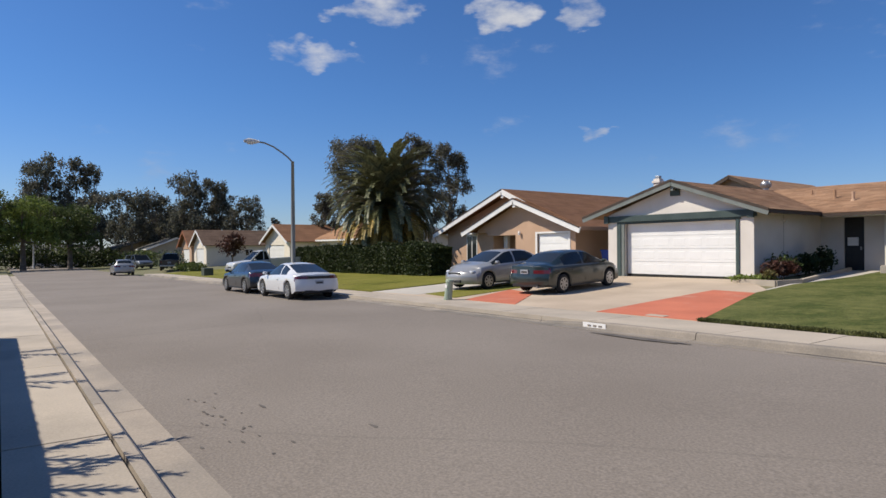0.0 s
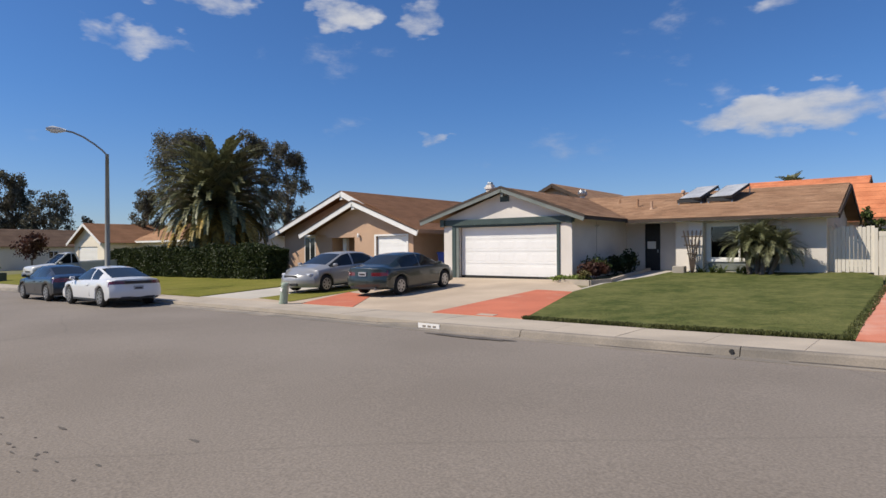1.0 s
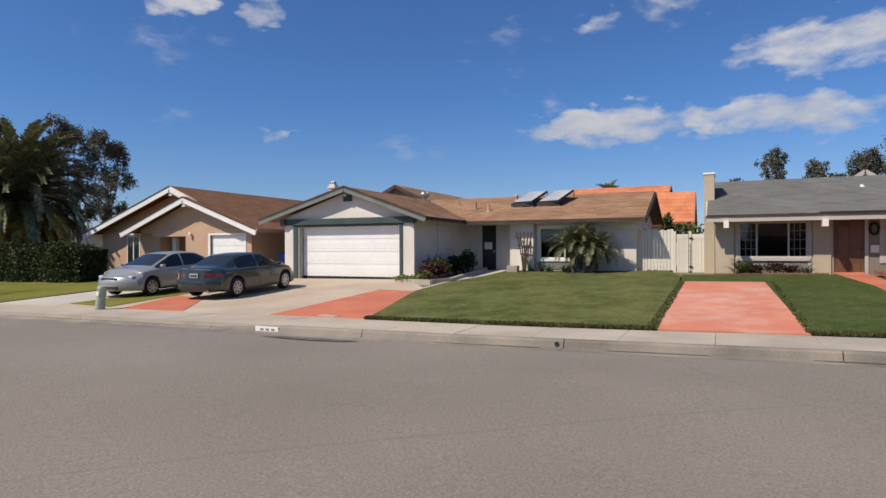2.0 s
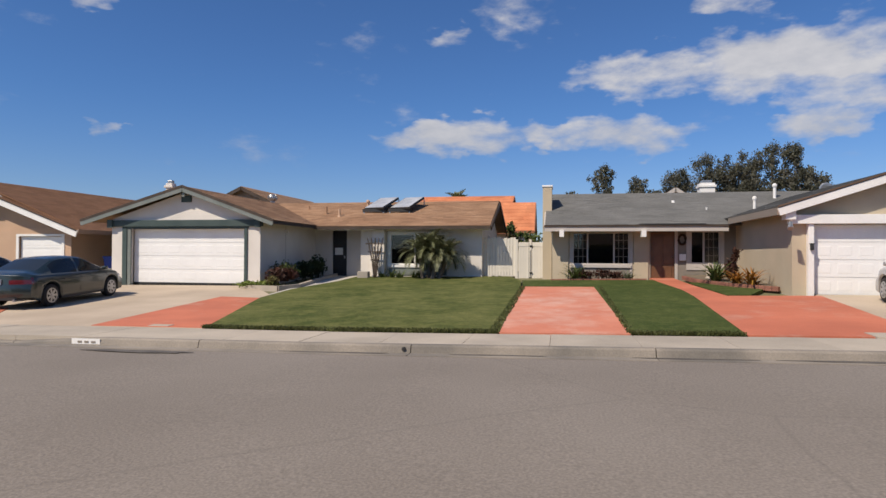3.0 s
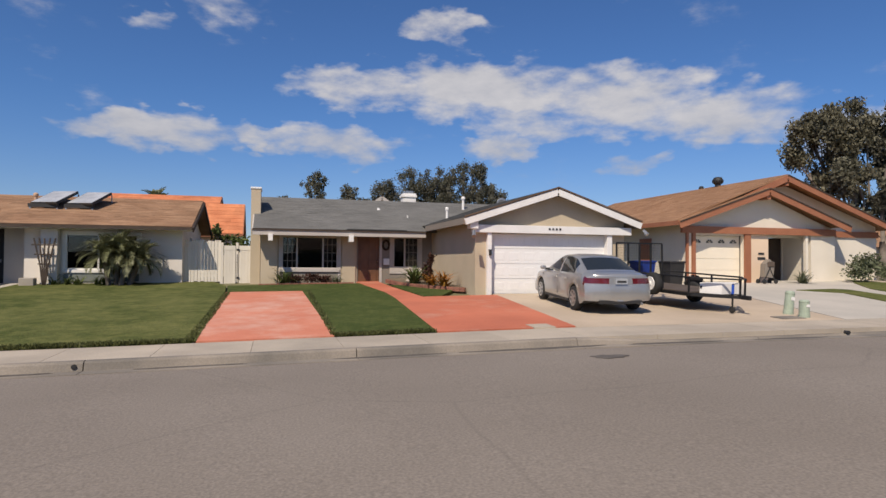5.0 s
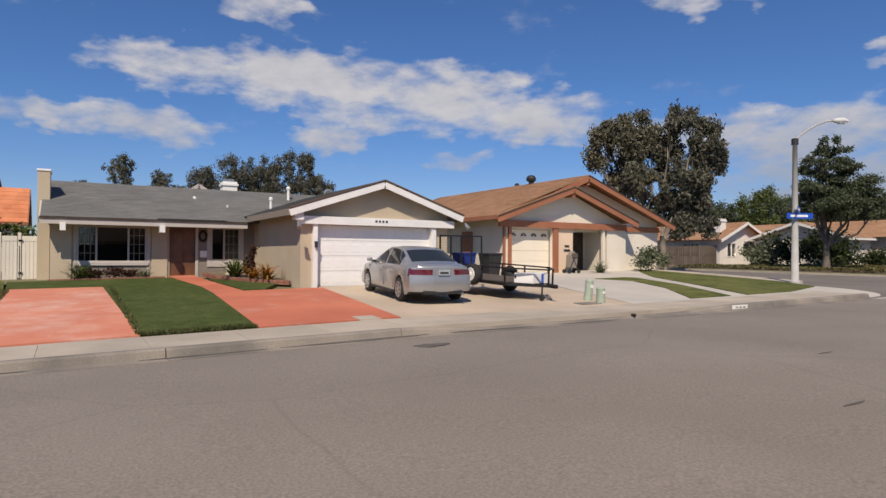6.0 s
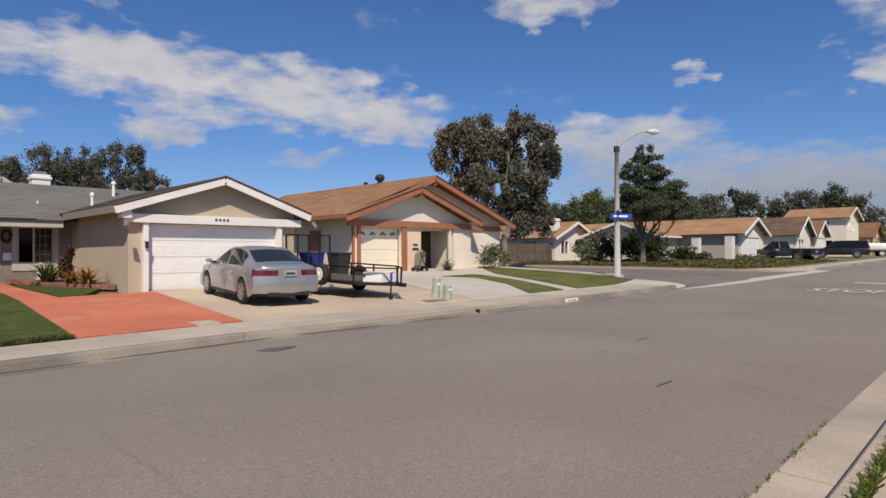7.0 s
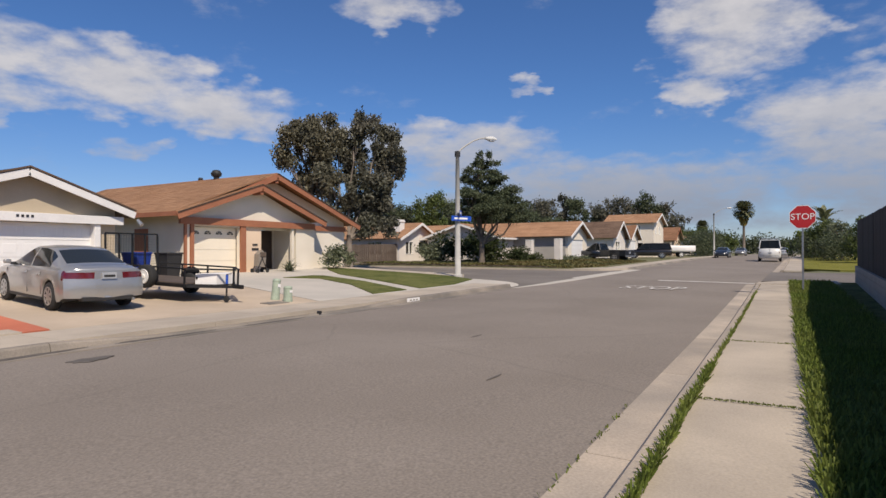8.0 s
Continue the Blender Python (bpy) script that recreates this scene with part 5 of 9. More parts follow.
def frond_mesh(name, fronds, mat, seed, pairs=26, width=0.05, leaf_len=0.5):
    """Feather palm leaves: each a bowed midrib with two ranks of narrow leaflets. fronds: (base, azimuth, elevation, length, droop)."""
    rng = np.random.default_rng(seed)
    C, U, V = [], [], []
    for base, az, el, length, droop in fronds:
        p = np.array(base, float)
        ang = el
        n = pairs
        step = length / n
        side = np.array([-math.sin(az), math.cos(az), 0.0])
        for i in range(n):
            d = np.array([math.cos(az) * math.cos(ang), math.sin(az) * math.cos(ang), math.sin(ang)])
            q = p + d * step
            C.append((p + q) / 2)
            U.append(d * step * 0.55)
            V.append(side * 0.028)
            f = i / n
            ll = leaf_len * (0.55 + 0.9 * math.sin(math.pi * min(0.12 + f, 1.0))) * rng.uniform(0.85, 1.1)
            upn = np.cross(d, side)
            for s in (-1, 1):
                w = side * s * 0.6 + d * 0.75 + upn * rng.uniform(0.05, 0.3) * (1 if upn[2] > 0 else -1)
                w /= np.linalg.norm(w)
                C.append(q + w * ll / 2)
                U.append(w * ll / 2)
                V.append(np.cross(w, upn) * width * 0.5 / max(np.linalg.norm(np.cross(w, upn)), 1e-6))
            p = q
            ang -= droop / n * (0.5 + 1.2 * f)
    return quads(name, np.array(C), np.array(U), np.array(V), mat)


def date_palm():
    x, y = -36.2, 21.5
    z = ground_z(x, y)
    t = thing("date_palm", (x, y, z), "huge date palm with arching fronds and drying skirt", "palm tree", "trees")
    bm = bmesh.new()
    tube(bm, [(0, 0, -0.2), (0, 0, 1.5), (0, 0, 3.6), (0, 0, 5.1)], [0.62, 0.55, 0.6, 0.3], 14)
    part("trunk", bm, bark, t, world=False, smooth=True)
    rng = random.Random(11)
    green, dry = [], []
    for i in range(235):
        f = i / 235
        el = radians(84 - 128 * f + rng.uniform(-5, 5))
        az = i * 2.39996 + rng.uniform(-0.2, 0.2)
        ln = rng.uniform(4.3, 5.1) * (1 - 0.2 * f)
        row = ((0.25 * math.cos(az), 0.25 * math.sin(az), 5.0 - 0.9 * f), az, el, ln, rng.uniform(1.15, 1.6) * (1.0 if f < 0.7 else 0.75))
        (green if f < 0.66 or rng.random() < 0.2 else dry).append(row)
    leafy("crown", frond_mesh("crown", green, leaf_palm, 5, 46, 0.08, 0.4), t)
    leafy("dry_skirt", frond_mesh("dry_skirt", dry, leaf_palm_dry, 6, 36, 0.085, 0.36), t)


def small_palm(x, y):
    z = ground_z(x, y)
    t = thing("pygmy_palm", (x, y, z), "clump of pygmy date palms in front of the window", "palm tree")
    rng = random.Random(4)
    fr = []
    for k, (dx, dy, hh) in enumerate(((-0.32, 0.0, 1.15), (0.1, 0.15, 1.45), (0.45, -0.1, 1.1), (0.85, 0.1, 1.0))):
        bm = bmesh.new()
        tube(bm, [(dx * 0.5, dy, -0.1), (dx * 0.8, dy, hh * 0.5), (dx, dy, hh)], [0.1, 0.09, 0.1], 8)
        part("stem", bm, bark, t, world=False, smooth=True)
        for i in range(34):
            f = i / 34
            az = i * 2.4 + k
            fr.append(((dx, dy, hh), az, radians(75 - 95 * f + rng.uniform(-10, 10)), rng.uniform(0.85, 1.15), rng.uniform(1.0, 1.6)))
    leafy("crown", frond_mesh("crown", fr, leaf_palm, 9, 20, 0.02, 0.2), t)


def fan_palm(x, y, h, r, label, skirt=True, leaflet=0.22):
    z = ground_z(x, y)
    t = thing("fan_palm", (x, y, z), label, "palm tree", "trees")
    bm = bmesh.new()
    tube(bm, [(0, 0, -0.2), (0.1, 0, h * 0.5), (0, 0, h)], [0.32, 0.26, 0.2], 8)
    part("trunk", bm, bark, t, world=False, smooth=True)
    fr = [((0, 0, h), i * 2.4, radians(85 - 120 * i / 60), r, 0.9) for i in range(60)]
    leafy("crown", frond_mesh("crown", fr if leaflet > 0.1 else fr[::3], leaf_palm, 3, 10 if leaflet > 0.1 else 22, leaflet, 0.7 if leaflet > 0.1 else 0.4), t)
    if skirt:
        dr = [((0, 0, h - 0.3 - 0.03 * i), i * 2.4, radians(-50 - 0.5 * i), r * 0.8, 0.5) for i in range(40)]
        leafy("dry_skirt", frond_mesh("dry_skirt", dr, leaf_palm_dry, 3, 8, 0.22, 0.5), t)


def bush(name, x, y, blobs, count, size, leaf, label, seed, hang=0.0, group="", category="shrub", shell=0.45):
    z = ground_z(x, y)
    t = thing(name, (x, y, z), label, category, group)
    bm = bmesh.new()
    for b in blobs:
        tube(bm, [(b[0] * 0.3, b[1] * 0.3, -0.05), (b[0] * 0.7, b[1] * 0.7, b[2] * 0.6), (b[0], b[1], b[2])], [0.025, 0.018, 0.008], 5)
    part("stem", bm, bark, t, world=False)
    leafy("leaves", leaf_cloud("leaves", blobs, count, size, leaf, seed, hang, shell), t)
    return t


def strap_plant(name, x, y, n, length, mat, label, seed, dz=0.0, width=0.03):
    """Arching sword leaves from one crown."""
    z = ground_z(x, y) + dz
    rng = np.random.default_rng(seed)
    C, U, V = [], [], []
    for i in range(n):
        az, ang = rng.uniform(0, 6.283), rng.uniform(0.7, 1.45)
        p = np.array([rng.normal() * 0.06, rng.normal() * 0.06, 0.0])
        ln = length * rng.uniform(0.7, 1.15)
        side = np.array([-math.sin(az), math.cos(az), 0.0])
        for k in range(6):
            d = np.array([math.cos(az) * math.cos(ang), math.sin(az) * math.cos(ang), math.sin(ang)])
            q = p + d * ln / 6
            C.append((p + q) / 2)
            U.append(d * ln / 11)
            V.append(side * width * (1 - k / 7))
            p, ang = q, ang - rng.uniform(0.12, 0.3)
    ob = new(name, quads(name, np.array(C), np.array(U), np.array(V), mat))
    ob.location = (x, y, z)
    return tagged(ob, label, "plant")


def polar(az, dist):
    a = radians(az)
    return 0.3 + dist * math.sin(a), dist * math.cos(a)


def gum_tree(az, dist, top_el, spread, label, seed, leaf=None, count=0, low_el=1.5, size=0.28, lumps=6, bark_mat=None, ranks=3, full=1.0):
    """A gum tree at a bearing and distance: a crown of big clumps, each broken into small hanging ones, up to top_el degrees."""
    x, y = polar(az, dist)
    z0 = ground_z(x, y)
    top = 1.7 + dist * math.tan(radians(top_el)) - z0
    low = max(1.7 + dist * math.tan(radians(low_el)) - z0, 1.0 if low_el > 0 else 0.4)
    w = dist * math.tan(radians(spread))
    rng = random.Random(seed)
    rows = []
    for r in range(ranks):
        f = (r + 0.5) / ranks
        zc = low + (top - low) * (0.06 + 0.86 * f)
        hw = (top - low) / ranks * 0.7
        n = max(3, round(lumps * 2.2 / ranks * (1.25 - 0.5 * f)))
        for k in range(n):
            a = 2 * math.pi * (k + rng.random() * 0.6) / n
            rad = w * 0.66 * (1.12 - 0.5 * f) * rng.uniform(0.3, 1.1)
            s = w * rng.uniform(0.3, 0.48)
            rows.append((rad * math.cos(a), rad * math.sin(a), zc + rng.uniform(-0.5, 0.5) * hw, s, s, min(hw * rng.uniform(0.7, 1.1), s * 1.15)))
    blobs = []
    for a, b, c, p, q, r in rows:
        for _ in range(7):
            g = rng.uniform(0.34, 0.58)
            e = min(c + rng.uniform(-0.75, 0.75) * r, top - r * g * 0.8)
            blobs.append((a + rng.uniform(-0.75, 0.75) * p, b + rng.uniform(-0.75, 0.75) * q, e, p * g, q * g, r * g * 1.1))
    s = max(dist * 0.00125, 0.07)
    n = int(min(full * 5.2 * math.pi * w * (top - low) / 2 / (4 * s * s * 0.5), 34000))
    return tree("gum_tree", x, y, max(0.12, w * 0.06), low * 0.85 + (top - low) * 0.2, blobs, n, s, leaf or leaf_euc, bark_mat or bark_pale, label, seed, 0.35)

# ---- vehicles ----
def loft(stations, ring):
    """Skin through cross-sections; ring(station) gives the half section from the keel up to the crown."""
    bm = bmesh.new()
    rows = []
    for s in stations:
        half = ring(*s)
        full = [(y, z) for y, z in half] + [(-y, z) for y, z in half[-2:0:-1]]
        rows.append([bm.verts.new((s[0], y, z)) for y, z in full])
    for a, b in zip(rows, rows[1:]):
        for i in range(len(a)):
            bm.faces.new((a[i], a[(i + 1) % len(a)], b[(i + 1) % len(a)], b[i]))
    bm.faces.new(rows[0])
    bm.faces.new(rows[-1][::-1])
    bmesh.ops.recalc_face_normals(bm, faces=bm.faces)
    return bm


def hull(x, zb, zt, w):
    """Body section: tucked sill, full flank with a waist crease, rounded shoulder, slightly crowned top."""
    h = zt - zb
    return [(0, zb), (w * 0.82, zb), (w * 0.955, zb + h * 0.10), (w * 0.985, zb + h * 0.34), (w, zb + h * 0.60), (w * 0.985, zb + h * 0.78), (w * 0.93, zb + h * 0.92), (w * 0.84, zt - 0.008), (w * 0.5, zt + 0.012), (0, zt + 0.02)]


def wheel(car, x, y, r, side, rim_mat, spokes=7):
    """Tyre with a shoulder, dished rim, spokes and hub on the outer side."""
    wd = 0.2
    prof = [(r * 0.62, -wd / 2), (r * 0.93, -wd / 2), (r, -wd * 0.33), (r, wd * 0.33), (r * 0.93, wd / 2), (r * 0.62, wd / 2)]
    wob = part("wheel", lathe(bmesh.new(), prof, (x, y, r), 28, "y"), rubber, car, world=False, smooth=True)
    o = y + side * wd * 0.46
    part("rim", lathe(bmesh.new(), [(r * 0.66, 0), (r * 0.66, side * 0.012), (r * 0.60, side * 0.012), (r * 0.56, -side * 0.05), (0.02, -side * 0.055)], (x, o, r), 24, "y"), trim_black if spokes else rim_mat, wob, world=False)
    bm = bmesh.new()
    lathe(bm, [(r * 0.67, side * 0.004), (r * 0.67, side * 0.018), (r * 0.58, side * 0.018), (r * 0.57, side * 0.0)], (x, o, r), 24, "y")
    for k in range(spokes):
        a = 2 * math.pi * k / spokes
        bar(bm, (x, o, r), (x + r * 0.6 * math.cos(a), o, r + r * 0.6 * math.sin(a)), 0.03, r * 0.2, up=(math.sin(a), 0, -math.cos(a)))
    lathe(bm, [(r * 0.17, 0.0), (r * 0.17, side * 0.02), (r * 0.08, side * 0.026)], (x, o, r), 14, "y")
    part("spokes", bm, rim_mat, wob, world=False)
    return wob


def cabin(car, paint_mat, base, roof, wl, wu, zl, zu, glass_m, door_split=None, quarter=True):
    """Greenhouse: base (rear x, front x) at the belt, roof (rear x, front x); each window its own part, pillars and roof in paint."""
    b0, b1 = base
    r0, r1 = roof
    P = lambda x, y, z: Vector((x, y, z))
    body = bmesh.new()
    # roof skin, gently domed
    nx, ny = 8, 6
    grid = []
    for i in range(nx + 1):
        x = r0 + (r1 - r0) * i / nx
        arch = 0.035 * math.sin(math.pi * i / nx)
        grid.append([body.verts.new((x, wu * (2 * j / ny - 1), zu + arch + 0.035 * (1 - (2 * j / ny - 1) ** 2))) for j in range(ny + 1)])
    for a, b in zip(grid, grid[1:]):
        for j in range(ny):
            body.faces.new((a[j], a[j + 1], b[j + 1], b[j]))
    roof_ob = part("roof", body, paint_mat, car, world=False, smooth=True)
    rails = []
    for s in (-1, 1):
        rails.append(((r0, s * wu, zu - 0.005), (r1, s * wu, zu - 0.005), 0.05, 0.05))
        rails.append(((b1, s * wl, zl), (r1, s * wu, zu), 0.055, 0.07))
        rails.append(((b0, s * wl, zl), (r0, s * wu, zu), 0.055, 0.11))
        if door_split is not None:
            m = door_split
            rails.append(((m, s * (wl + 0.004), zl), (m - 0.06, s * (wu + 0.004), zu), 0.05, 0.09))
    rails.append(((r0, -wu, zu), (r0, wu, zu), 0.06, 0.05))
    rails.append(((r1, -wu, zu), (r1, wu, zu), 0.06, 0.05))
    part("pillars", bars(*rails), paint_mat, roof_ob, world=False)

    def pane(name, pts, label=""):
        bm = bmesh.new()
        bm.faces.new([bm.verts.new(p) for p in pts])
        bmesh.ops.solidify(bm, geom=bm.faces[:], thickness=0.008)
        return part(name, bm, glass_m, car, label, world=False)

    e = 0.012
    pane("windscreen", [P(b1, -wl + e, zl), P(b1, wl - e, zl), P(r1, wu - e, zu), P(r1, -wu + e, zu)])
    pane("rear_window", [P(b0, wl - e, zl), P(b0, -wl + e, zl), P(r0, -wu + e, zu), P(r0, wu - e, zu)])
    for s in (-1, 1):
        cuts = [(b0, r0), (b1, r1)] if door_split is None else [(b0, r0), (door_split, door_split - 0.06), (b1, r1)]
        for (p0, q0), (p1, q1) in zip(cuts, cuts[1:]):
            pane("side_window", [P(p0, s * wl, zl), P(p1, s * wl, zl), P(q1, s * wu, zu), P(q0, s * wu, zu)])


def arches(car, xs, r, w):
    for x in xs:
        for s in (-1, 1):
            bm = bmesh.new()
            lathe(bm, [(r * 1.17, s * (w - 0.25)), (r * 1.17, s * (w + 0.004)), (0.02, s * (w + 0.004)), (0.02, s * (w - 0.25))], (x, 0, r * 1.02), 26, "y")
            for v in bm.verts:
                v.co.z = max(v.co.z, 0.17)
            part("wheel_arch", bm, trim_black, car, world=False)


def extras(car, L, w, zt, paint_mat, mirror_x, zl, doors, tail, head, plate=True, tail_z=(0.72, 0.86), tail_w=0.5, bumper=None):
    """Bumper seams, lamps, plate, mirrors, door cuts and handles."""
    bx = -L / 2
    for s in (-1, 1):
        a, b = sorted((s * w * 0.9, s * w * (0.9 - tail_w)))
        part("tail_lamp", boxes((bx + 0.0, bx + 0.2, a, b, *tail_z), bev=0.03), tail, car, "red tail lamp", world=False)
        a, b = sorted((s * w * 0.9, s * w * 0.5))
        part("headlamp", boxes((L / 2 - 0.26, L / 2 - 0.02, a, b, 0.6, 0.72), bev=0.03), head, car, "clear headlamp", world=False)
        m = part("mirror", boxes((mirror_x - 0.09, mirror_x + 0.07, *sorted((s * (w - 0.06), s * (w + 0.12))), zl - 0.01, zl + 0.11), bev=0.03), paint_mat, car, world=False)
        for k, dx in enumerate(doors):
            if zl > 1.0:
                part("door_seam", boxes((dx - 0.003, dx + 0.003, *sorted((s * (w - 0.05), s * (w + 0.001))), 0.32, zl - 0.03)), trim_black, car, world=False)
            if k:
                part("door_handle", boxes((dx + 0.06, dx + 0.26, *sorted((s * (w - 0.04), s * (w + 0.02))), zl - 0.17, zl - 0.14), bev=0.008), paint_mat, car, world=False)
        part("side_moulding", boxes((-L * 0.28, L * 0.26, *sorted((s * (w - 0.04), s * (w + 0.008))), 0.48, 0.54)), bumper or paint_mat, car, world=False)
    if plate:
        pl = part("number_plate", boxes((bx - 0.022, bx + 0.04, -0.16, 0.16, tail_z[0] - 0.03, tail_z[0] + 0.13)), plate_mat, car, "plate with a plain bar", world=False)
        part("plate_bar", boxes((bx - 0.026, bx - 0.0225, -0.12, 0.12, tail_z[0] + 0.02, tail_z[0] + 0.07)), trim_black, pl, world=False)
    part("bumper_gap", boxes((bx - 0.008, bx + 0.1, -w * 0.86, w * 0.86, 0.575, 0.59)), trim_black, car, world=False)
    part("grille", boxes((L / 2 - 0.08, L / 2 + 0.012, -w * 0.42, w * 0.42, 0.56, 0.68), bev=0.01), trim_black, car, world=False)
    part("air_intake", boxes((L / 2 - 0.08, L / 2 + 0.008, -w * 0.6, w * 0.6, 0.3, 0.4), bev=0.01), trim_black, car, world=False)
    part("exhaust", tube(bmesh.new(), [(bx - 0.03, -w * 0.6, 0.27), (bx + 0.3, -w * 0.6, 0.27)], 0.035, 8), grey_metal, car, world=False)


def shell(car, p, a, w, rows, arch, glass_spans, lamps):
    """Smooth car skin from outlines along x: top, belt, roof half width and sill in rows. Wheel openings are cut out of the flanks,
    the plan is rounded at both ends, and the glazing and lamps are parts of their own cut from the same skin."""
    axles, ra = arch
    xs = np.linspace(-a, a, 121)
    ease = lambda r, n=2: np.convolve(np.pad(np.interp(xs, *zip(*r)), n, "edge"), np.ones(2 * n + 1) / (2 * n + 1), "valid")
    T, B, R, Z = (ease(r) for r in rows)
    smooth = lambda v: (lambda q: q * q * (3 - 2 * q))(min(max(v, 0.0), 1.0))

    def warp(x, y, z):
        f, back, fore = abs(y) / w, smooth((-a + 0.55 - x) / 0.55), smooth((x - a + 0.75) / 0.75)
        x += back * (0.24 * f ** 3.2 + float(np.interp(z, (0.2, 0.34, 0.56, 0.62, 0.95, 1.05), (0.12, 0.02, 0.0, 0.035, 0.07, 0.13))))
        x -= fore * (0.42 * f ** 2.6 + float(np.interp(z, (0.2, 0.3, 0.54, 0.6, 0.85), (0.1, 0.02, 0.0, 0.04, 0.2))))
        return x, y * (1 - 0.07 * back * (z - 0.3) - 0.1 * fore * (z - 0.3)), z

    full = []
    for x, t, b, r, zb in zip(xs, T, B, R, Z):
        za = zb
        for ax in axles:
            if abs(x - ax) < ra:
                za = max(za, 0.315 + math.sqrt(ra * ra - (x - ax) ** 2))
        up, h = max(t - b, 0.0), b - zb
        g0, g1 = (w * 0.905, b + 0.012), (min(r, w * 0.89), b + max(up - 0.06, up * 0.4))
        half = [(0, zb), (w * 0.60, zb), (w * 0.60, za), (w * 0.955, za), (w * 0.978, za + (b - za) * 0.1), (w * 0.992, max(zb + h * 0.4, za + 0.02)), (w, max(zb + h * 0.66, za + 0.05)),
                (w * 0.985, b - 0.06), (w * 0.952, b - 0.008), g0, ((g0[0] + g1[0]) / 2 + 0.03 * min(up * 3, 1), (g0[1] + g1[1]) / 2), g1, (g1[0] * 0.9, t - 0.02 * min(up * 4, 1)), (g1[0] * 0.5, t + 0.004), (0, t + 0.012)]
        full.append([(x, y, z) for y, z in half] + [(x, -y, z) for y, z in half[-2:0:-1]])
    n, m = 15, len(full[0])
    kinds = {}

    def add(kind, *pts):
        kinds.setdefault(kind, []).append([tuple(round(c, 5) for c in warp(*q)) for q in pts])

    for i in range(len(full) - 1):
        xm, up = (xs[i] + xs[i + 1]) / 2, (T[i] + T[i + 1] - B[i] - B[i + 1]) / 2
        for j in range(m):
            k = j if j < n - 1 else m - 1 - j
            kind = "wheel_well" if k in (1, 2) else "body"
            for name, x0, x1 in glass_spans:
                if x0 <= xm <= x1:
                    if name == "side_window" and k in (9, 10) and up > 0.1:
                        kind = f"side_window {x0} {j < n}"
                    if name in ("windscreen", "rear_window") and k in (12, 13):
                        kind = name
            if xm < -a + lamps[3] and k in (6, 7):
                kind = f"tail_lamp {j < n}"
            q = (j + 1) % m
            add(kind, full[i][j], full[i][q], full[i + 1][q], full[i + 1][j])
    # both ends, closed by a curved grid with the tail lamps cut out
    for e, x in ((0, -a), (-1, a)):
        ring = full[e][3:n]
        zs = sorted({round(z, 4) for _, _, z in ring} | ({lamps[0], lamps[1]} if e == 0 else set()))
        wide = lambda z: float(np.interp(z, [q[2] for q in ring], [q[1] for q in ring]))
        fy = [-1, -0.9, -0.75, -lamps[2], -0.3, -0.15, 0, 0.15, 0.3, lamps[2], 0.75, 0.9, 1]
        for z0, z1 in zip(zs, zs[1:]):
            for f0, f1 in zip(fy, fy[1:]):
                lamp = e == 0 and z0 >= lamps[0] - 1e-4 and z1 <= lamps[1] + 1e-4 and abs(f0 + f1) / 2 > lamps[2]
                add(f"tail_lamp {f0 > 0}" if lamp else "body", (x, f0 * wide(z0), z0), (x, f1 * wide(z0), z0), (x, f1 * wide(z1), z1), (x, f0 * wide(z1), z1))
    for kind in sorted(kinds):
        bm, vs = bmesh.new(), {}
        for quad in kinds[kind]:
            ids = list(dict.fromkeys(quad))
            if len(ids) < 3:
                continue
            for c in ids:
                if c not in vs:
                    vs[c] = bm.verts.new(c)
            try:
                bm.faces.new([vs[c] for c in ids])
            except ValueError:
                pass
        bmesh.ops.recalc_face_normals(bm, faces=bm.faces)
        name = kind.split()[0]
        part(name, bm, {"body": p, "wheel_well": trim_black, "tail_lamp": tail_red}.get(name, car_glass), car, "red tail lamp" if name == "tail_lamp" else "", world=False, smooth=True)


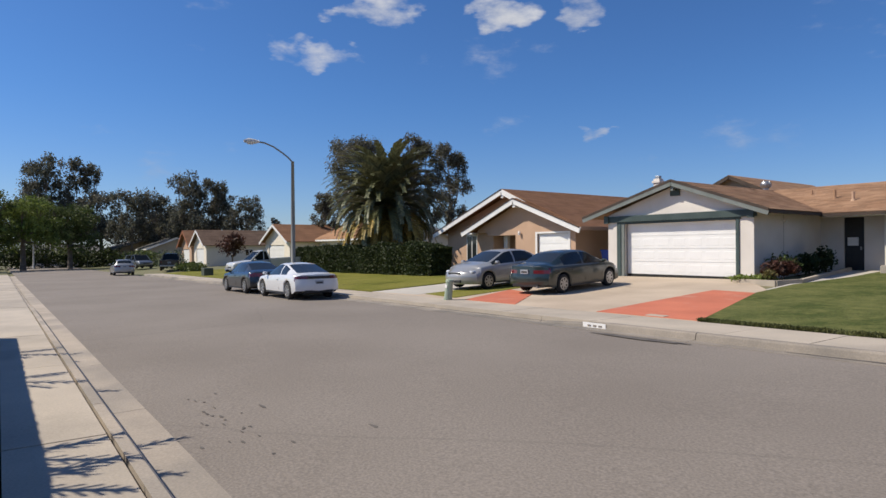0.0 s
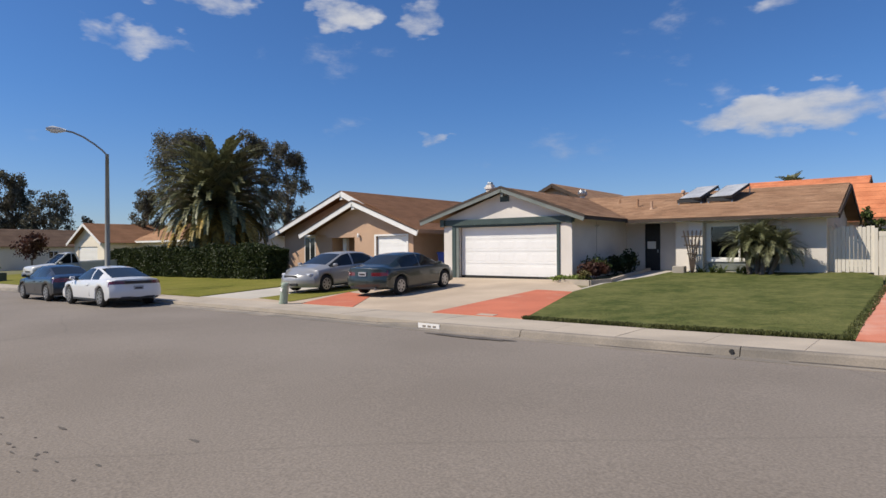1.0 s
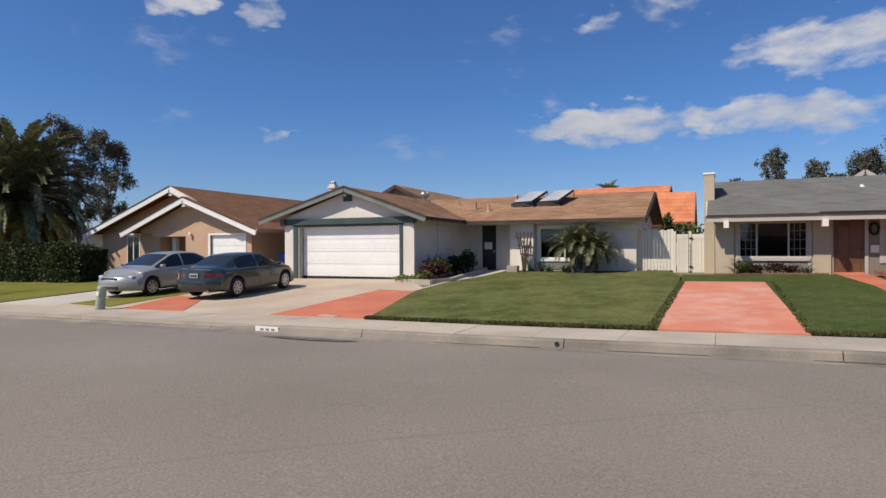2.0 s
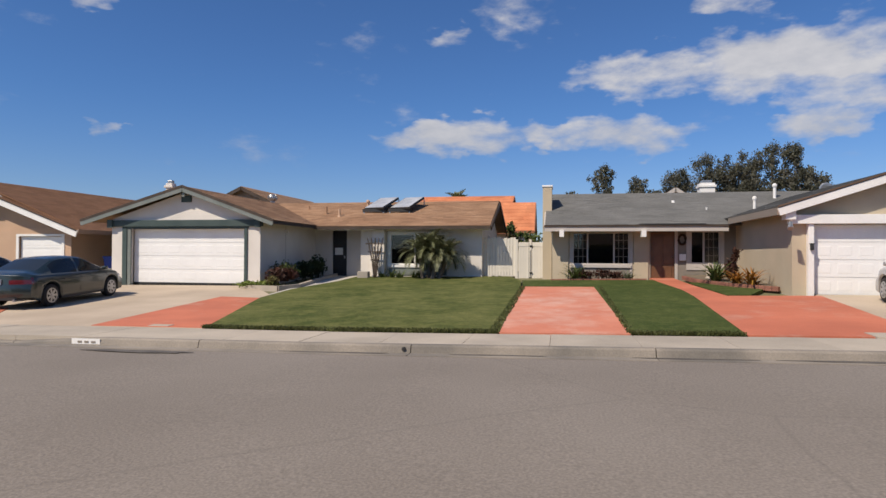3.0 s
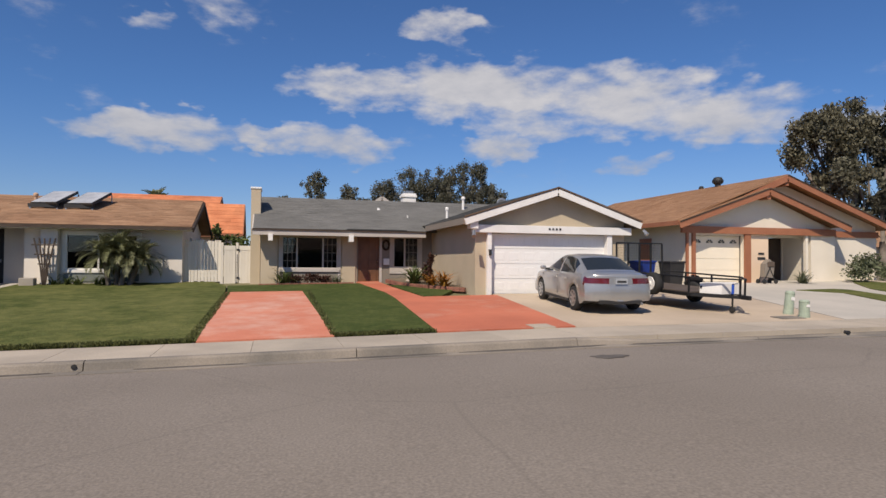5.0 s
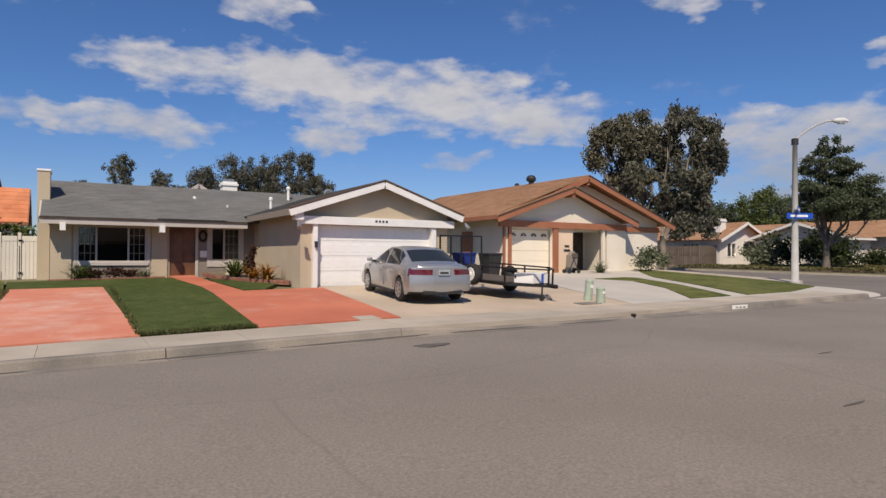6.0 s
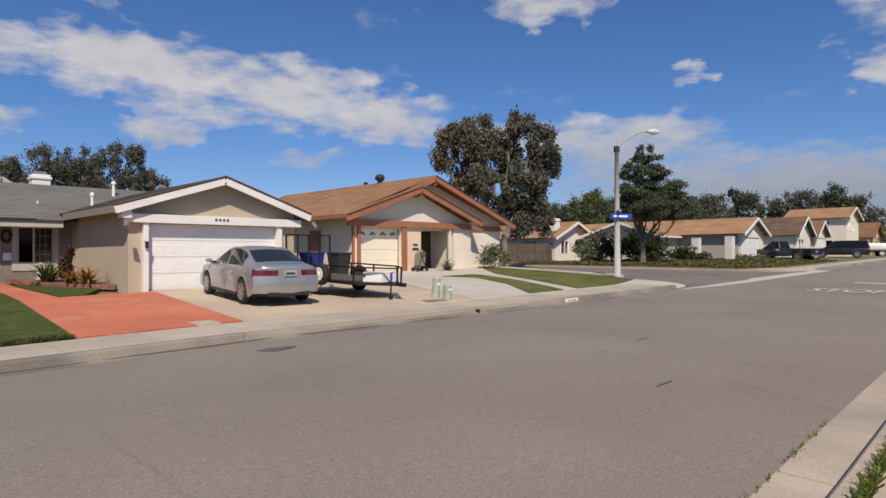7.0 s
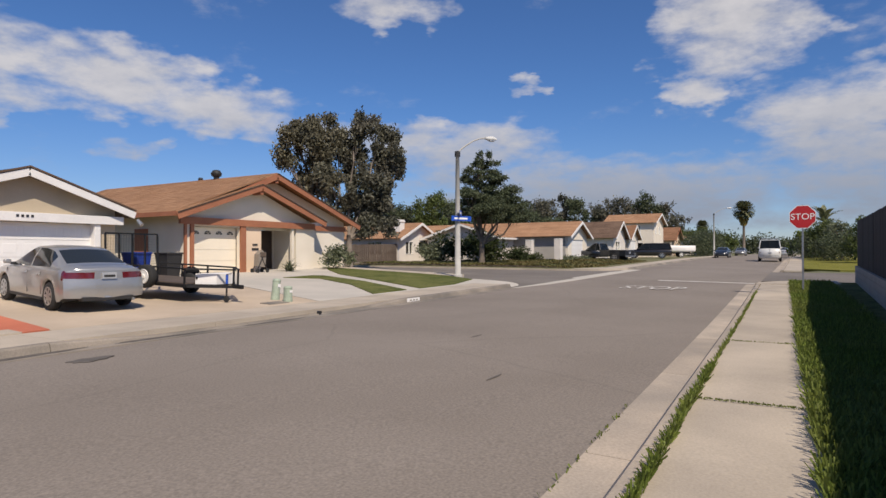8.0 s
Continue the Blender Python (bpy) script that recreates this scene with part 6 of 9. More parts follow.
def sedan(label, colour, m, metal=0.0, L=4.75, w=0.9, h=1.43, coupe=False, lamps=(0.74, 0.9, 0.42, 0.12), group="parked cars", rim=None, hatch=False, dark_band=False):
    car = thing("car", (0, 0, 0), label, "car", group)
    p = paint("paint_" + label.split()[0] + str(len(MATS)), colour, metal)
    a, k = L / 2, h / 1.45
    rb, rr, rf, wb = -a + 0.66, -a + 1.42, 0.28, a - 1.17       # rear glass base, roof rear, roof front, windscreen base
    if coupe:
        rb, rr, rf, wb = -a + 0.55, -a + 1.62, 0.15, a - 1.25
    if hatch:
        rb, rr = -a + 0.14, -a + 0.7
    deck = 1.03 if not coupe else 1.0
    top = [(-a, 0.975 * k), (-a + 0.1, deck * k), (rb - 0.05, (deck + 0.02) * k), (rr, 1.395 * k), (rr + 0.4, 1.44 * k), (rf - 0.3, 1.44 * k), (rf, 1.40 * k), (wb, 1.0 * k), (a - 0.65, 0.93 * k), (a - 0.2, 0.81 * k), (a, 0.68 * k)]
    belt = [(-a, 0.915 * k), (-a + 0.3, 0.965 * k), (rr, 0.955 * k), (0.4, 0.925 * k), (wb, 0.90 * k), (a - 0.65, 0.84 * k), (a - 0.2, 0.73 * k), (a, 0.6 * k)]
    roof = [(-a, w * 0.84), (rb, w * 0.80), (rr, w * 0.68), (0, w * 0.67), (rf, w * 0.67), (wb, w * 0.82), (a, w * 0.76)]
    sill = [(-a, 0.33), (-a + 0.3, 0.27), (-a + 0.7, 0.2), (a - 0.7, 0.2), (a - 0.2, 0.22), (a, 0.24)]
    mid = -0.14 if not coupe else -0.5
    spans = [("windscreen", rf + 0.03, wb - 0.04), ("rear_window", rb + 0.04, rr - 0.04), ("side_window", rr - (0.3 if not coupe else 0.45), mid - 0.04), ("side_window", mid + 0.04, wb - 0.12)]
    ax = (-L * 0.285, L * 0.288)
    shell(car, p, a, w, (top, belt, roof, sill), (ax, 0.375), spans, lamps)
    for x in ax:
        for s in (-1, 1):
            wheel(car, x, s * (w - 0.115), 0.32, s, rim or alloy)
    zl = 0.93 * k
    for s in (-1, 1):
        part("headlamp", boxes((a - 0.62, a - 0.31, *sorted((s * w * 0.84, s * w * 0.52)), 0.63 * k, 0.74 * k), bev=0.05), lens_clear, car, "clear headlamp", world=False)
        mr = part("mirror", boxes((wb - 0.34, wb - 0.2, *sorted((s * (w - 0.02), s * (w + 0.14))), zl + 0.02, zl + 0.13), bev=0.035), p, car, world=False)
        part("mirror_stalk", boxes((wb - 0.3, wb - 0.24, *sorted((s * (w - 0.12), s * (w - 0.01))), zl + 0.0, zl + 0.06)), trim_black, mr, world=False)
        for q, dx in enumerate((wb - 0.08, mid) if coupe else (wb - 0.08, mid, -L * 0.285 + 0.42)):
            part("door_seam", boxes((dx - 0.003, dx + 0.003, *sorted((s * (w - 0.06), s * (w - 0.004))), 0.34, zl - 0.08)), trim_black, car, world=False)
            if q:
                part("door_handle", boxes((dx + 0.06, dx + 0.25, *sorted((s * (w - 0.04), s * (w + 0.022))), zl - 0.16, zl - 0.13), bev=0.008), p, car, world=False)
        part("sill_trim", boxes((-L * 0.285 + 0.4, L * 0.288 - 0.4, *sorted((s * (w - 0.08), s * (w - 0.012))), 0.2, 0.27)), trim_black, car, world=False)
    z = lamps[0] - 0.005
    if dark_band:
        part("tail_panel", boxes((-a + 0.03, -a + 0.1, -w * lamps[2], w * lamps[2], lamps[0] + 0.01, lamps[1] - 0.01)), trim_black, car, "black panel between the tail lamps", world=False)
        z = lamps[0] - 0.2
    pl = part("number_plate", boxes((-a + 0.012, -a + 0.08, -0.16, 0.16, z, z + 0.14)), plate_mat, car, "plate with a plain bar", world=False)
    part("plate_bar", boxes((-a + 0.007, -a + 0.0115, -0.12, 0.12, z + 0.04, z + 0.09)), trim_black, pl, world=False)
    part("lower_valance", boxes((-a + 0.03, -a + 0.2, -w * 0.62, w * 0.62, 0.27, 0.35)), trim_black, car, world=False)
    part("grille", boxes((a - 0.12, a - 0.055, -w * 0.36, w * 0.36, 0.6 * k, 0.68 * k), bev=0.012), trim_black, car, world=False)
    part("air_intake", boxes((a - 0.1, a - 0.012, -w * 0.42, w * 0.42, 0.3, 0.4), bev=0.012), trim_black, car, world=False)
    part("exhaust", tube(bmesh.new(), [(-a + 0.0, -w * 0.6, 0.27), (-a + 0.4, -w * 0.6, 0.27)], 0.035, 8), grey_metal, car, world=False)
    # near-black box under the body stands in for the shade there
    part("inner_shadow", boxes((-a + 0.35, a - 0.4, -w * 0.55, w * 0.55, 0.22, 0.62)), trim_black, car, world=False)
    car.matrix_world = m
    return car


def pickup(label, colour, m, metal=0.0, L=5.2, w=0.9, group="parked cars", cab_back=-0.15):
    car = thing("pickup_truck", (0, 0, 0), label, "pickup truck", group)
    p = paint("paint_" + label.split()[0] + str(len(MATS)), colour, metal)
    a = L / 2
    st = [(cab_back, 0.42, 1.08, w), (a * 0.4, 0.42, 1.08, w), (a * 0.55, 0.42, 1.06, w), (a - 0.3, 0.42, 0.98, w * 0.97), (a - 0.05, 0.45, 0.92, w * 0.9), (a, 0.5, 0.8, w * 0.85)]
    part("body", loft(st, hull), p, car, world=False, smooth=True)
    bed = boxes((-a, cab_back - 0.02, -w, -w + 0.08, 0.5, 1.1), (-a, cab_back - 0.02, w - 0.08, w, 0.5, 1.1), (-a, -a + 0.07, -w + 0.08, w - 0.08, 0.52, 1.09), (-a + 0.07, cab_back - 0.02, -w + 0.08, w - 0.08, 0.5, 0.58), bev=0.015)
    bo = part("bed", bed, p, car, world=False)
    part("tailgate_seam", boxes((-a - 0.006, -a, -w * 0.85, w * 0.85, 0.6, 0.62)), trim_black, bo, world=False)
    cabin(car, p, (cab_back + 0.02, a * 0.50), (cab_back + 0.22, a * 0.20), w * 0.9, w * 0.72, 1.06, 1.68, car_glass, 0.35)
    ax = (-L * 0.30, L * 0.31)
    arches(car, ax, 0.38, w * 0.995)
    for x in ax:
        for s in (-1, 1):
            wheel(car, x, s * (w - 0.08), 0.38, s, alloy, 6)
    extras(car, L, w, 1.08, p, a * 0.4, 1.06, (a * 0.42, 0.0), tail_red, lens_clear, tail_z=(0.78, 1.02), tail_w=0.14)
    part("front_bumper", boxes((a - 0.1, a + 0.06, -w * 0.92, w * 0.92, 0.42, 0.58), bev=0.03), grey_metal, car, world=False)
    part("rear_bumper", boxes((-a - 0.1, -a + 0.03, -w * 0.92, w * 0.92, 0.42, 0.58), bev=0.03), grey_metal, car, world=False)
    car.matrix_world = m
    return car


def wagon(label, colour, m, metal=0.0, L=4.8, w=0.93, h=1.75, group="parked cars", name="suv", category="car"):
    car = thing(name, (0, 0, 0), label, category, group)
    p = paint("paint_" + label.split()[0] + str(len(MATS)), colour, metal)
    a = L / 2
    zt = h * 0.6
    st = [(-a, 0.4, zt - 0.02, w * 0.94), (-a + 0.15, 0.32, zt, w * 0.98), (-a * 0.3, 0.3, zt, w), (a * 0.4, 0.3, zt - 0.02, w), (a - 0.35, 0.32, zt - 0.12, w * 0.96), (a - 0.05, 0.36, zt - 0.25, w * 0.85), (a, 0.45, zt - 0.35, w * 0.75)]
    part("body", loft(st, hull), p, car, world=False, smooth=True)
    cabin(car, p, (-a + 0.06, a * 0.5), (-a + 0.28, a * 0.15), w * 0.92, w * 0.78, zt - 0.02, h - 0.05, car_glass, -0.1)
    ax = (-L * 0.29, L * 0.31)
    arches(car, ax, 0.36, w * 0.995)
    for x in ax:
        for s in (-1, 1):
            wheel(car, x, s * (w - 0.08), 0.36, s, alloy, 6)
    if name == "van":
        for x in (-1.6, -0.4, 0.7):
            part("rack_bar", bars(((x, -w * 0.75, h + 0.12), (x, w * 0.75, h + 0.12), 0.04, 0.04), ((x, -w * 0.75, h - 0.08), (x, -w * 0.75, h + 0.12), 0.04, 0.04), ((x, w * 0.75, h - 0.08), (x, w * 0.75, h + 0.12), 0.04, 0.04), up=(1, 0, 0)), grey_metal, car, world=False)
        part("door_split", boxes((-a - 0.012, -a + 0.05, -0.012, 0.012, 0.45, h - 0.1)), trim_black, car, world=False)
    extras(car, L, w, zt, p, a * 0.38, zt, (a * 0.4, -0.1, -L * 0.22), tail_red, lens_clear, tail_z=(0.8, 1.0), tail_w=0.14)
    car.matrix_world = m
    return car


def stand(x, y, heading, ahead=0.0):
    """Pose of a vehicle on the ground, tipped with the slope."""
    d = Vector((math.cos(radians(heading)), math.sin(radians(heading))))
    z0, z1 = ground_z(x - d.x * 1.3, y - d.y * 1.3), ground_z(x + d.x * 1.3, y + d.y * 1.3)
    return pose(x, y, (z0 + z1) / 2 + 0.012, 0, -math.degrees(math.atan2(z1 - z0, 2.6)), heading)


sedan("silver four-door sedan parked nose to the garage", (0.375, 0.375, 0.37), stand(9.0, 16.05, 83), 0.5, 4.8, 0.9, 1.45, lamps=(0.76, 0.9, 0.36, 0.16))
sedan("silver four-door sedan parked facing the street", (0.36, 0.36, 0.36), stand(-18.75, 16.3, -86), 0.25, 4.85, 0.92, 1.45)
sedan("dark green-grey sedan parked on the concrete drive", (0.016, 0.026, 0.025), stand(-15.15, 16.45, 96), 0.0, 4.75, 0.88, 1.40, lamps=(0.7, 0.82, 0.42, 0.1))
sedan("white two-door coupe parked at the kerb", (0.72, 0.72, 0.72), stand(-23.15, 9.45, 180), 0.0, 4.6, 0.88, 1.36, coupe=True, lamps=(0.76, 0.88, 0.5, 0.1), dark_band=True)
sedan("dark blue-grey sedan parked behind the coupe", (0.022, 0.028, 0.036), stand(-28.1, 9.45, 180), 0.4, 4.6, 0.87, 1.38)
pickup("white pickup truck with extended cab in a driveway", (0.62, 0.62, 0.60), stand(-44.5, 15.9, -88), 0.0)
sedan("silver hatchback parked on the street", (0.36, 0.35, 0.34), stand(-63.5, 9.2, 178), 0.3, 4.2, 0.86, 1.45, hatch=True)
pickup("black pickup truck standing across a drive", (0.012, 0.014, 0.014), stand(-68.5, 14.5, 165), 0.2)
wagon("grey van parked before a bush", (0.16, 0.17, 0.18), stand(-82, 13.8, 10), 0.4, 4.7, 0.92, 1.7)
wagon("white delivery van parked at the kerb with roof rack", (0.66, 0.66, 0.64), stand(70.5, 2.7, 2), 0.0, 5.4, 1.0, 2.15, name="van", category="van")
pickup("black pickup truck on the corner house's drive", (0.010, 0.012, 0.016), stand(58.6, 16.3, 78), 0.2, 5.4, 0.95)
wagon("dark brown estate car in a driveway", (0.016, 0.013, 0.012), stand(72.5, 15.0, 100), 0.2, 5.0, 0.95, 1.75)
sedan("dark blue sedan parked on the far side", (0.02, 0.025, 0.035), stand(92.0, 9.2, 180), 0.3)
sedan("grey sedan far down the street", (0.25, 0.25, 0.25), stand(122.0, 9.2, 180), 0.5)
sedan("pale sedan far down the street beyond the van", (0.45, 0.45, 0.44), stand(112.0, 2.4, 0), 0.3)

# ---- fences and walls ----
def board_fence(name, p0, p1, h, mat, label, board=0.14, gap=0.008, base=None, top_wave=0.0, group=""):
    """Upright boards on two rails; each board a part."""
    (x0, y0), (x1, y1) = p0, p1
    L = math.hypot(x1 - x0, y1 - y0)
    d = Vector(((x1 - x0) / L, (y1 - y0) / L, 0))
    nrm = Vector((-d.y, d.x, 0))
    z0 = base if base is not None else ground_z(x0, y0)
    f = thing(name, (x0, y0, z0), label, "fence", group)
    n = int(L / (board + gap))
    rng = random.Random(5)
    shared = None
    for i in range(n):
        s = (i + 0.5) * L / n
        c = Vector((x0, y0, 0)) + d * s
        zb = base if base is not None else ground_z(c.x, c.y)
        if shared is None:
            bm = boxes((-board / 2, board / 2, -0.01, 0.01, 0, h), bev=0.004)
            shared = mesh_of("board", bm, mat)
        ob = new("board", shared)
        ob.parent = f
        ob.matrix_local = Matrix.Translation((c.x - x0, c.y - y0, zb - z0 + rng.uniform(-0.02, 0.02) * (1 + top_wave))) @ Matrix.Rotation(math.atan2(d.y, d.x), 4, "Z")
    for zz in (0.35, h - 0.3):
        a, b = Vector((x0, y0, 0)) + nrm * 0.04, Vector((x1, y1, 0)) + nrm * 0.04
        za, zb = (base, base) if base is not None else (ground_z(x0, y0), ground_z(x1, y1))
        part("rail", bars(((a.x, a.y, za + zz), (b.x, b.y, zb + zz), 0.04, 0.09)), mat, f)
    return f


board_fence("vinyl_fence", (-3.75, 26.6), (-1.72, 26.6), 1.68, vinyl, "cream vinyl fence panel with a scalloped top", 0.115, 0.006, top_wave=1.5)


def gate():
    g = thing("garden_gate", (-1.7, 26.55, 0.66), "cream vinyl double garden gate with black hinges", "gate")
    part("post", boxes((-1.74, -1.62, 26.5, 26.62, 0.5, 2.42), bev=0.01), vinyl, g)
    part("post", boxes((-1.14, -1.04, 26.5, 26.62, 0.5, 2.42), bev=0.01), vinyl, g)
    part("post", boxes((-0.3, -0.18, 26.5, 26.62, 0.5, 2.38), bev=0.01), vinyl, g)
    for a, b in ((-1.6, -1.16), (-1.02, -0.32)):
        leaf = part("gate_leaf", boxes((a, b, 26.54, 26.58, 0.68, 2.3)), vinyl, g)
        n = round((b - a) / 0.11)
        for k in range(n):
            u = a + (k + 0.5) * (b - a) / n
            part("board", boxes((u - 0.05, u + 0.05, 26.525, 26.539, 0.7, 2.28)), vinyl, leaf)
        part("top_rail", boxes((a, b, 26.515, 26.5245, 2.12, 2.28)), vinyl, leaf)
    for x in (-1.06, -0.24):
        for z in (0.95, 2.1):
            part("hinge", boxes((x - 0.06, x + 0.06, 26.48, 26.4995, z, z + 0.07)), black_metal, g)
    part("latch", boxes((-1.14, -1.05, 26.47, 26.499, 0.72, 0.8)), black_metal, g)
    part("drop_rod", boxes((-1.1, -1.08, 26.485, 26.499, 0.8, 1.95)), black_metal, g)


gate()


def near_fence():
    """Dark boards on a low block wall behind the verge, on the camera's side of the street."""
    w = thing("wall_block_near", (31.0, -2.0, 0.45), "low concrete block wall under a dark fence", "wall", kind="structure")
    rng = random.Random(2)
    shared = {}
    for course in range(4):
        x, k = 31.0, 0
        while x > -2:
            ln = 0.4 if (k or course % 2 == 0) else 0.2
            y = -2.0 + 0.52 * (31 - x) / 33
            key = round(ln, 1)
            if key not in shared:
                shared[key] = mesh_of("block", boxes((0.004, ln - 0.006, -0.1, 0.1, 0.004, 0.194), bev=0.006), block_wall)
            ob = new("block", shared[key])
            ob.parent = w
            ob.location = (x - ln - 31.0, y + 2.0 + rng.uniform(-0.002, 0.002), ground_z(x, -0.8) - 0.1 + course * 0.2 - 0.45)
            x -= ln
            k += 1
    part("mortar_core", sheet([(31.0, -2.08), (31.0, -1.92), (-2, -1.41), (-2, -1.55)], 0.68, 0.9, 3.0, height=lambda x, y: ground_z(x, -0.8)), block_wall, w)
    f = thing("board_fence", (31.0, -2.0, 1.1), "tall dark stained board fence on the block wall", "fence")
    b = mesh_of("board", boxes((-0.09, 0.09, -0.012, 0.012, 0, 1.9), bev=0.003), black_fence)
    x = 30.95
    while x > -16.4:
        y = -2.0 + 0.52 * (31 - max(x, -2)) / 33
        ob = new("board", b)
        ob.parent = f
        ob.location = (x - 31.0, y + 2.0 + rng.uniform(-0.006, 0.006), ground_z(x, -0.8) + (0.69 - 0.05 - 0.32 * min(max((15 - x) / 8, 0), 1) if x > -1 else 0.45) - 1.1 + rng.uniform(-0.015, 0.015))
        x -= 0.186
    part("lower_boards", sheet([(-2, -1.50), (-2, -1.46), (-16.4, -1.46), (-16.4, -1.50)], 0.5, 0.6, 3.0, height=lambda x, y: ground_z(x, -0.8)), black_fence, f)


near_fence()

# ---- hedge, trees and shrubs on the far side ----
def hedge():
    x0, x1, y0, y1 = -45.0, -26.6, 18.4, 19.8
    h = thing("hedge", ((x0 + x1) / 2, 18.5, ground_z(-35, 18.5)), "tall clipped dark green hedge by the lawn", "hedge")
    rng = np.random.default_rng(8)
    n = 70000
    x = rng.uniform(x0, x1, n)
    face = rng.random(n)
    end = rng.random(n) < 0.06
    x = np.where(end, x1 + rng.normal(size=n) * 0.05, x)
    top = np.array([ground_z(a, 19) + 1.62 for a in x]) + 0.12 * np.sin(x * 1.7) + 0.08 * np.sin(x * 4.1 + 1)
    bot = np.array([ground_z(a, 18.4) for a in x])
    y = np.where((face < 0.62) & ~end, y0 + 0.09 * np.sin(x * 2.3) + rng.normal(size=n) * 0.06, rng.uniform(y0, y1, n))
    z = np.where(face < 0.62, bot + (top - bot) * rng.random(n), top + rng.normal(size=n) * 0.05)
    c = np.stack([x, y, z], 1) - np.array(h.location)
    u = rng.normal(size=(n, 3))
    u /= np.linalg.norm(u, axis=1)[:, None]
    v = np.cross(u, rng.normal(size=(n, 3)))
    v /= np.linalg.norm(v, axis=1)[:, None]
    s = rng.uniform(0.03, 0.062, n)[:, None]
    leafy("leaves", quads("leaves", c, u * s, v * s * 0.6, leaf_hedge), h)
    part("inner_twigs", sheet(rect(x0 + 0.1, x1 - 0.25, y0 + 0.14, y1 - 0.1), 1.46, 1.66, 2.0), leaf_hedge, h)


hedge()
date_palm()
small_palm(-5.35, 25.3)

EUC = "tall eucalyptus with loose grey-green crown clumps"
gum_tree(-62.0, 62, 10.0, 4.2, EUC + " behind the palm", 21, count=7000, size=0.3, low_el=3)
gum_tree(-56.3, 60, 10.4, 2.6, EUC + " above the hedge", 22, count=6000, size=0.3, low_el=2.5)
gum_tree(-53.4, 64, 9.6, 2.2, EUC + " beside the pink house", 23, count=6000, size=0.3, low_el=2.0)
gum_tree(-65.0, 66, 5.2, 1.6, "smaller eucalyptus beside the palm", 24, count=2500, size=0.3, low_el=1.5)
for az, el, sp, dist, sd in ((-86.9, 7.4, 2.4, 128, 31), (-84.6, 7.4, 1.8, 130, 32), (-83.2, 4.6, 2.6, 122, 33), (-81.0, 5.2, 1.9, 112, 34), (-79.2, 4.9, 2.2, 118, 35), (-76.6, 6.9, 2.3, 110, 36), (-74.2, 6.5, 1.9, 112, 37), (-71.8, 4.7, 2.1, 106, 38), (-78.2, 3.6, 3.0, 125, 39), (-88.5, 4.2, 2.5, 125, 40)):
    gum_tree(az, dist, el, sp, EUC + " at the street's end", sd, count=4200, size=0.5, low_el=0.6, lumps=8, bark_mat=bark)
gum_tree(-88.5, 100, 4.3, 3.2, "broad light green tree over the road's end", 41, leaf_bright, 7000, 0.4, 0.38, 9, bark)
gum_tree(-85.4, 104, 3.7, 3.0, "broad light green street tree", 42, leaf_green, 6000, 0.3, 0.38, 9, bark)
gum_tree(-91.5, 98, 4.6, 3.2, "broad green tree at the road's end", 43, leaf_green, 5000, 0.3, 0.38, 9, bark)
gum_tree(-69.3, 90, 2.9, 0.7, "small feathery tree behind the roofs", 44, leaf_euc, 1200, 1.2, 0.3, 3)
for az, el, sp, sd in ((3.7, 8.4, 1.15, 51), (6.7, 7.2, 1.0, 52), (10.0, 7.7, 1.4, 53), (12.9, 8.6, 1.6, 54), (16.6, 9.3, 1.6, 55), (18.9, 9.1, 1.3, 56), (20.4, 6.8, 1.5, 57), (14.8, 7.9, 1.5, 58), (1.0, 5.9, 0.7, 59), (8.4, 5.9, 1.0, 60)):
    gum_tree(az, 95, el, sp * (1.5 if az > 9 else 1.15), "slender eucalyptus behind the grey roof", sd, leaf_euc, 4200, 2.6 if az > 9 else 4.2, 0.3, 9)
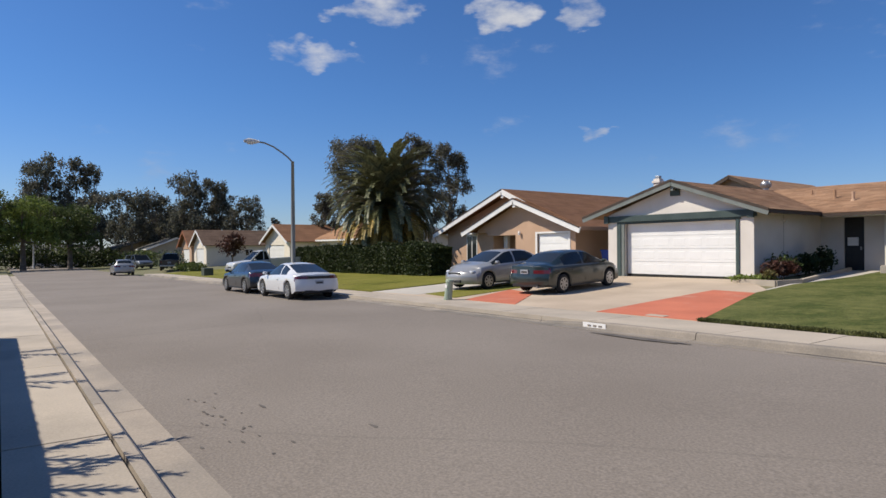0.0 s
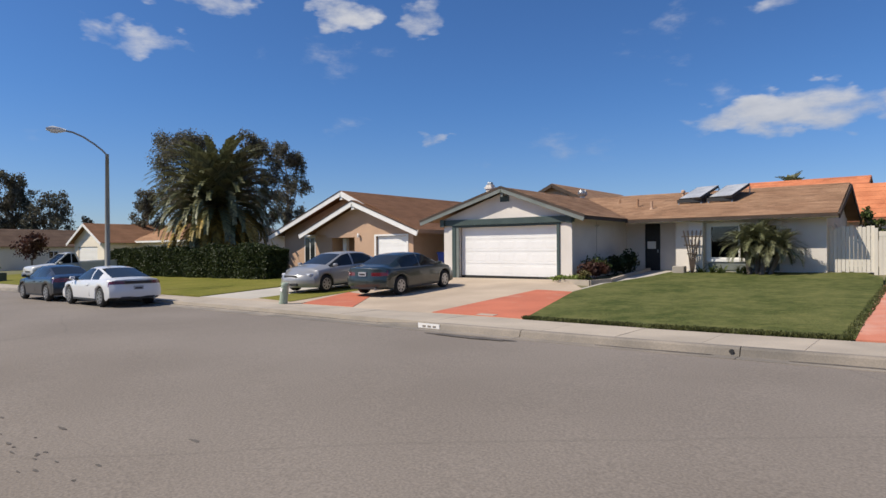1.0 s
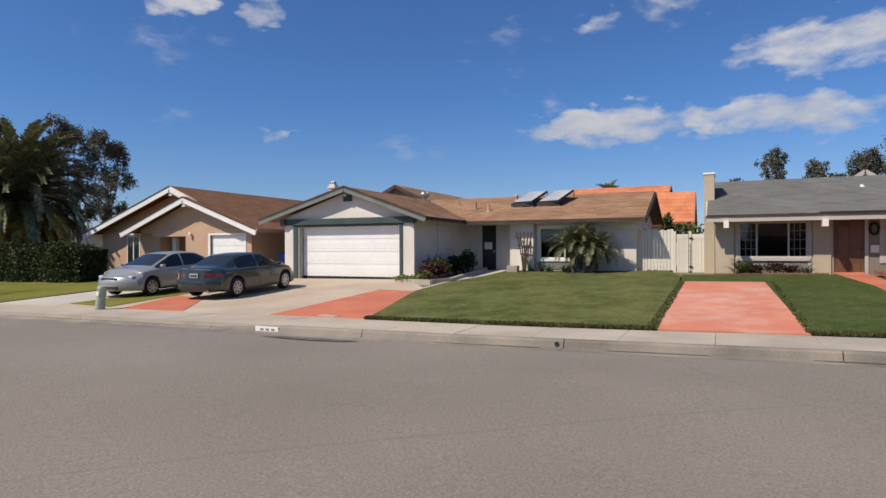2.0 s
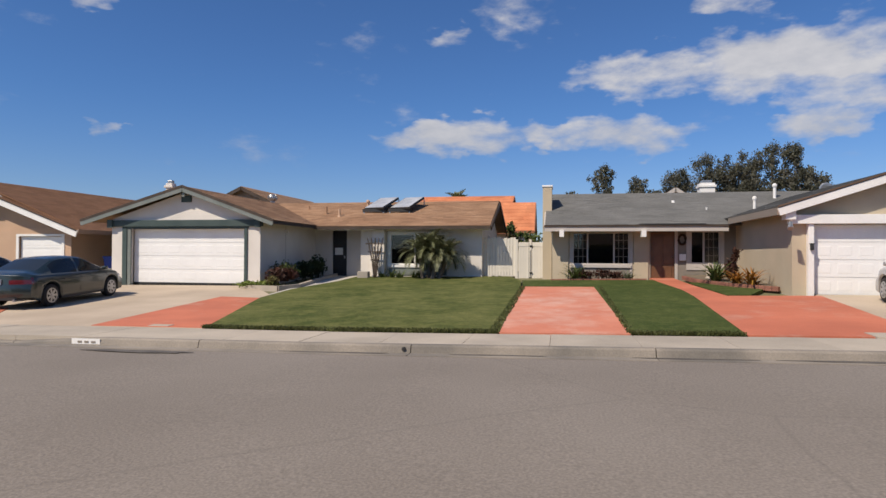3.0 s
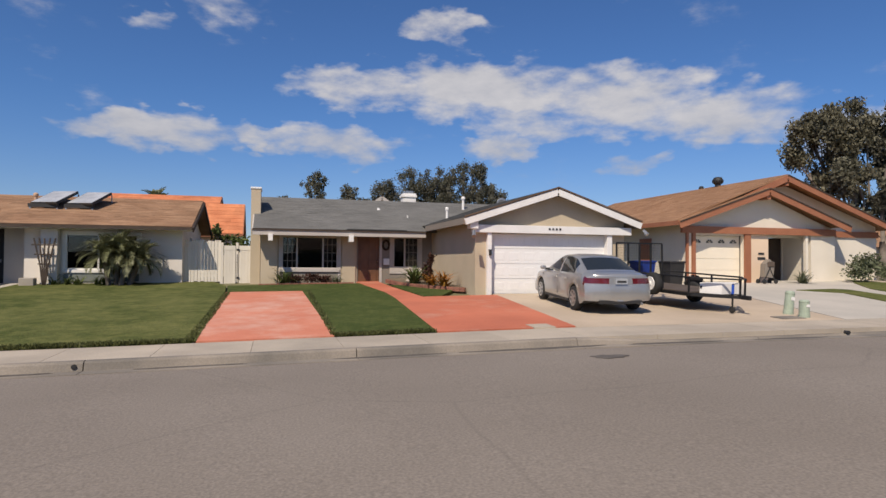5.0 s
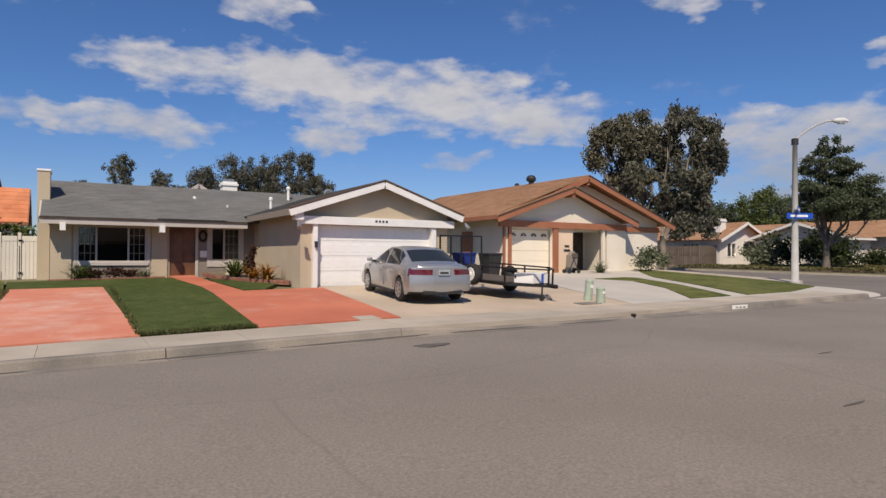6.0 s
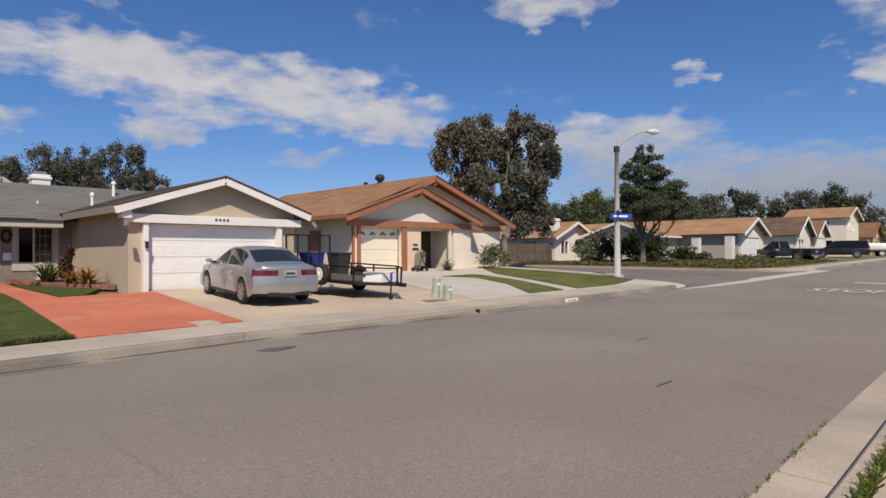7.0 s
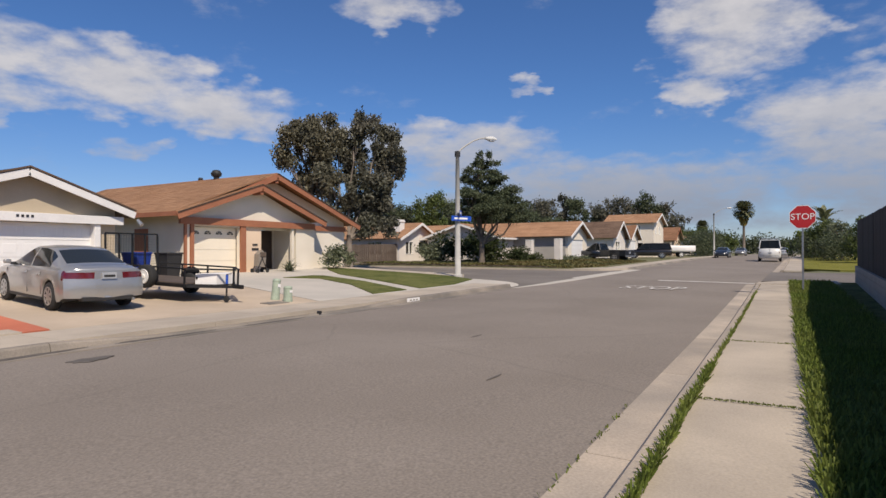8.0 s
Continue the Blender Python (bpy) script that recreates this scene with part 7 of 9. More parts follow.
# tall pair of gums by the corner house
def corner_gums():
    x, y = polar(49.7, 42)
    rng = random.Random(17)

    def finer(rows):
        """Each clump broken into smaller hanging ones."""
        out = []
        for a, b, c, p, q, r in rows:
            for _ in range(8):
                out.append((a + rng.uniform(-0.85, 0.85) * p, b + rng.uniform(-0.85, 0.85) * q, (c + rng.uniform(-0.85, 0.85) * r) * 1.1, p * rng.uniform(0.3, 0.55), q * rng.uniform(0.3, 0.55), r * rng.uniform(0.35, 0.6)))
        return out

    slim = lambda rows: [(a * 0.84, b, c, p * 0.84, q, r) for a, b, c, p, q, r in rows]
    b1 = [(-2.6, 0.5, 6.6, 1.5, 1.5, 1.6), (-1.2, 0, 8.2, 1.5, 1.4, 1.3), (-2.2, -0.4, 4.7, 1.2, 1.2, 1.1), (-0.6, 0.4, 5.6, 1.4, 1.4, 1.6), (-0.8, 0, 3.4, 1.3, 1.2, 1.0), (-1.8, 0.6, 7.6, 1.3, 1.3, 1.2), (-1.4, 0.2, 2.6, 1.5, 1.3, 0.9)]
    b2 = [(1.2, -0.8, 8.4, 1.3, 1.3, 1.4), (2.0, -1.8, 7.0, 1.4, 1.3, 1.6), (0.6, -0.5, 6.6, 1.4, 1.3, 1.6), (1.4, -1.2, 4.9, 1.5, 1.5, 1.5), (2.2, -2.2, 5.8, 0.9, 0.9, 1.0), (0.9, -0.8, 3.2, 1.5, 1.4, 1.2), (0.2, 0, 7.6, 1.0, 1.0, 1.2), (1.6, -1.2, 2.5, 1.6, 1.4, 0.9), (0.2, -0.3, 4.4, 1.2, 1.1, 1.3)]
    tree("gum_tree", x, y, 0.2, 2.4, finer(slim(b1)), 26000, 0.085, leaf_euc_olive, bark_pale, "olive-brown eucalyptus with pale trunks behind the corner house", 71, 0.5)
    tree("gum_tree", x + 0.9, y - 0.6, 0.24, 2.2, finer(slim(b2)), 33000, 0.085, leaf_euc, bark_pale, "tall dark eucalyptus behind the corner house", 72, 0.5)


corner_gums()


def pine():
    x, y = polar(63.4, 47)
    z = ground_z(x, y)
    bl = []
    rng = random.Random(9)
    for zc, w, shift in ((8.35, 0.9, 0.1), (7.8, 1.5, 0.1), (7.1, 1.9, 0.1), (6.4, 2.2, 0.2), (5.7, 2.5, 0.3), (5.0, 2.9, 0.4), (4.4, 3.3, 0.8), (3.8, 2.9, 1.1)):
        n = max(5, int(w * 4.2))
        for k in range(n):
            a = 2 * math.pi * (k + rng.random()) / n
            q = w * rng.uniform(0.35, 0.8)
            bl.append((q * math.cos(a) + shift * 0.44, q * math.sin(a) - shift * 0.9, zc + rng.uniform(-0.3, 0.3), w * rng.uniform(0.2, 0.34), w * rng.uniform(0.2, 0.34), rng.uniform(0.22, 0.42)))
    tree("pine_tree", x, y, 0.22, 2.0, bl, 46000, 0.06, leaf_pine, bark, "spreading dark pine on the far corner", 73, 0.0)


pine()
for az, dist, el, sp, lf, sd in ((56.2, 75, 4.4, 3.0, leaf_green, 81), (58.8, 72, 6.0, 2.2, leaf_green, 82), (54.0, 80, 3.9, 2.2, leaf_green, 83), (61.0, 85, 5.0, 2.5, leaf_green, 84), (67.0, 90, 4.4, 2.4, leaf_green, 85), (63.8, 95, 4.2, 2.8, leaf_hedge, 86), (69.8, 110, 3.4, 2.6, leaf_hedge, 87), (57.4, 90, 4.0, 2.8, leaf_hedge, 88)):
    gum_tree(az, dist, el, sp, "leafy green garden tree behind the fences", sd, leaf_pine if sd % 2 else lf, 5000, 0.6, 0.32, 8, bark)
for az, el, sp, sd in ((69.0, 4.4, 1.8, 91), (71.0, 5.0, 0.8, 92), (72.4, 4.3, 1.6, 93), (74.6, 4.6, 1.5, 94), (76.4, 4.4, 1.3, 95), (78.2, 4.9, 1.4, 96), (79.6, 3.9, 1.1, 97), (80.6, 2.9, 0.9, 98), (66.5, 4.2, 1.6, 99)):
    gum_tree(az, 165, el + 0.6, sp * 1.4, "dark eucalyptus in a far row", sd, leaf_pine if sd % 3 == 0 else leaf_euc, 3200, 0.3, 0.55, 7, bark)
fan_palm(*polar(85.9, 150), 9.5, 2.2, "tall fan palm with a dry skirt")
fan_palm(*polar(82.7, 210), 8.6, 1.7, "thin fan palm in the distance", False)
fan_palm(*polar(91.6, 95), 4.6, 2.6, "bushy palm among garden trees", True, 0.09)
fan_palm(*polar(-9.6, 62), 6.1, 1.7, "palm tops showing over the tiled roof", False, 0.06)
for az, dist, el, sp, lf, sd in ((91.6, 80, 2.6, 1.6, leaf_green, 111), (92.8, 74, 2.4, 1.4, leaf_grey, 112), (90.2, 100, 1.8, 1.2, leaf_bright, 113), (82.6, 130, 2.4, 1.3, leaf_green, 114), (84.4, 170, 1.6, 1.6, leaf_green, 115), (81.4, 150, 2.0, 1.2, leaf_green, 116), (87.8, 220, 0.9, 1.4, leaf_green, 117), (94.5, 60, 2.8, 1.8, leaf_green, 118), (-4.6, 33.5, 3.3, 0.9, leaf_green, 119), (-3.0, 31.5, 2.3, 1.6, leaf_green, 120)):
    gum_tree(az, dist, el, sp, "rounded leafy garden tree", sd, lf, 2600, -1.0 if az > 85 else 0.2, 0.2 if dist < 50 else 0.35, 6, bark, 2)

for az, dist, el, sp, sd in ((52.6, 78, 4.3, 2.4, 131), (60.0, 82, 4.8, 2.6, 132), (55.2, 84, 4.6, 2.4, 133), (65.2, 88, 4.6, 2.2, 134)):
    gum_tree(az, dist, el, sp, "dark leafy garden tree behind the fences", sd, leaf_pine, 5000, 0.3, 0.32, 8, bark)
SCRUB = "dense dark green scrub beyond the crossing"
bush("shrubbery", 68.0, -3.4, [(-1, 0.6, 1.2, 2.4, 1.6, 1.3), (2, -1.2, 1.6, 2.6, 1.8, 1.7), (0, -3.4, 1.9, 2.6, 2.0, 1.9), (-3, -5.4, 1.8, 2.8, 2.0, 1.9), (3, 1.2, 1.4, 2.0, 1.4, 1.4)], 22000, 0.055, leaf_pine, SCRUB, 241)
bush("shrubbery", 84.0, -1.8, [(-1, 0, 1.5, 3, 1.6, 1.6), (4, 0.6, 1.7, 3, 1.6, 1.8), (9, 0.4, 1.6, 3, 1.8, 1.7)], 16000, 0.06, leaf_pine, SCRUB, 242)
bush("shrubbery", 112.0, 13.8, [(-6, 1, 1.9, 4, 2.4, 2.0), (1, 0, 2.2, 4, 2.4, 2.4), (8, 0.5, 1.8, 4, 2.4, 2.0), (16, 1, 2.2, 5, 2.4, 2.3)], 22000, 0.08, leaf_pine, "dark green scrub along the far pavement", 243)
bush("shrubbery", 190.0, 6.0, [(0, -9, 2.6, 5, 5, 2.8), (3, -2, 2.2, 5, 5, 2.4), (0, 5, 2.6, 5, 5, 2.9), (-4, 12, 2.8, 5, 5, 3.0), (2, -17, 2.6, 5, 6, 2.8)], 9000, 0.25, leaf_pine, "hazy dark trees at the street's far end", 244)
bush("shrubbery", -116.0, 3.0, [(0, -6, 1.6, 4, 4, 1.9), (-2, 0, 2.0, 4, 4, 2.2), (0, 6, 1.8, 4, 4, 2.0), (2, 11, 1.6, 4, 3, 1.8), (-3, -13, 1.8, 4, 5, 2.0)], 9000, 0.2, leaf_hedge, "dense dark shrubbery closing the street's end", 240)
# garden shrubs
bush("shrub", -10.35, 21.6, [(0, 0, 0.42, 0.38, 0.36, 0.28), (0.2, 0.5, 0.45, 0.34, 0.36, 0.28)], 1200, 0.05, leaf_red, "dark red leafy shrub in the planter", 201)
bush("shrub", -10.5, 22.6, [(0, 0, 0.5, 0.45, 0.5, 0.35)], 900, 0.05, leaf_green, "green and red shrub by the white wall", 202)
bush("shrub", -10.2, 20.9, [(0, 0, 0.26, 0.22, 0.22, 0.18)], 400, 0.04, leaf_ice, "small yellow-leaved shrub in the planter", 203)
bush("shrub", -10.45, 24.4, [(0, 0, 0.45, 0.4, 0.4, 0.4)], 800, 0.05, leaf_hedge, "dark green shrub near the entry", 204)
bush("shrub", -10.3, 25.4, [(0, 0, 0.5, 0.35, 0.4, 0.45)], 800, 0.05, leaf_hedge, "dark green shrub beside the door", 205)
bush("ground_cover", -11.0, 20.85, [(0, 0, 0.16, 0.6, 0.3, 0.1), (0.6, 0.1, 0.16, 0.4, 0.3, 0.1)], 900, 0.04, leaf_bright, "low leafy ground cover in the planter", 206)
for i, (x, y) in enumerate(((-7.0, 25.8), (-6.6, 25.7), (-6.0, 25.75), (-5.7, 25.6), (-7.5, 25.9))):
    strap_plant("strap_plant", x, y, 26, 0.5, leaf_green, "green strap-leaved plant under the window", 210 + i)
strap_plant("strap_plant", 0.75, 24.6, 90, 0.85, leaf_green, "green strap-leaved plant under the window", 220, width=0.025)
strap_plant("strap_plant", 2.75, 24.65, 40, 0.55, leaf_grey, "pale strap-leaved plant under the window", 221, width=0.025)
bush("flower_bed", 1.7, 24.75, [(-0.6, 0, 0.2, 0.4, 0.2, 0.16), (0.1, 0, 0.22, 0.4, 0.2, 0.18), (0.6, 0, 0.18, 0.3, 0.2, 0.15)], 900, 0.04, leaf_red, "dark red bedding plants under the window", 222)
strap_plant("bromeliad", 6.15, 21.0, 60, 0.75, leaf_orange, "orange bromeliad in the corner planter", 223, 0.12, 0.04)
strap_plant("bromeliad", 5.85, 21.6, 46, 0.65, leaf_orange, "orange-green bromeliad beside the wall", 224, 0.12, 0.04)
strap_plant("strap_plant", 5.4, 22.4, 80, 0.9, leaf_green, "large green strap-leaved clump in the planter", 225, 0.12, 0.04)
bush("shrub", 5.95, 22.6, [(0, 0, 0.5, 0.22, 0.22, 0.3), (0.1, -0.1, 0.95, 0.12, 0.12, 0.2), (0.15, 0, 1.15, 0.16, 0.1, 0.07)], 420, 0.06, leaf_red, "dark-leaved shrub by the porch", 226)
bush("shrub", 26.0, 21.6, [(0, 0, 0.75, 0.75, 0.6, 0.5), (-0.5, 0, 0.5, 0.5, 0.5, 0.4), (0.5, 0.1, 1.05, 0.35, 0.35, 0.4)], 1100, 0.06, leaf_grey, "open grey-green shrub against the cream wall", 227)
bush("shrub", 27.9, 22.2, [(0, 0, 0.5, 0.35, 0.35, 0.4)], 350, 0.06, leaf_grey, "small grey-green shrub at the wall's end", 228)
strap_plant("strap_plant", 22.6, 21.7, 90, 0.75, leaf_grey, "tufted grassy plant by the porch", 229, 0, 0.025)
bush("shrub", -72.0, 15.2, [(0, 0, 1.0, 1.6, 1.4, 0.9)], 1200, 0.12, leaf_grey, "rounded grey shrub on a front lawn", 230)
bush("hedge_low", -62.0, 15.0, [(-2, 0, 0.4, 2.2, 0.8, 0.4), (1.5, 0, 0.4, 2.0, 0.8, 0.4)], 1800, 0.1, leaf_green, "low green hedge on a front lawn", 231, category="hedge")
bush("shrub", -96.0, 16.5, [(-3, 0, 1.0, 2.6, 2.2, 1.1), (1, 0, 0.9, 2.6, 2.2, 1.0), (4, 1, 0.8, 2, 2, 0.9)], 6000, 0.14, leaf_green, "broad green shrubbery before a far house", 232)
tree("plum_tree", -62.0, 18.9, 0.09, 1.3, [(0, 0, 2.2, 1.3, 1.3, 0.9), (0.5, 0.2, 2.9, 0.8, 0.8, 0.6)], 1800, 0.1, leaf_red, bark, "small dark red plum tree on a lawn", 233)
bush("shrub", 47.5, 24.6, [(-1.5, 1.5, 1.3, 1.6, 1.6, 1.3), (0.5, 0, 1.6, 1.9, 1.6, 1.5), (2.2, -0.8, 1.2, 1.4, 1.4, 1.2)], 4200, 0.1, leaf_hedge, "dense dark shrubs under the pine", 234)
bush("shrub", 44.6, 27.0, [(0, 0, 0.9, 1.3, 1.3, 0.8)], 1300, 0.1, leaf_grey, "pale grey-green rounded shrub", 235)
bush("shrub", 50.4, 21.6, [(0, 0, 0.7, 1.2, 1.2, 0.7), (1.8, -0.6, 0.5, 0.8, 0.9, 0.5)], 2200, 0.08, leaf_hedge, "dark shrubs at the house corner", 236)
bush("shrub", 56.0, 17.6, [(-2, 0.5, 0.3, 1.3, 0.9, 0.3), (0, 0, 0.28, 1.0, 0.8, 0.28)], 1500, 0.07, leaf_grey, "low mixed shrubs along the garden wall", 237)
# low succulents on the corner bank
def bank_cover():
    rng = np.random.default_rng(12)
    n = 60000
    x = rng.uniform(40.7, 60, n)
    y = 12.6 + rng.random(n) ** 1.2 * (3.5 + np.clip(60 - x, 0, 20) * 0.75) + np.clip(43.2 - x, 0, 3) * 0.5
    lump = 0.5 + 0.5 * np.sin(x * 1.3 + y) * np.sin(y * 1.7 - x * 0.4)
    z = np.array([ground_z(a, b) for a, b in zip(x, y)]) + 0.04 + lump * 0.12 * rng.random(n) + np.clip(y - 13.0, 0, 3) * 0.05
    u = rng.normal(size=(n, 3))
    u /= np.linalg.norm(u, axis=1)[:, None]
    v = np.cross(u, rng.normal(size=(n, 3)))
    v /= np.linalg.norm(v, axis=1)[:, None]
    s = rng.uniform(0.035, 0.08, n)[:, None]
    tagged(new("ice_plant_cover", quads("ice_plant_cover", np.stack([x, y, z], 1), u * s, v * s * 0.6, leaf_ice)), "reddish-green ice plant covering the corner bank", "ground cover", kind="stuff")
    bm = sheet([(40.9, 14.5), (43.4, 13.4), (60, 13.4), (60, 17.5), (53, 24), (40.9, 40)], 0.12, 0.5, 2.0)
    solo("bank_soil", bm, soil, "earth bank under the succulents", "bank", kind="structure")


bank_cover()


def blades(name, pts, n, h, mat, label, seed, width=0.006):
    """Rough grass tufts along a strip given by (x0, x1, y function, spread)."""
    rng = np.random.default_rng(seed)
    C, U, V = [], [], []
    for x0, x1, y0, y1, hh, share in pts:
        k = int(n * share)
        x, y = rng.uniform(x0, x1, k), rng.uniform(y0, y1, k)
        keep = np.sin(x * 3.1) + np.sin(x * 7.7 + y * 9) + rng.normal(size=k) > -1.2
        x, y = x[keep], y[keep]
        z = np.array([ground_z(a, b) for a, b in zip(x, y)]) + 0.01
        y = y + 0.021 * np.maximum(x - 4.5, 0)
        d = rng.normal(size=(len(x), 3)) * 0.45
        d[:, 2] = 1
        d /= np.linalg.norm(d, axis=1)[:, None]
        ln = hh * rng.uniform(0.4, 1.2, len(x))[:, None]
        sd = np.cross(d, rng.normal(size=(len(x), 3)))
        sd /= np.linalg.norm(sd, axis=1)[:, None]
        C.append(np.stack([x, y, z], 1) + d * ln / 2)
        U.append(d * ln / 2)
        V.append(sd * width * rng.uniform(0.6, 1.3, len(x))[:, None])
    tagged(new(name, quads(name, np.concatenate(C), np.concatenate(U), np.concatenate(V), mat)), label, "grass", kind="stuff")


blades("verge_grass", [(2.0, 14, -1.45, -0.06, 0.16, 0.7), (14, 30, -1.5, -0.06, 0.16, 0.3), (2.0, 26, -0.42, -0.1, 0.12, 0.2)], 60000, 0.15, grass_blade, "long green grass beside the pavement", 301)
blades("kerb_weeds", [(3.0, 9.0, 0.91, 0.97, 0.09, 0.5), (9, 24, 0.92, 0.965, 0.06, 0.4), (2.6, 7, 1.53, 1.57, 0.04, 0.03), (7.1, 7.14, -0.1, 0.9, 0.02, 0.08), (11.55, 11.59, -0.1, 0.9, 0.02, 0.05)], 3600, 0.08, grass_blade, "weeds growing in the kerb joint", 302)

blades("lawn_edge", [(-7.4, -1.05, 12.02, 12.2, 0.07, 0.5), (1.5, 3.5, 12.02, 12.2, 0.07, 0.2), (-1.2, -1.02, 12.1, 21.5, 0.06, 0.15), (1.42, 1.56, 12.1, 21.3, 0.06, 0.15)], 16000, 0.07, lawn_tip, "ragged grass along the lawns' edges", 303, 0.008)

# spiky plant behind the near fence, known by its shadow on the pavement
def shadow_plant(x, y, z, seed):
    rng = random.Random(seed)
    fr = [((0, 0, 0), i * 2.4, radians(75 - 60 * (i / 8)), rng.uniform(0.9, 1.4), rng.uniform(0.3, 0.7)) for i in range(8)]
    t = thing("garden_palm", (x, y, ground_z(x, y)), "palm leaning over the dark fence", "palm tree", "trees")
    part("trunk", tube(bmesh.new(), [(0, 0, -0.1), (0, 0, z)], 0.14, 8), bark, t, world=False)
    me = frond_mesh("crown", [((b[0], b[1], z), *r) for b, *r in fr], leaf_palm, seed, 9, 0.03, 0.14)
    leafy("crown", me, t)


for k, (x, z) in enumerate(((-6.6, 2.0), (-7.4, 2.15), (-11.2, 2.0), (-14.0, 2.1))):
    shadow_plant(x, -1.8, z, 40 + k)

# ---- street furniture ----
def street_lamp(x, y, h, arm, mat, label, rtop=0.07, rbase=0.12, collar=False, reach=2.0):
    """Tapered pole, curved arm and a cobra-head lantern. arm: unit direction of the bracket."""
    z = ground_z(x, y)
    t = thing("street_lamp", (x, y, z), label, "street lamp", "street lamps")
    part("pole", tube(bmesh.new(), [(0, 0, -0.1), (0, 0, h * 0.5), (0, 0, h)], [rbase, (rbase + rtop) / 2, rtop], 14), mat, t, world=False, smooth=True)
    a = Vector((arm[0], arm[1], 0)).normalized()
    pts = [a * (reach * f) + Vector((0, 0, h + 0.85 * math.sin(f * math.pi / 2))) for f in (0.0, 0.12, 0.3, 0.55, 0.8, 1.0)]
    pts[0] = Vector((0, 0, h - 0.05))
    part("arm", tube(bmesh.new(), pts, 0.038, 8), mat, t, world=False, smooth=True)
    e = pts[-1]
    bm = bmesh.new()
    tube(bm, [e - a * 0.08, e + a * 0.12, e + a * 0.4 + Vector((0, 0, 0.02)), e + a * 0.62], [0.05, 0.11, 0.13, 0.06], 10)
    head = part("lantern", bm, lantern_mat, t, "cobra-head lantern", world=False, smooth=True)
    part("lens", tube(bmesh.new(), [e + a * 0.2 + Vector((0, 0, -0.06)), e + a * 0.48 + Vector((0, 0, -0.06))], [0.09, 0.08], 10), lens_clear, head, world=False)
    part("base_cover", lathe(bmesh.new(), [(rbase * 1.5, -0.05), (rbase * 1.5, 0.06), (rbase * 1.05, 0.12)], (0, 0, 0), 14), mat, t, world=False)
    if collar:
        part("collar", lathe(bmesh.new(), [(rtop * 1.5, h - 0.22), (rtop * 1.5, h + 0.03), (rtop, h + 0.05)], (0, 0, 0), 12), trim_black, t, world=False)
    return t


street_lamp(-27.85, 11.3, 6.0, (-0.25, -0.97), lampA_mat, "grey-brown steel street lamp with a curved arm", 0.07, 0.12, False, 1.6)
lamp_b = street_lamp(26.54, 14.43, 6.05, (0.9, -0.45), pole_mat, "pale concrete street lamp carrying blue name signs", 0.09, 0.15, True, 1.75)
street_lamp(*polar(83.6, 105), 6.6, (0.3, -0.95), pole_mat, "distant pale street lamp", 0.08, 0.13, True)
street_lamp(-112.0, 4.3, 6.0, (0.2, -0.97), pole_mat, "distant street lamp at the road's end", 0.08, 0.13, True)


def name_sign(x, y, z, heading, w, label):
    """Street name blade; its lettering is a plain pale bar."""
    s = thing("street_sign", (x, y, z), label, "street sign", "street name signs")
    part("blade", boxes((-w / 2, w / 2, -0.006, 0.006, -0.12, 0.12), bev=0.004), sign_blue, s, world=False)
    for sd in (-1, 1):
        part("lettering_bar", boxes((-w * 0.36, w * 0.3, *sorted((sd * 0.007, sd * 0.010)), -0.045, 0.045)), white_paint, s, "pale bar in place of lettering", world=False)
    part("bracket", boxes((-0.1, 0.1, 0.0065, 0.17, -0.02, 0.02)), grey_metal, s, world=False)
    s.matrix_world = pose(x, y, z, 0, 0, heading)


name_sign(26.5, 14.20, 3.42, -24, 1.2, "blue street name blade on the lamp post")
name_sign(26.42, 14.2, 3.68, 20, 0.62, "short blue street name blade above the other")


def text_mesh(body, size, name, extrude=0.0, stretch=1.0):
    cu = bpy.data.curves.new(name, "FONT")
    cu.body, cu.size, cu.extrude, cu.align_x, cu.align_y = body, size, extrude, "CENTER", "CENTER"
    tmp = bpy.data.objects.new(name, cu)
    scene.collection.objects.link(tmp)
    dg = bpy.context.evaluated_depsgraph_get()
    me = bpy.data.meshes.new_from_object(tmp.evaluated_get(dg))
    bpy.data.objects.remove(tmp)
    me.transform(Matrix.Diagonal((1, stretch, 1, 1)))
    return me


def stop_sign():
    x, y = 24.0, -0.02
    z = ground_z(x, y)
    s = thing("stop_sign", (x, y, z), "red octagonal stop sign on a steel post", "stop sign")
    c, r = 1.69 + 24 * math.tan(radians(2.86)) - z, 0.41
    part("post", boxes((-0.03, 0.03, -0.03, 0.03, -0.2, c + 0.4), bev=0.006), grey_metal, s, world=False)
    octo = lambda q: [(q * math.cos(radians(22.5 + 45 * k)), c + q * math.sin(radians(22.5 + 45 * k))) for k in range(8)]
    part("border", prism(bmesh.new(), octo(r), "x", -0.038, -0.034), white_paint, s, world=False)
    face = part("face", prism(bmesh.new(), octo(r * 0.955), "x", -0.041, -0.0385), sign_red, s, world=False)
    me = text_mesh("STOP", 0.29, "lettering", 0.001, 1.0)
    me.materials.append(white_paint)
    t = new("lettering", me)
    t.parent = face
    t.matrix_local = Matrix(((0, 0, -1, -0.0445), (-1, 0, 0, 0), (0, 1, 0, c), (0, 0, 0, 1)))


stop_sign()


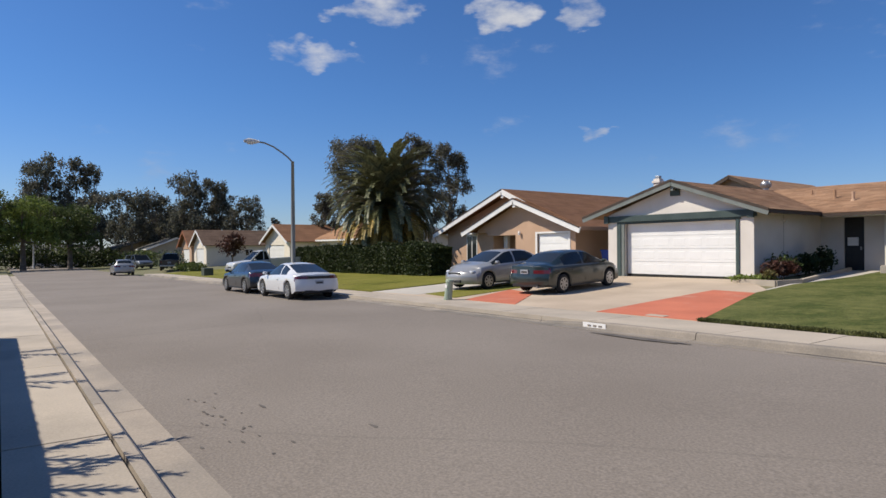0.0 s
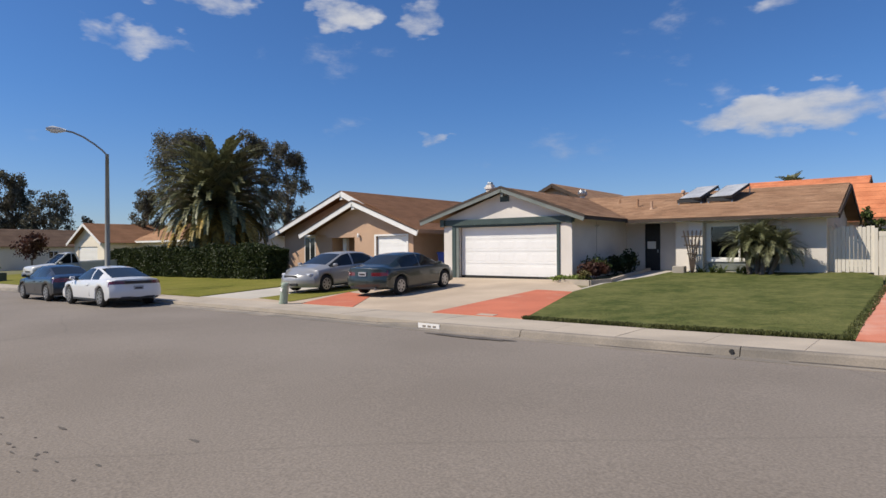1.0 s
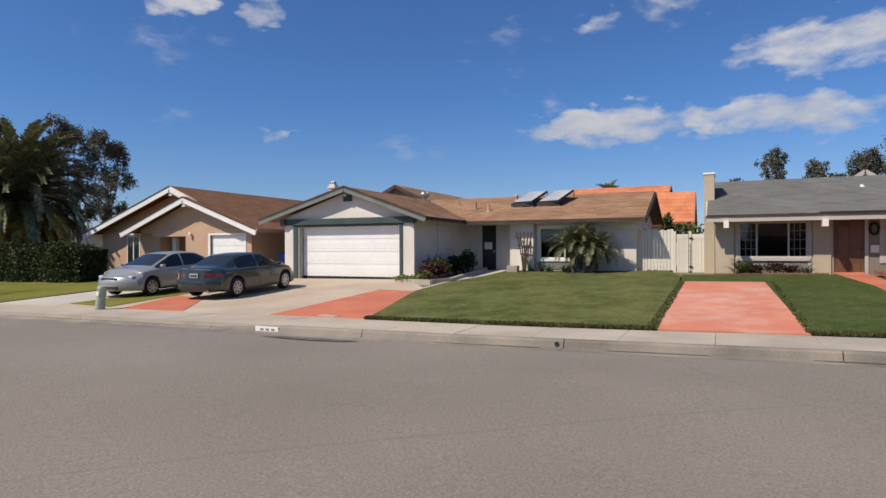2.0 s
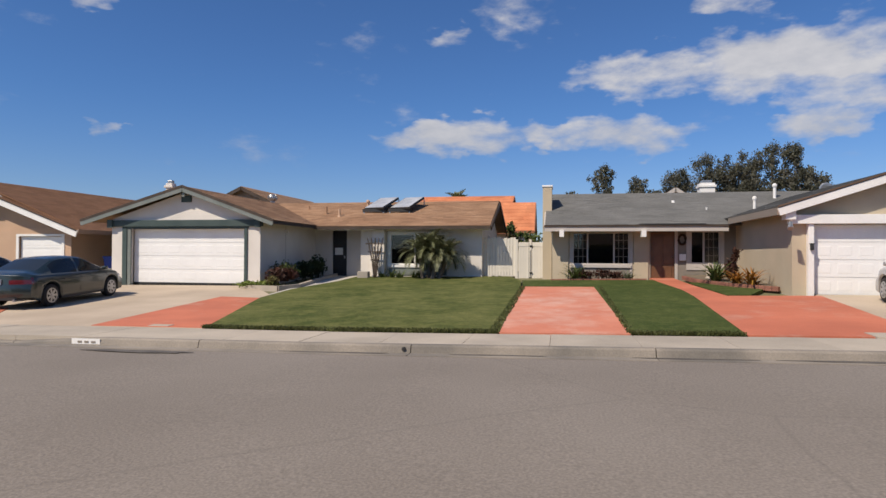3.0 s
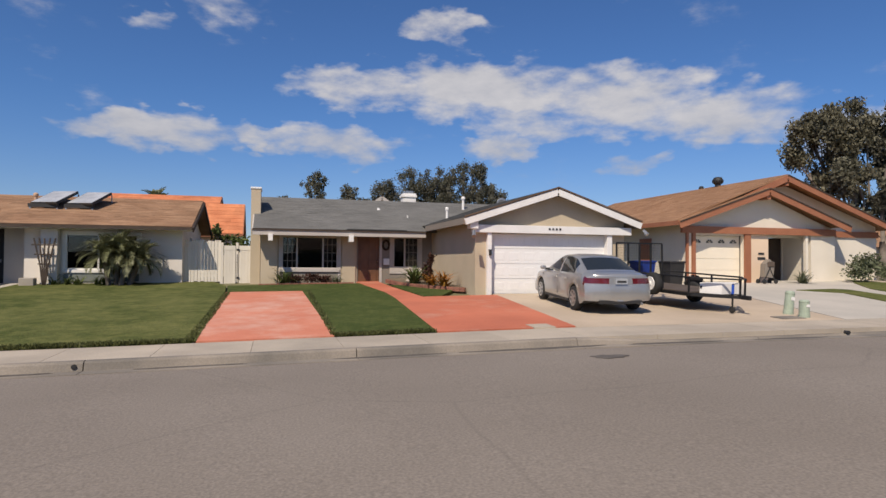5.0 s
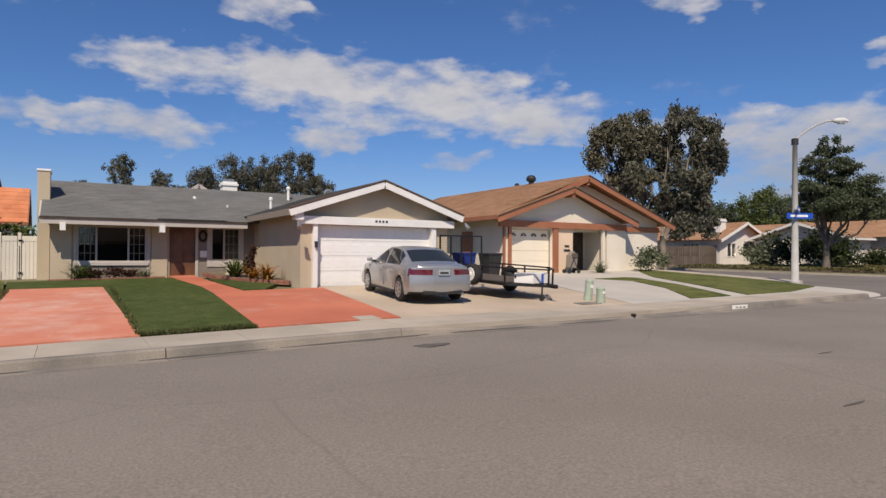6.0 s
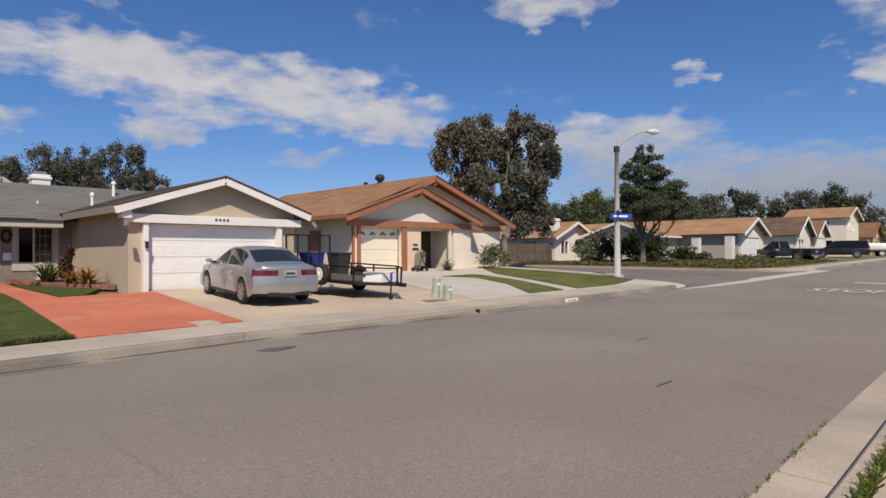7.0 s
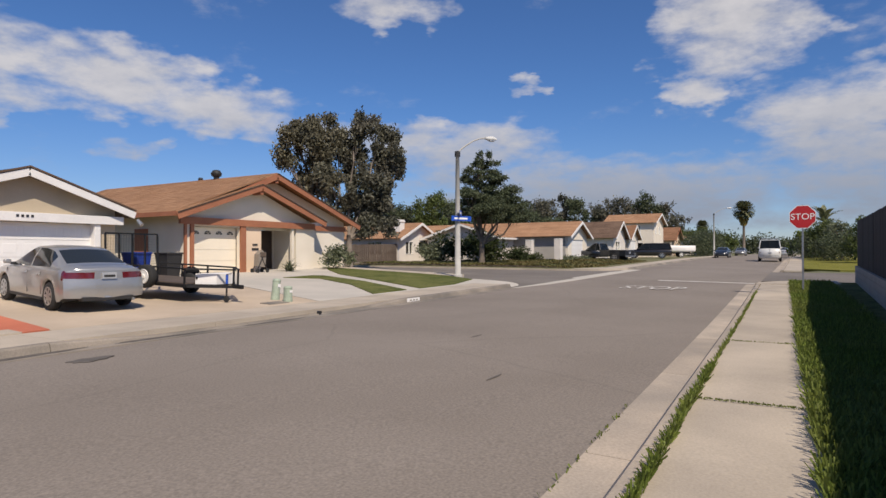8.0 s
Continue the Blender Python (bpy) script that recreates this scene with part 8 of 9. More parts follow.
def road_text():
    me = text_mesh("STOP", 1.0, "road_lettering", 0.0, 2.6)
    me.materials.append(road_white)
    ob = tagged(new("road_lettering", me), "worn white stop lettering painted on the asphalt", "road marking", kind="structure")
    x, y = 25.3, 5.05
    ob.matrix_world = Matrix.Translation((x, y, ground_z(x, y) + 0.016)) @ Matrix(((0, 1, 0, 0), (-1, 0, 0, 0), (-0.004, 0.013, 1, 0), (0, 0, 0, 1)))
    solo("stop_line", sheet(rect(30.6, 30.95, 1.8, 5.9), 0.008, 0.004, 2), road_white, "worn white stop line across the lane", "road marking", kind="structure")


road_text()


def blob_mark(x, y, rx, ry, name, label, seed, mat=patch_tar, dz=0.006):
    rng = random.Random(seed)
    pts = []
    for k in range(26):
        a = 2 * math.pi * k / 26
        q = 0.95 + 0.12 * math.sin(3 * a + seed) + 0.1 * math.sin(7 * a + 2 * seed) + rng.uniform(-0.06, 0.06)
        pts.append((x + rx * q * math.cos(a), y + ry * q * math.sin(a)))
    solo(name, sheet(pts, dz, 0.005, 1.0), mat, label, "road mark", kind="structure")


blob_mark(5.65, 9.07, 0.33, 0.17, "tar_patch", "dark tar patch on the asphalt", 1)
for k, (x, y, rx, ry) in enumerate(((-5.36, 2.91, 0.09, 0.025), (-6.89, 2.32, 0.1, 0.02), (7.5, 3.4, 0.22, 0.02), (10.5, 5.2, 0.2, 0.02))):
    blob_mark(x, y, rx, ry, "oil_stain", "small dark stain on the asphalt", 10 + k)
rng_spots = random.Random(77)
for k in range(26):
    blob_mark(rng_spots.gauss(-6.7, 0.6), rng_spots.gauss(1.75, 0.17), rng_spots.uniform(0.015, 0.06), rng_spots.uniform(0.008, 0.018), "oil_spot", "small dark oil spot on the asphalt", 100 + k)
# dark ragged marks along the gutter near the kerb's foot
for k, (x, rx, ry) in enumerate(((4.9, 1.3, 0.09), (2.2, 0.9, 0.05), (7.6, 1.0, 0.07), (-0.9, 0.8, 0.05), (10.4, 0.9, 0.06), (-3.6, 1.0, 0.05))):
    blob_mark(x, 10.16, rx, ry * 0.9, "gutter_stain", "dark mark along the gutter", 50 + k, dz=0.02)
blob_mark(-7.2, 9.7, 1.1, 0.12, "gutter_stain", "dark mark along the gutter", 31, dz=0.02)


def kerb_number(x, w):
    z = road_z(x)
    t = thing("kerb_number", (x, FACE_F, z), "white painted kerb panel with dark bars", "house number")
    part("panel", bars(((x - w / 2, FACE_F + 0.012, z + 0.068), (x + w / 2, FACE_F + 0.012, z + 0.068), 0.01, 0.12)), white_paint, t)
    for k in range(3):
        u = x - w * 0.28 + k * w * 0.24
        part("bar", bars(((u, FACE_F + 0.004, z + 0.066), (u + w * 0.14, FACE_F + 0.004, z + 0.066), 0.01, 0.035)), taupe, t)


kerb_number(-8.75, 0.62)
kerb_number(16.2, 0.7)
d = solo("drain_pipe", lathe(bmesh.new(), [(0.036, -0.008), (0.036, 0.1), (0.022, 0.1)], (-2.47, FACE_F + 0.0, road_z(-2.47) + 0.075), 14, "y"), trim_black, "black drain pipe mouth in the kerb", "drain")
solo("drain_pipe", lathe(bmesh.new(), [(0.036, -0.008), (0.036, 0.1), (0.022, 0.1)], (12.0, FACE_F + 0.0, road_z(12.0) + 0.07), 14, "y"), trim_black, "black drain pipe mouth in the kerb", "drain")


def utility_box(x, y, r, h, tilt, label):
    z = ground_z(x, y)
    t = thing("utility_box", (x, y, z), label, "utility box", "utility boxes")
    part("shell", lathe(bmesh.new(), [(r * 1.08, -0.05), (r * 1.05, 0.05), (r, 0.1), (r * 0.93, h * 0.95), (r * 0.8, h), (0.02, h + 0.01)], (0, 0, 0), 16), util_green, t, world=False, smooth=False)
    part("lid_band", lathe(bmesh.new(), [(r * 0.97, h * 0.86), (r * 1.0, h * 0.87), (r * 1.0, h * 0.92), (r * 0.95, h * 0.93)], (0, 0, 0), 16), util_green, t, world=False)
    part("tag", boxes((-0.05, 0.05, -r * 1.02, -r * 0.9, h * 0.6, h * 0.75)), white_paint, t, world=False)
    t.matrix_world = pose(x, y, z, 0, tilt, 0)


utility_box(-16.05, 11.75, 0.13, 0.68, 10, "leaning pale green utility pedestal on the verge")
utility_box(13.3, 13.15, 0.12, 0.6, 7, "leaning pale green utility pedestal beside the drive")
utility_box(13.2, 12.55, 0.125, 0.43, 0, "short pale green utility pedestal beside the drive")
solo("meter_pad", sheet(rect(5.62, 6.1, 11.98, 12.46), 0.03, 0.03, 1), concrete, "pale concrete meter pad let into the red drive", "cover", kind="structure")
solo("meter_pad", sheet(rect(-8.8, -8.3, 12.14, 12.36), 0.022, 0.03, 1), concrete, "pale concrete meter pad let into the red strip", "cover", kind="structure")
solo("meter_cover", sheet(rect(12.3, 13.0, 12.3, 12.7), 0.02, 0.04, 1), gutter_mat, "flush concrete meter cover in the pavement", "cover", kind="structure")
t = thing("utility_cabinet", (-48.5, 12.9, ground_z(-48.5, 12.9)), "low dark green utility cabinet on a lawn", "utility box", "utility boxes")
part("shell", boxes((-48.9, -48.1, 12.5, 13.2, -0.4, 0.35), bev=0.03), util_dark, t)


def trailer():
    """Black utility trailer: mesh ramp, railed flat bed with a pointed prow over the drawbar, tool box, jockey wheel and spare."""
    t = thing("utility_trailer", (0, 0, 0), "black steel utility trailer with white toolbox", "trailer")
    L, w, hb, tip = 3.1, 0.88, 0.5, 2.5
    part("deck", boxes((-L / 2, L / 2, -w, w, hb - 0.03, hb), bev=0.004), fence_wood, t, "weathered grey plank deck", world=False)
    part("chassis", boxes((-L / 2, L / 2, -w - 0.04, -w + 0.02, hb - 0.12, hb - 0.031), (-L / 2, L / 2, w - 0.02, w + 0.04, hb - 0.12, hb - 0.031), (-L / 2, -L / 2 + 0.06, -w, w, hb - 0.12, hb - 0.032), (L / 2 - 0.06, L / 2, -w, w, hb - 0.12, hb - 0.032)), black_metal, t, world=False)
    for s in (-1, 1):
        part("side_rail", bars(((-L / 2, s * w, hb + 0.38), (L / 2, s * w, hb + 0.38), 0.045, 0.045), ((L / 2, s * w, hb + 0.38), (tip, s * 0.06, hb + 0.38), 0.045, 0.045)), black_metal, t, world=False)
        for x, y in ((-L / 2 + 0.03, w), (-0.55, w), (0.5, w), (L / 2 - 0.03, w), (tip - 0.04, 0.08)):
            part("stanchion", bars(((x, s * y, hb - 0.1), (x, s * y, hb + 0.36), 0.04, 0.04), up=(1, 0, 0)), black_metal, t, world=False)
        wheel(t, -0.35, s * (w + 0.17), 0.31, s, white_paint, 5)
        bm = bmesh.new()
        for k in range(8):
            a0, a1 = math.pi * k / 8, math.pi * (k + 1) / 8
            bar(bm, (-0.35 + 0.4 * math.cos(a0), s * (w + 0.17), 0.31 + 0.4 * math.sin(a0)), (-0.35 + 0.4 * math.cos(a1), s * (w + 0.17), 0.31 + 0.4 * math.sin(a1)), 0.24, 0.015, up=(0, 1, 0))
        part("mudguard", bm, black_metal, t, world=False)
    box = part("toolbox", prism(bmesh.new(), [(L / 2 + 0.06, -0.6), (L / 2 + 0.52, -0.3), (L / 2 + 0.52, 0.3), (L / 2 + 0.06, 0.6)], "z", hb - 0.03, hb + 0.25), white_paint, t, "white tapered toolbox on the drawbar", world=False)
    part("latch", boxes((L / 2 + 0.08, L / 2 + 0.11, -0.605, -0.56, hb + 0.1, hb + 0.17)), black_metal, box, world=False)
    part("drawbar", bars(((L / 2 - 0.1, -w, hb - 0.08), (tip, 0, hb - 0.08), 0.06, 0.08), ((L / 2 - 0.1, w, hb - 0.08), (tip, 0, hb - 0.08), 0.06, 0.08)), black_metal, t, world=False)
    part("coupler", boxes((tip - 0.05, tip + 0.22, -0.05, 0.05, hb - 0.13, hb - 0.02), bev=0.02), black_metal, t, world=False)
    j = part("jack", tube(bmesh.new(), [(tip - 0.2, -0.16, 0.17), (tip - 0.2, -0.16, hb + 0.26)], 0.024, 8), black_metal, t, "black jockey jack", world=False)
    part("jack_sleeve", tube(bmesh.new(), [(tip - 0.2, -0.16, hb), (tip - 0.2, -0.16, hb + 0.24)], 0.034, 8), sign_blue, j, "blue jack sleeve", world=False)
    part("jack_wheel", lathe(bmesh.new(), [(0.04, -0.03), (0.09, -0.02), (0.09, 0.02), (0.04, 0.03)], (tip - 0.2, -0.16, 0.09), 12, "y"), rubber, j, world=False)
    part("jack_handle", bars(((tip - 0.2, -0.16, hb + 0.25), (tip - 0.2, 0.0, hb + 0.27), 0.022, 0.022)), grey_metal, j, world=False)
    rows = [((-L / 2 - 0.05, -w, hb), (-L / 2 - 0.12, -w, hb + 1.25)), ((-L / 2 - 0.05, w, hb), (-L / 2 - 0.12, w, hb + 1.25)), ((-L / 2 - 0.12, -w, hb + 1.25), (-L / 2 - 0.12, w, hb + 1.25)), ((-L / 2 - 0.05, -w, hb + 0.02), (-L / 2 - 0.05, w, hb + 0.02))]
    rows += [((-L / 2 - 0.07, y, hb), (-L / 2 - 0.12, y, hb + 1.25)) for y in (-w / 2, 0, w / 2)]
    ramp = part("ramp_frame", bars(*[(a, b, 0.045, 0.045) for a, b in rows], up=(1, 0, 0)), black_metal, t, world=False)
    mesh_rows = [((-L / 2 - 0.10, -w + 0.085 * k, hb + 0.03), (-L / 2 - 0.12, -w + 0.085 * k, hb + 1.24), 0.004, 0.004) for k in range(1, 18)]
    mesh_rows += [((-L / 2 - 0.10, -w, hb + 0.085 * k), (-L / 2 - 0.11, w, hb + 0.085 * k), 0.004, 0.004) for k in range(1, 15)]
    part("ramp_mesh", bars(*mesh_rows, up=(1, 0, 0)), black_metal, ramp, world=False)
    c = (0.25, -w - 0.14, hb + 0.12)
    spare = part("spare_wheel", lathe(bmesh.new(), [(0.2, -0.1), (0.3, -0.1), (0.32, -0.06), (0.32, 0.06), (0.3, 0.1), (0.2, 0.1)], c, 24, "y"), rubber, t, "spare tyre with a white rim", world=False, smooth=True)
    part("spare_rim", lathe(bmesh.new(), [(0.2, -0.101), (0.19, -0.118), (0.15, -0.106), (0.07, -0.108), (0.06, -0.13), (0.01, -0.135)], c, 20, "y"), white_paint, spare, world=False)
    part("spare_bracket", bars(((0.25, -w, hb + 0.12), (0.25, -w - 0.14, hb + 0.12), 0.06, 0.06)), black_metal, spare, world=False)
    t.matrix_world = stand(11.77, 15.75, -85)
    return t


trailer()


def wheelie_bin(x, y, heading, mat, label):
    z = ground_z(x, y)
    t = thing("wheelie_bin", (x, y, z), label, "bin", "refuse bins")
    bm = bmesh.new()
    lo = [bm.verts.new(p) for p in ((-0.24, -0.26, 0.06), (0.24, -0.26, 0.06), (0.24, 0.26, 0.06), (-0.24, 0.26, 0.06))]
    hi = [bm.verts.new(p) for p in ((-0.32, -0.36, 1.0), (0.32, -0.36, 1.0), (0.32, 0.36, 1.0), (-0.32, 0.36, 1.0))]
    bm.faces.new(lo[::-1])
    bm.faces.new(hi)
    for k in range(4):
        bm.faces.new((lo[k], lo[(k + 1) % 4], hi[(k + 1) % 4], hi[k]))
    part("bin_body", bm, mat, t, world=False)
    part("lid", boxes((-0.35, 0.35, -0.4, 0.38, 1.0, 1.07), bev=0.025), mat, t, world=False)
    part("handle_bar", tube(bmesh.new(), [(-0.25, 0.44, 0.98), (0.25, 0.44, 0.98)], 0.02, 8), trim_black, t, world=False)
    for s in (-1, 1):
        part("bin_wheel", lathe(bmesh.new(), [(0.03, -0.025), (0.11, -0.025), (0.11, 0.025), (0.03, 0.025)], (s * 0.3, 0.3, 0.11), 14, "x"), rubber, t, world=False)
    t.matrix_world = pose(x, y, z + 0.005, 0, 0, heading)


wheelie_bin(13.9, 20.6, 10, bin_blue, "blue plastic recycling bin by the house wall")
wheelie_bin(14.9, 20.2, 0, trim_black, "black plastic refuse bin behind the trailer")
wheelie_bin(-18.9, 23.6, 0, bin_blue, "dark blue bin between the two houses")

# planter kerbs
def planter(name, pts, h, mat, label, t=0.12, brick=False):
    p = thing(name, (*pts[0], ground_z(*pts[0])), label, "planter")
    for a, b in zip(pts, pts[1:]):
        za, zb = ground_z(*a), ground_z(*b)
        if not brick:
            part("edging", bars(((*a, za + h / 2 - 0.05), (*b, zb + h / 2 - 0.05), t, h + 0.1)), mat, p)
            continue
        L = math.hypot(b[0] - a[0], b[1] - a[1])
        n = max(1, round(L / 0.21))
        for c in range(max(1, round(h / 0.075))):
            for k in range(n):
                f0, f1 = (k + 0.03) / n, (k + 0.97) / n
                q = lambda f: (a[0] + (b[0] - a[0]) * f, a[1] + (b[1] - a[1]) * f, za + (zb - za) * f + 0.035 + c * 0.075)
                part("brick", bars((q(f0), q(f1), 0.1, 0.068)), mat, p)
    return p


planter("planter_kerb", [(-11.1, 20.7), (-9.75, 20.45), (-9.3, 21.2), (-9.65, 24.0), (-9.95, 26.8)], 0.13, concrete, "white-painted concrete planter edging")
planter("brick_planter", [(4.75, 24.6), (4.95, 23.0), (5.7, 21.3), (6.7, 20.2)], 0.15, red_brick, "low curved brick planter by the porch", brick=True)
planter("brick_edging", [(-0.2, 24.35), (3.4, 24.35)], 0.075, red_brick, "brick edging along the window bed", brick=True)
solo("planter_soil", sheet([(4.9, 24.6), (5.1, 23.0), (5.8, 21.4), (6.75, 20.35), (6.75, 25.1), (4.9, 25.1)], 0.13, 0.3, 1.0), soil, "dark planter soil", "soil", kind="structure")


def trellis(x, y):
    z = ground_z(x, y)
    t = thing("trellis", (x, y, z), "dark wooden fan trellis standing in the lawn edge", "trellis")
    for k in range(5):
        u = (k - 2) * 0.14
        part("slat", bars(((u * 0.15, 0, 0.0), (u * 0.5, 0, 0.8), 0.042, 0.042), ((u * 0.5, 0, 0.8), (u * 1.25, 0, 1.75), 0.042, 0.042), up=(0, 1, 0)), dark_wood, t, world=False)
    for zz, ww in ((0.8, 0.2), (1.15, 0.32), (1.5, 0.42)):
        part("cross_slat", bars(((-ww, -0.02, zz), (ww, -0.02, zz), 0.025, 0.05)), dark_wood, t, world=False)


trellis(-7.75, 25.65)
solo("stone_block", boxes((-8.5, -8.02, 25.45, 25.8, ground_z(-8.2, 25.5) - 0.05, ground_z(-8.2, 25.5) + 0.3), bev=0.02), block_wall, "rough concrete block standing by the porch", "block")


def statue(x, y):
    """Small pale garden figure, kept as one plain shape."""
    z = ground_z(x, y)
    bm = lathe(bmesh.new(), [(0.16, 0), (0.17, 0.12), (0.11, 0.2), (0.14, 0.34), (0.1, 0.46), (0.07, 0.5), (0.09, 0.58), (0.06, 0.66), (0.01, 0.68)], (x, y, z), 14)
    solo("garden_statue", bm, concrete, "small pale stone garden ornament by the porch", "statue", smooth=True)


statue(5.5, 23.7)


def stroller(x, y):
    z = ground_z(x, y)
    t = thing("folded_stroller", (x, y, z), "grey folded pushchair beside the peach wall", "pushchair")
    part("seat_fabric", prism(bmesh.new(), [(-0.24, 0.3), (0.2, 0.25), (0.28, 0.8), (0.05, 1.05), (-0.2, 0.85)], "y", -0.14, 0.14), taupe, t, world=False)
    part("tray", boxes((-0.1, 0.26, -0.18, 0.18, 0.72, 0.95), bev=0.04), fence_wood, t, world=False)
    part("frame", bars(((-0.3, 0.15, 0.1), (0.2, 0.15, 1.0), 0.03, 0.03), ((-0.3, -0.15, 0.1), (0.2, -0.15, 1.0), 0.03, 0.03), ((0.3, 0.15, 0.1), (-0.1, 0.15, 0.9), 0.03, 0.03), ((0.3, -0.15, 0.1), (-0.1, -0.15, 0.9), 0.03, 0.03)), trim_black, t, world=False)
    for sx in (-0.3, 0.3):
        for s in (-1, 1):
            part("small_wheel", lathe(bmesh.new(), [(0.03, -0.02), (0.1, -0.02), (0.1, 0.02), (0.03, 0.02)], (sx, s * 0.18, 0.1), 12, "y"), rubber, t, world=False)


stroller(20.9, 21.9)

# ---- roof things ----
def solar_panel(x, label):
    """Thermal collector tilted on the roof slope, glazed box with a dark skirt."""
    y0, y1 = 27.5, 28.7
    zf = lambda y: 2.98 + (y - 25.55) * 1.38 / 3.9
    t = thing("solar_collector", (x, y0, zf(y0)), label, "solar panel", "solar collectors")
    n = Vector((0, -0.42, 0.9)).normalized()
    a, b = Vector((0, 0, 0.22)), Vector((0.42, 1.2, zf(y1) - zf(y0) + 0.36))
    bm = bmesh.new()
    bar(bm, a, b, 1.08, 0.10)
    part("box", bm, trim_black, t, world=False)
    bm = bmesh.new()
    bar(bm, a + n * 0.055, b + n * 0.055, 1.02, 0.012)
    part("glazing", bm, collector_mat, t, "pale glossy collector glazing", world=False)
    part("foot", boxes((-0.5, -0.44, -0.02, 0.3, -0.06, 0.062), (0.44, 0.5, -0.02, 0.3, -0.06, 0.062)), grey_metal, t, world=False)
    part("skirt", boxes((-0.54, 0.54, -0.03, 0.02, 0.06, 0.21)), trim_black, t, world=False)
    for s in (-0.5, 0.5):
        part("leg", bars(((s + 0.40, 1.15, zf(y1) - zf(y0) - 0.1), (s + 0.40, 1.15, zf(y1) - zf(y0) + 0.3), 0.04, 0.04), up=(1, 0, 0)), grey_metal, t, world=False)


solar_panel(-8.4, "grey glazed solar water collector on the brown roof")
solar_panel(-7.15, "grey glazed solar water collector beside its twin")
turbine_vent(-14.4, 29.3, 4.31, grey_metal, "shiny turbine vent on the brown roof", 1.0)
vent_pipe("vent_pipe", -10.7, 27.4, 3.64, 0.05, 0.35, shingle_brown, "short brown painted vent pipe", False)
vent_pipe("vent_pipe", -9.9, 27.0, 3.5, 0.05, 0.34, stucco_pink, "pinkish vent pipe on the brown roof", False)
vent_pipe("vent_pipe", -9.0, 28.5, 4.02, 0.06, 0.26, stucco_pink, "pinkish flue with a metal cap", True)
vent_pipe("vent_pipe", -11.9, 28.2, 3.9, 0.04, 0.2, shingle_brown, "short brown vent stub", False)
vent_pipe("flue", 7.5, 25.4, 3.45, 0.05, 0.5, white_paint, "tall white painted flue on the grey roof", True)
vent_pipe("flue", 8.85, 27.4, 4.1, 0.06, 0.55, white_paint, "white painted flue with a rain cap", True)
vent_pipe("vent_pipe", 4.8, 27.0, 3.95, 0.06, 0.12, white_paint, "low white roof vent", False)
vent_pipe("vent_pipe", 5.9, 26.0, 3.5, 0.03, 0.2, white_paint, "small white vent pipe", False)


def dish(x, y, z):
    t = thing("satellite_dish", (x, y, z), "small satellite dish on the grey roof", "satellite dish")
    part("mast", tube(bmesh.new(), [(x, y, z - 0.3), (x, y, z + 0.3)], 0.025, 8), grey_metal, t)
    part("reflector", lathe(bmesh.new(), [(0.01, 0.06), (0.15, 0.04), (0.27, -0.03), (0.275, -0.02), (0.15, 0.055), (0.01, 0.075)], (x, y, z + 0.38), 18, "y"), grey_metal, t, smooth=True)
    part("feed_arm", tube(bmesh.new(), [(x, y, z + 0.2), (x + 0.05, y - 0.35, z + 0.35)], 0.012, 6), trim_black, t)


dish(10.4, 26.4, 4.0)


def chimney(x, y, z0, z1, w, mat, label, cap=True):
    t = thing("chimney", (x, y, z0), label, "chimney", "chimneys")
    part("shaft", boxes((x - w / 2, x + w / 2, y - w / 2, y + w / 2, z0, z1), bev=0.015), mat, t)
    part("crown", boxes((x - w / 2 - 0.06, x + w / 2 + 0.06, y - w / 2 - 0.06, y + w / 2 + 0.06, z1 - 0.25, z1 - 0.12), bev=0.015), mat, t)
    if cap:
        part("spark_cap", boxes((x - w / 3, x + w / 3, y - w / 3, y + w / 3, z1, z1 + 0.16), bev=0.02), grey_metal, t)


chimney(*polar(-35.0, 36.5), 2.0, 5.55, 0.38, stucco_white, "white stucco chimney with a metal cap")
chimney(*polar(12.2, 38), 0.6, 5.9, 0.8, white_paint, "white chimney behind the grey roof")

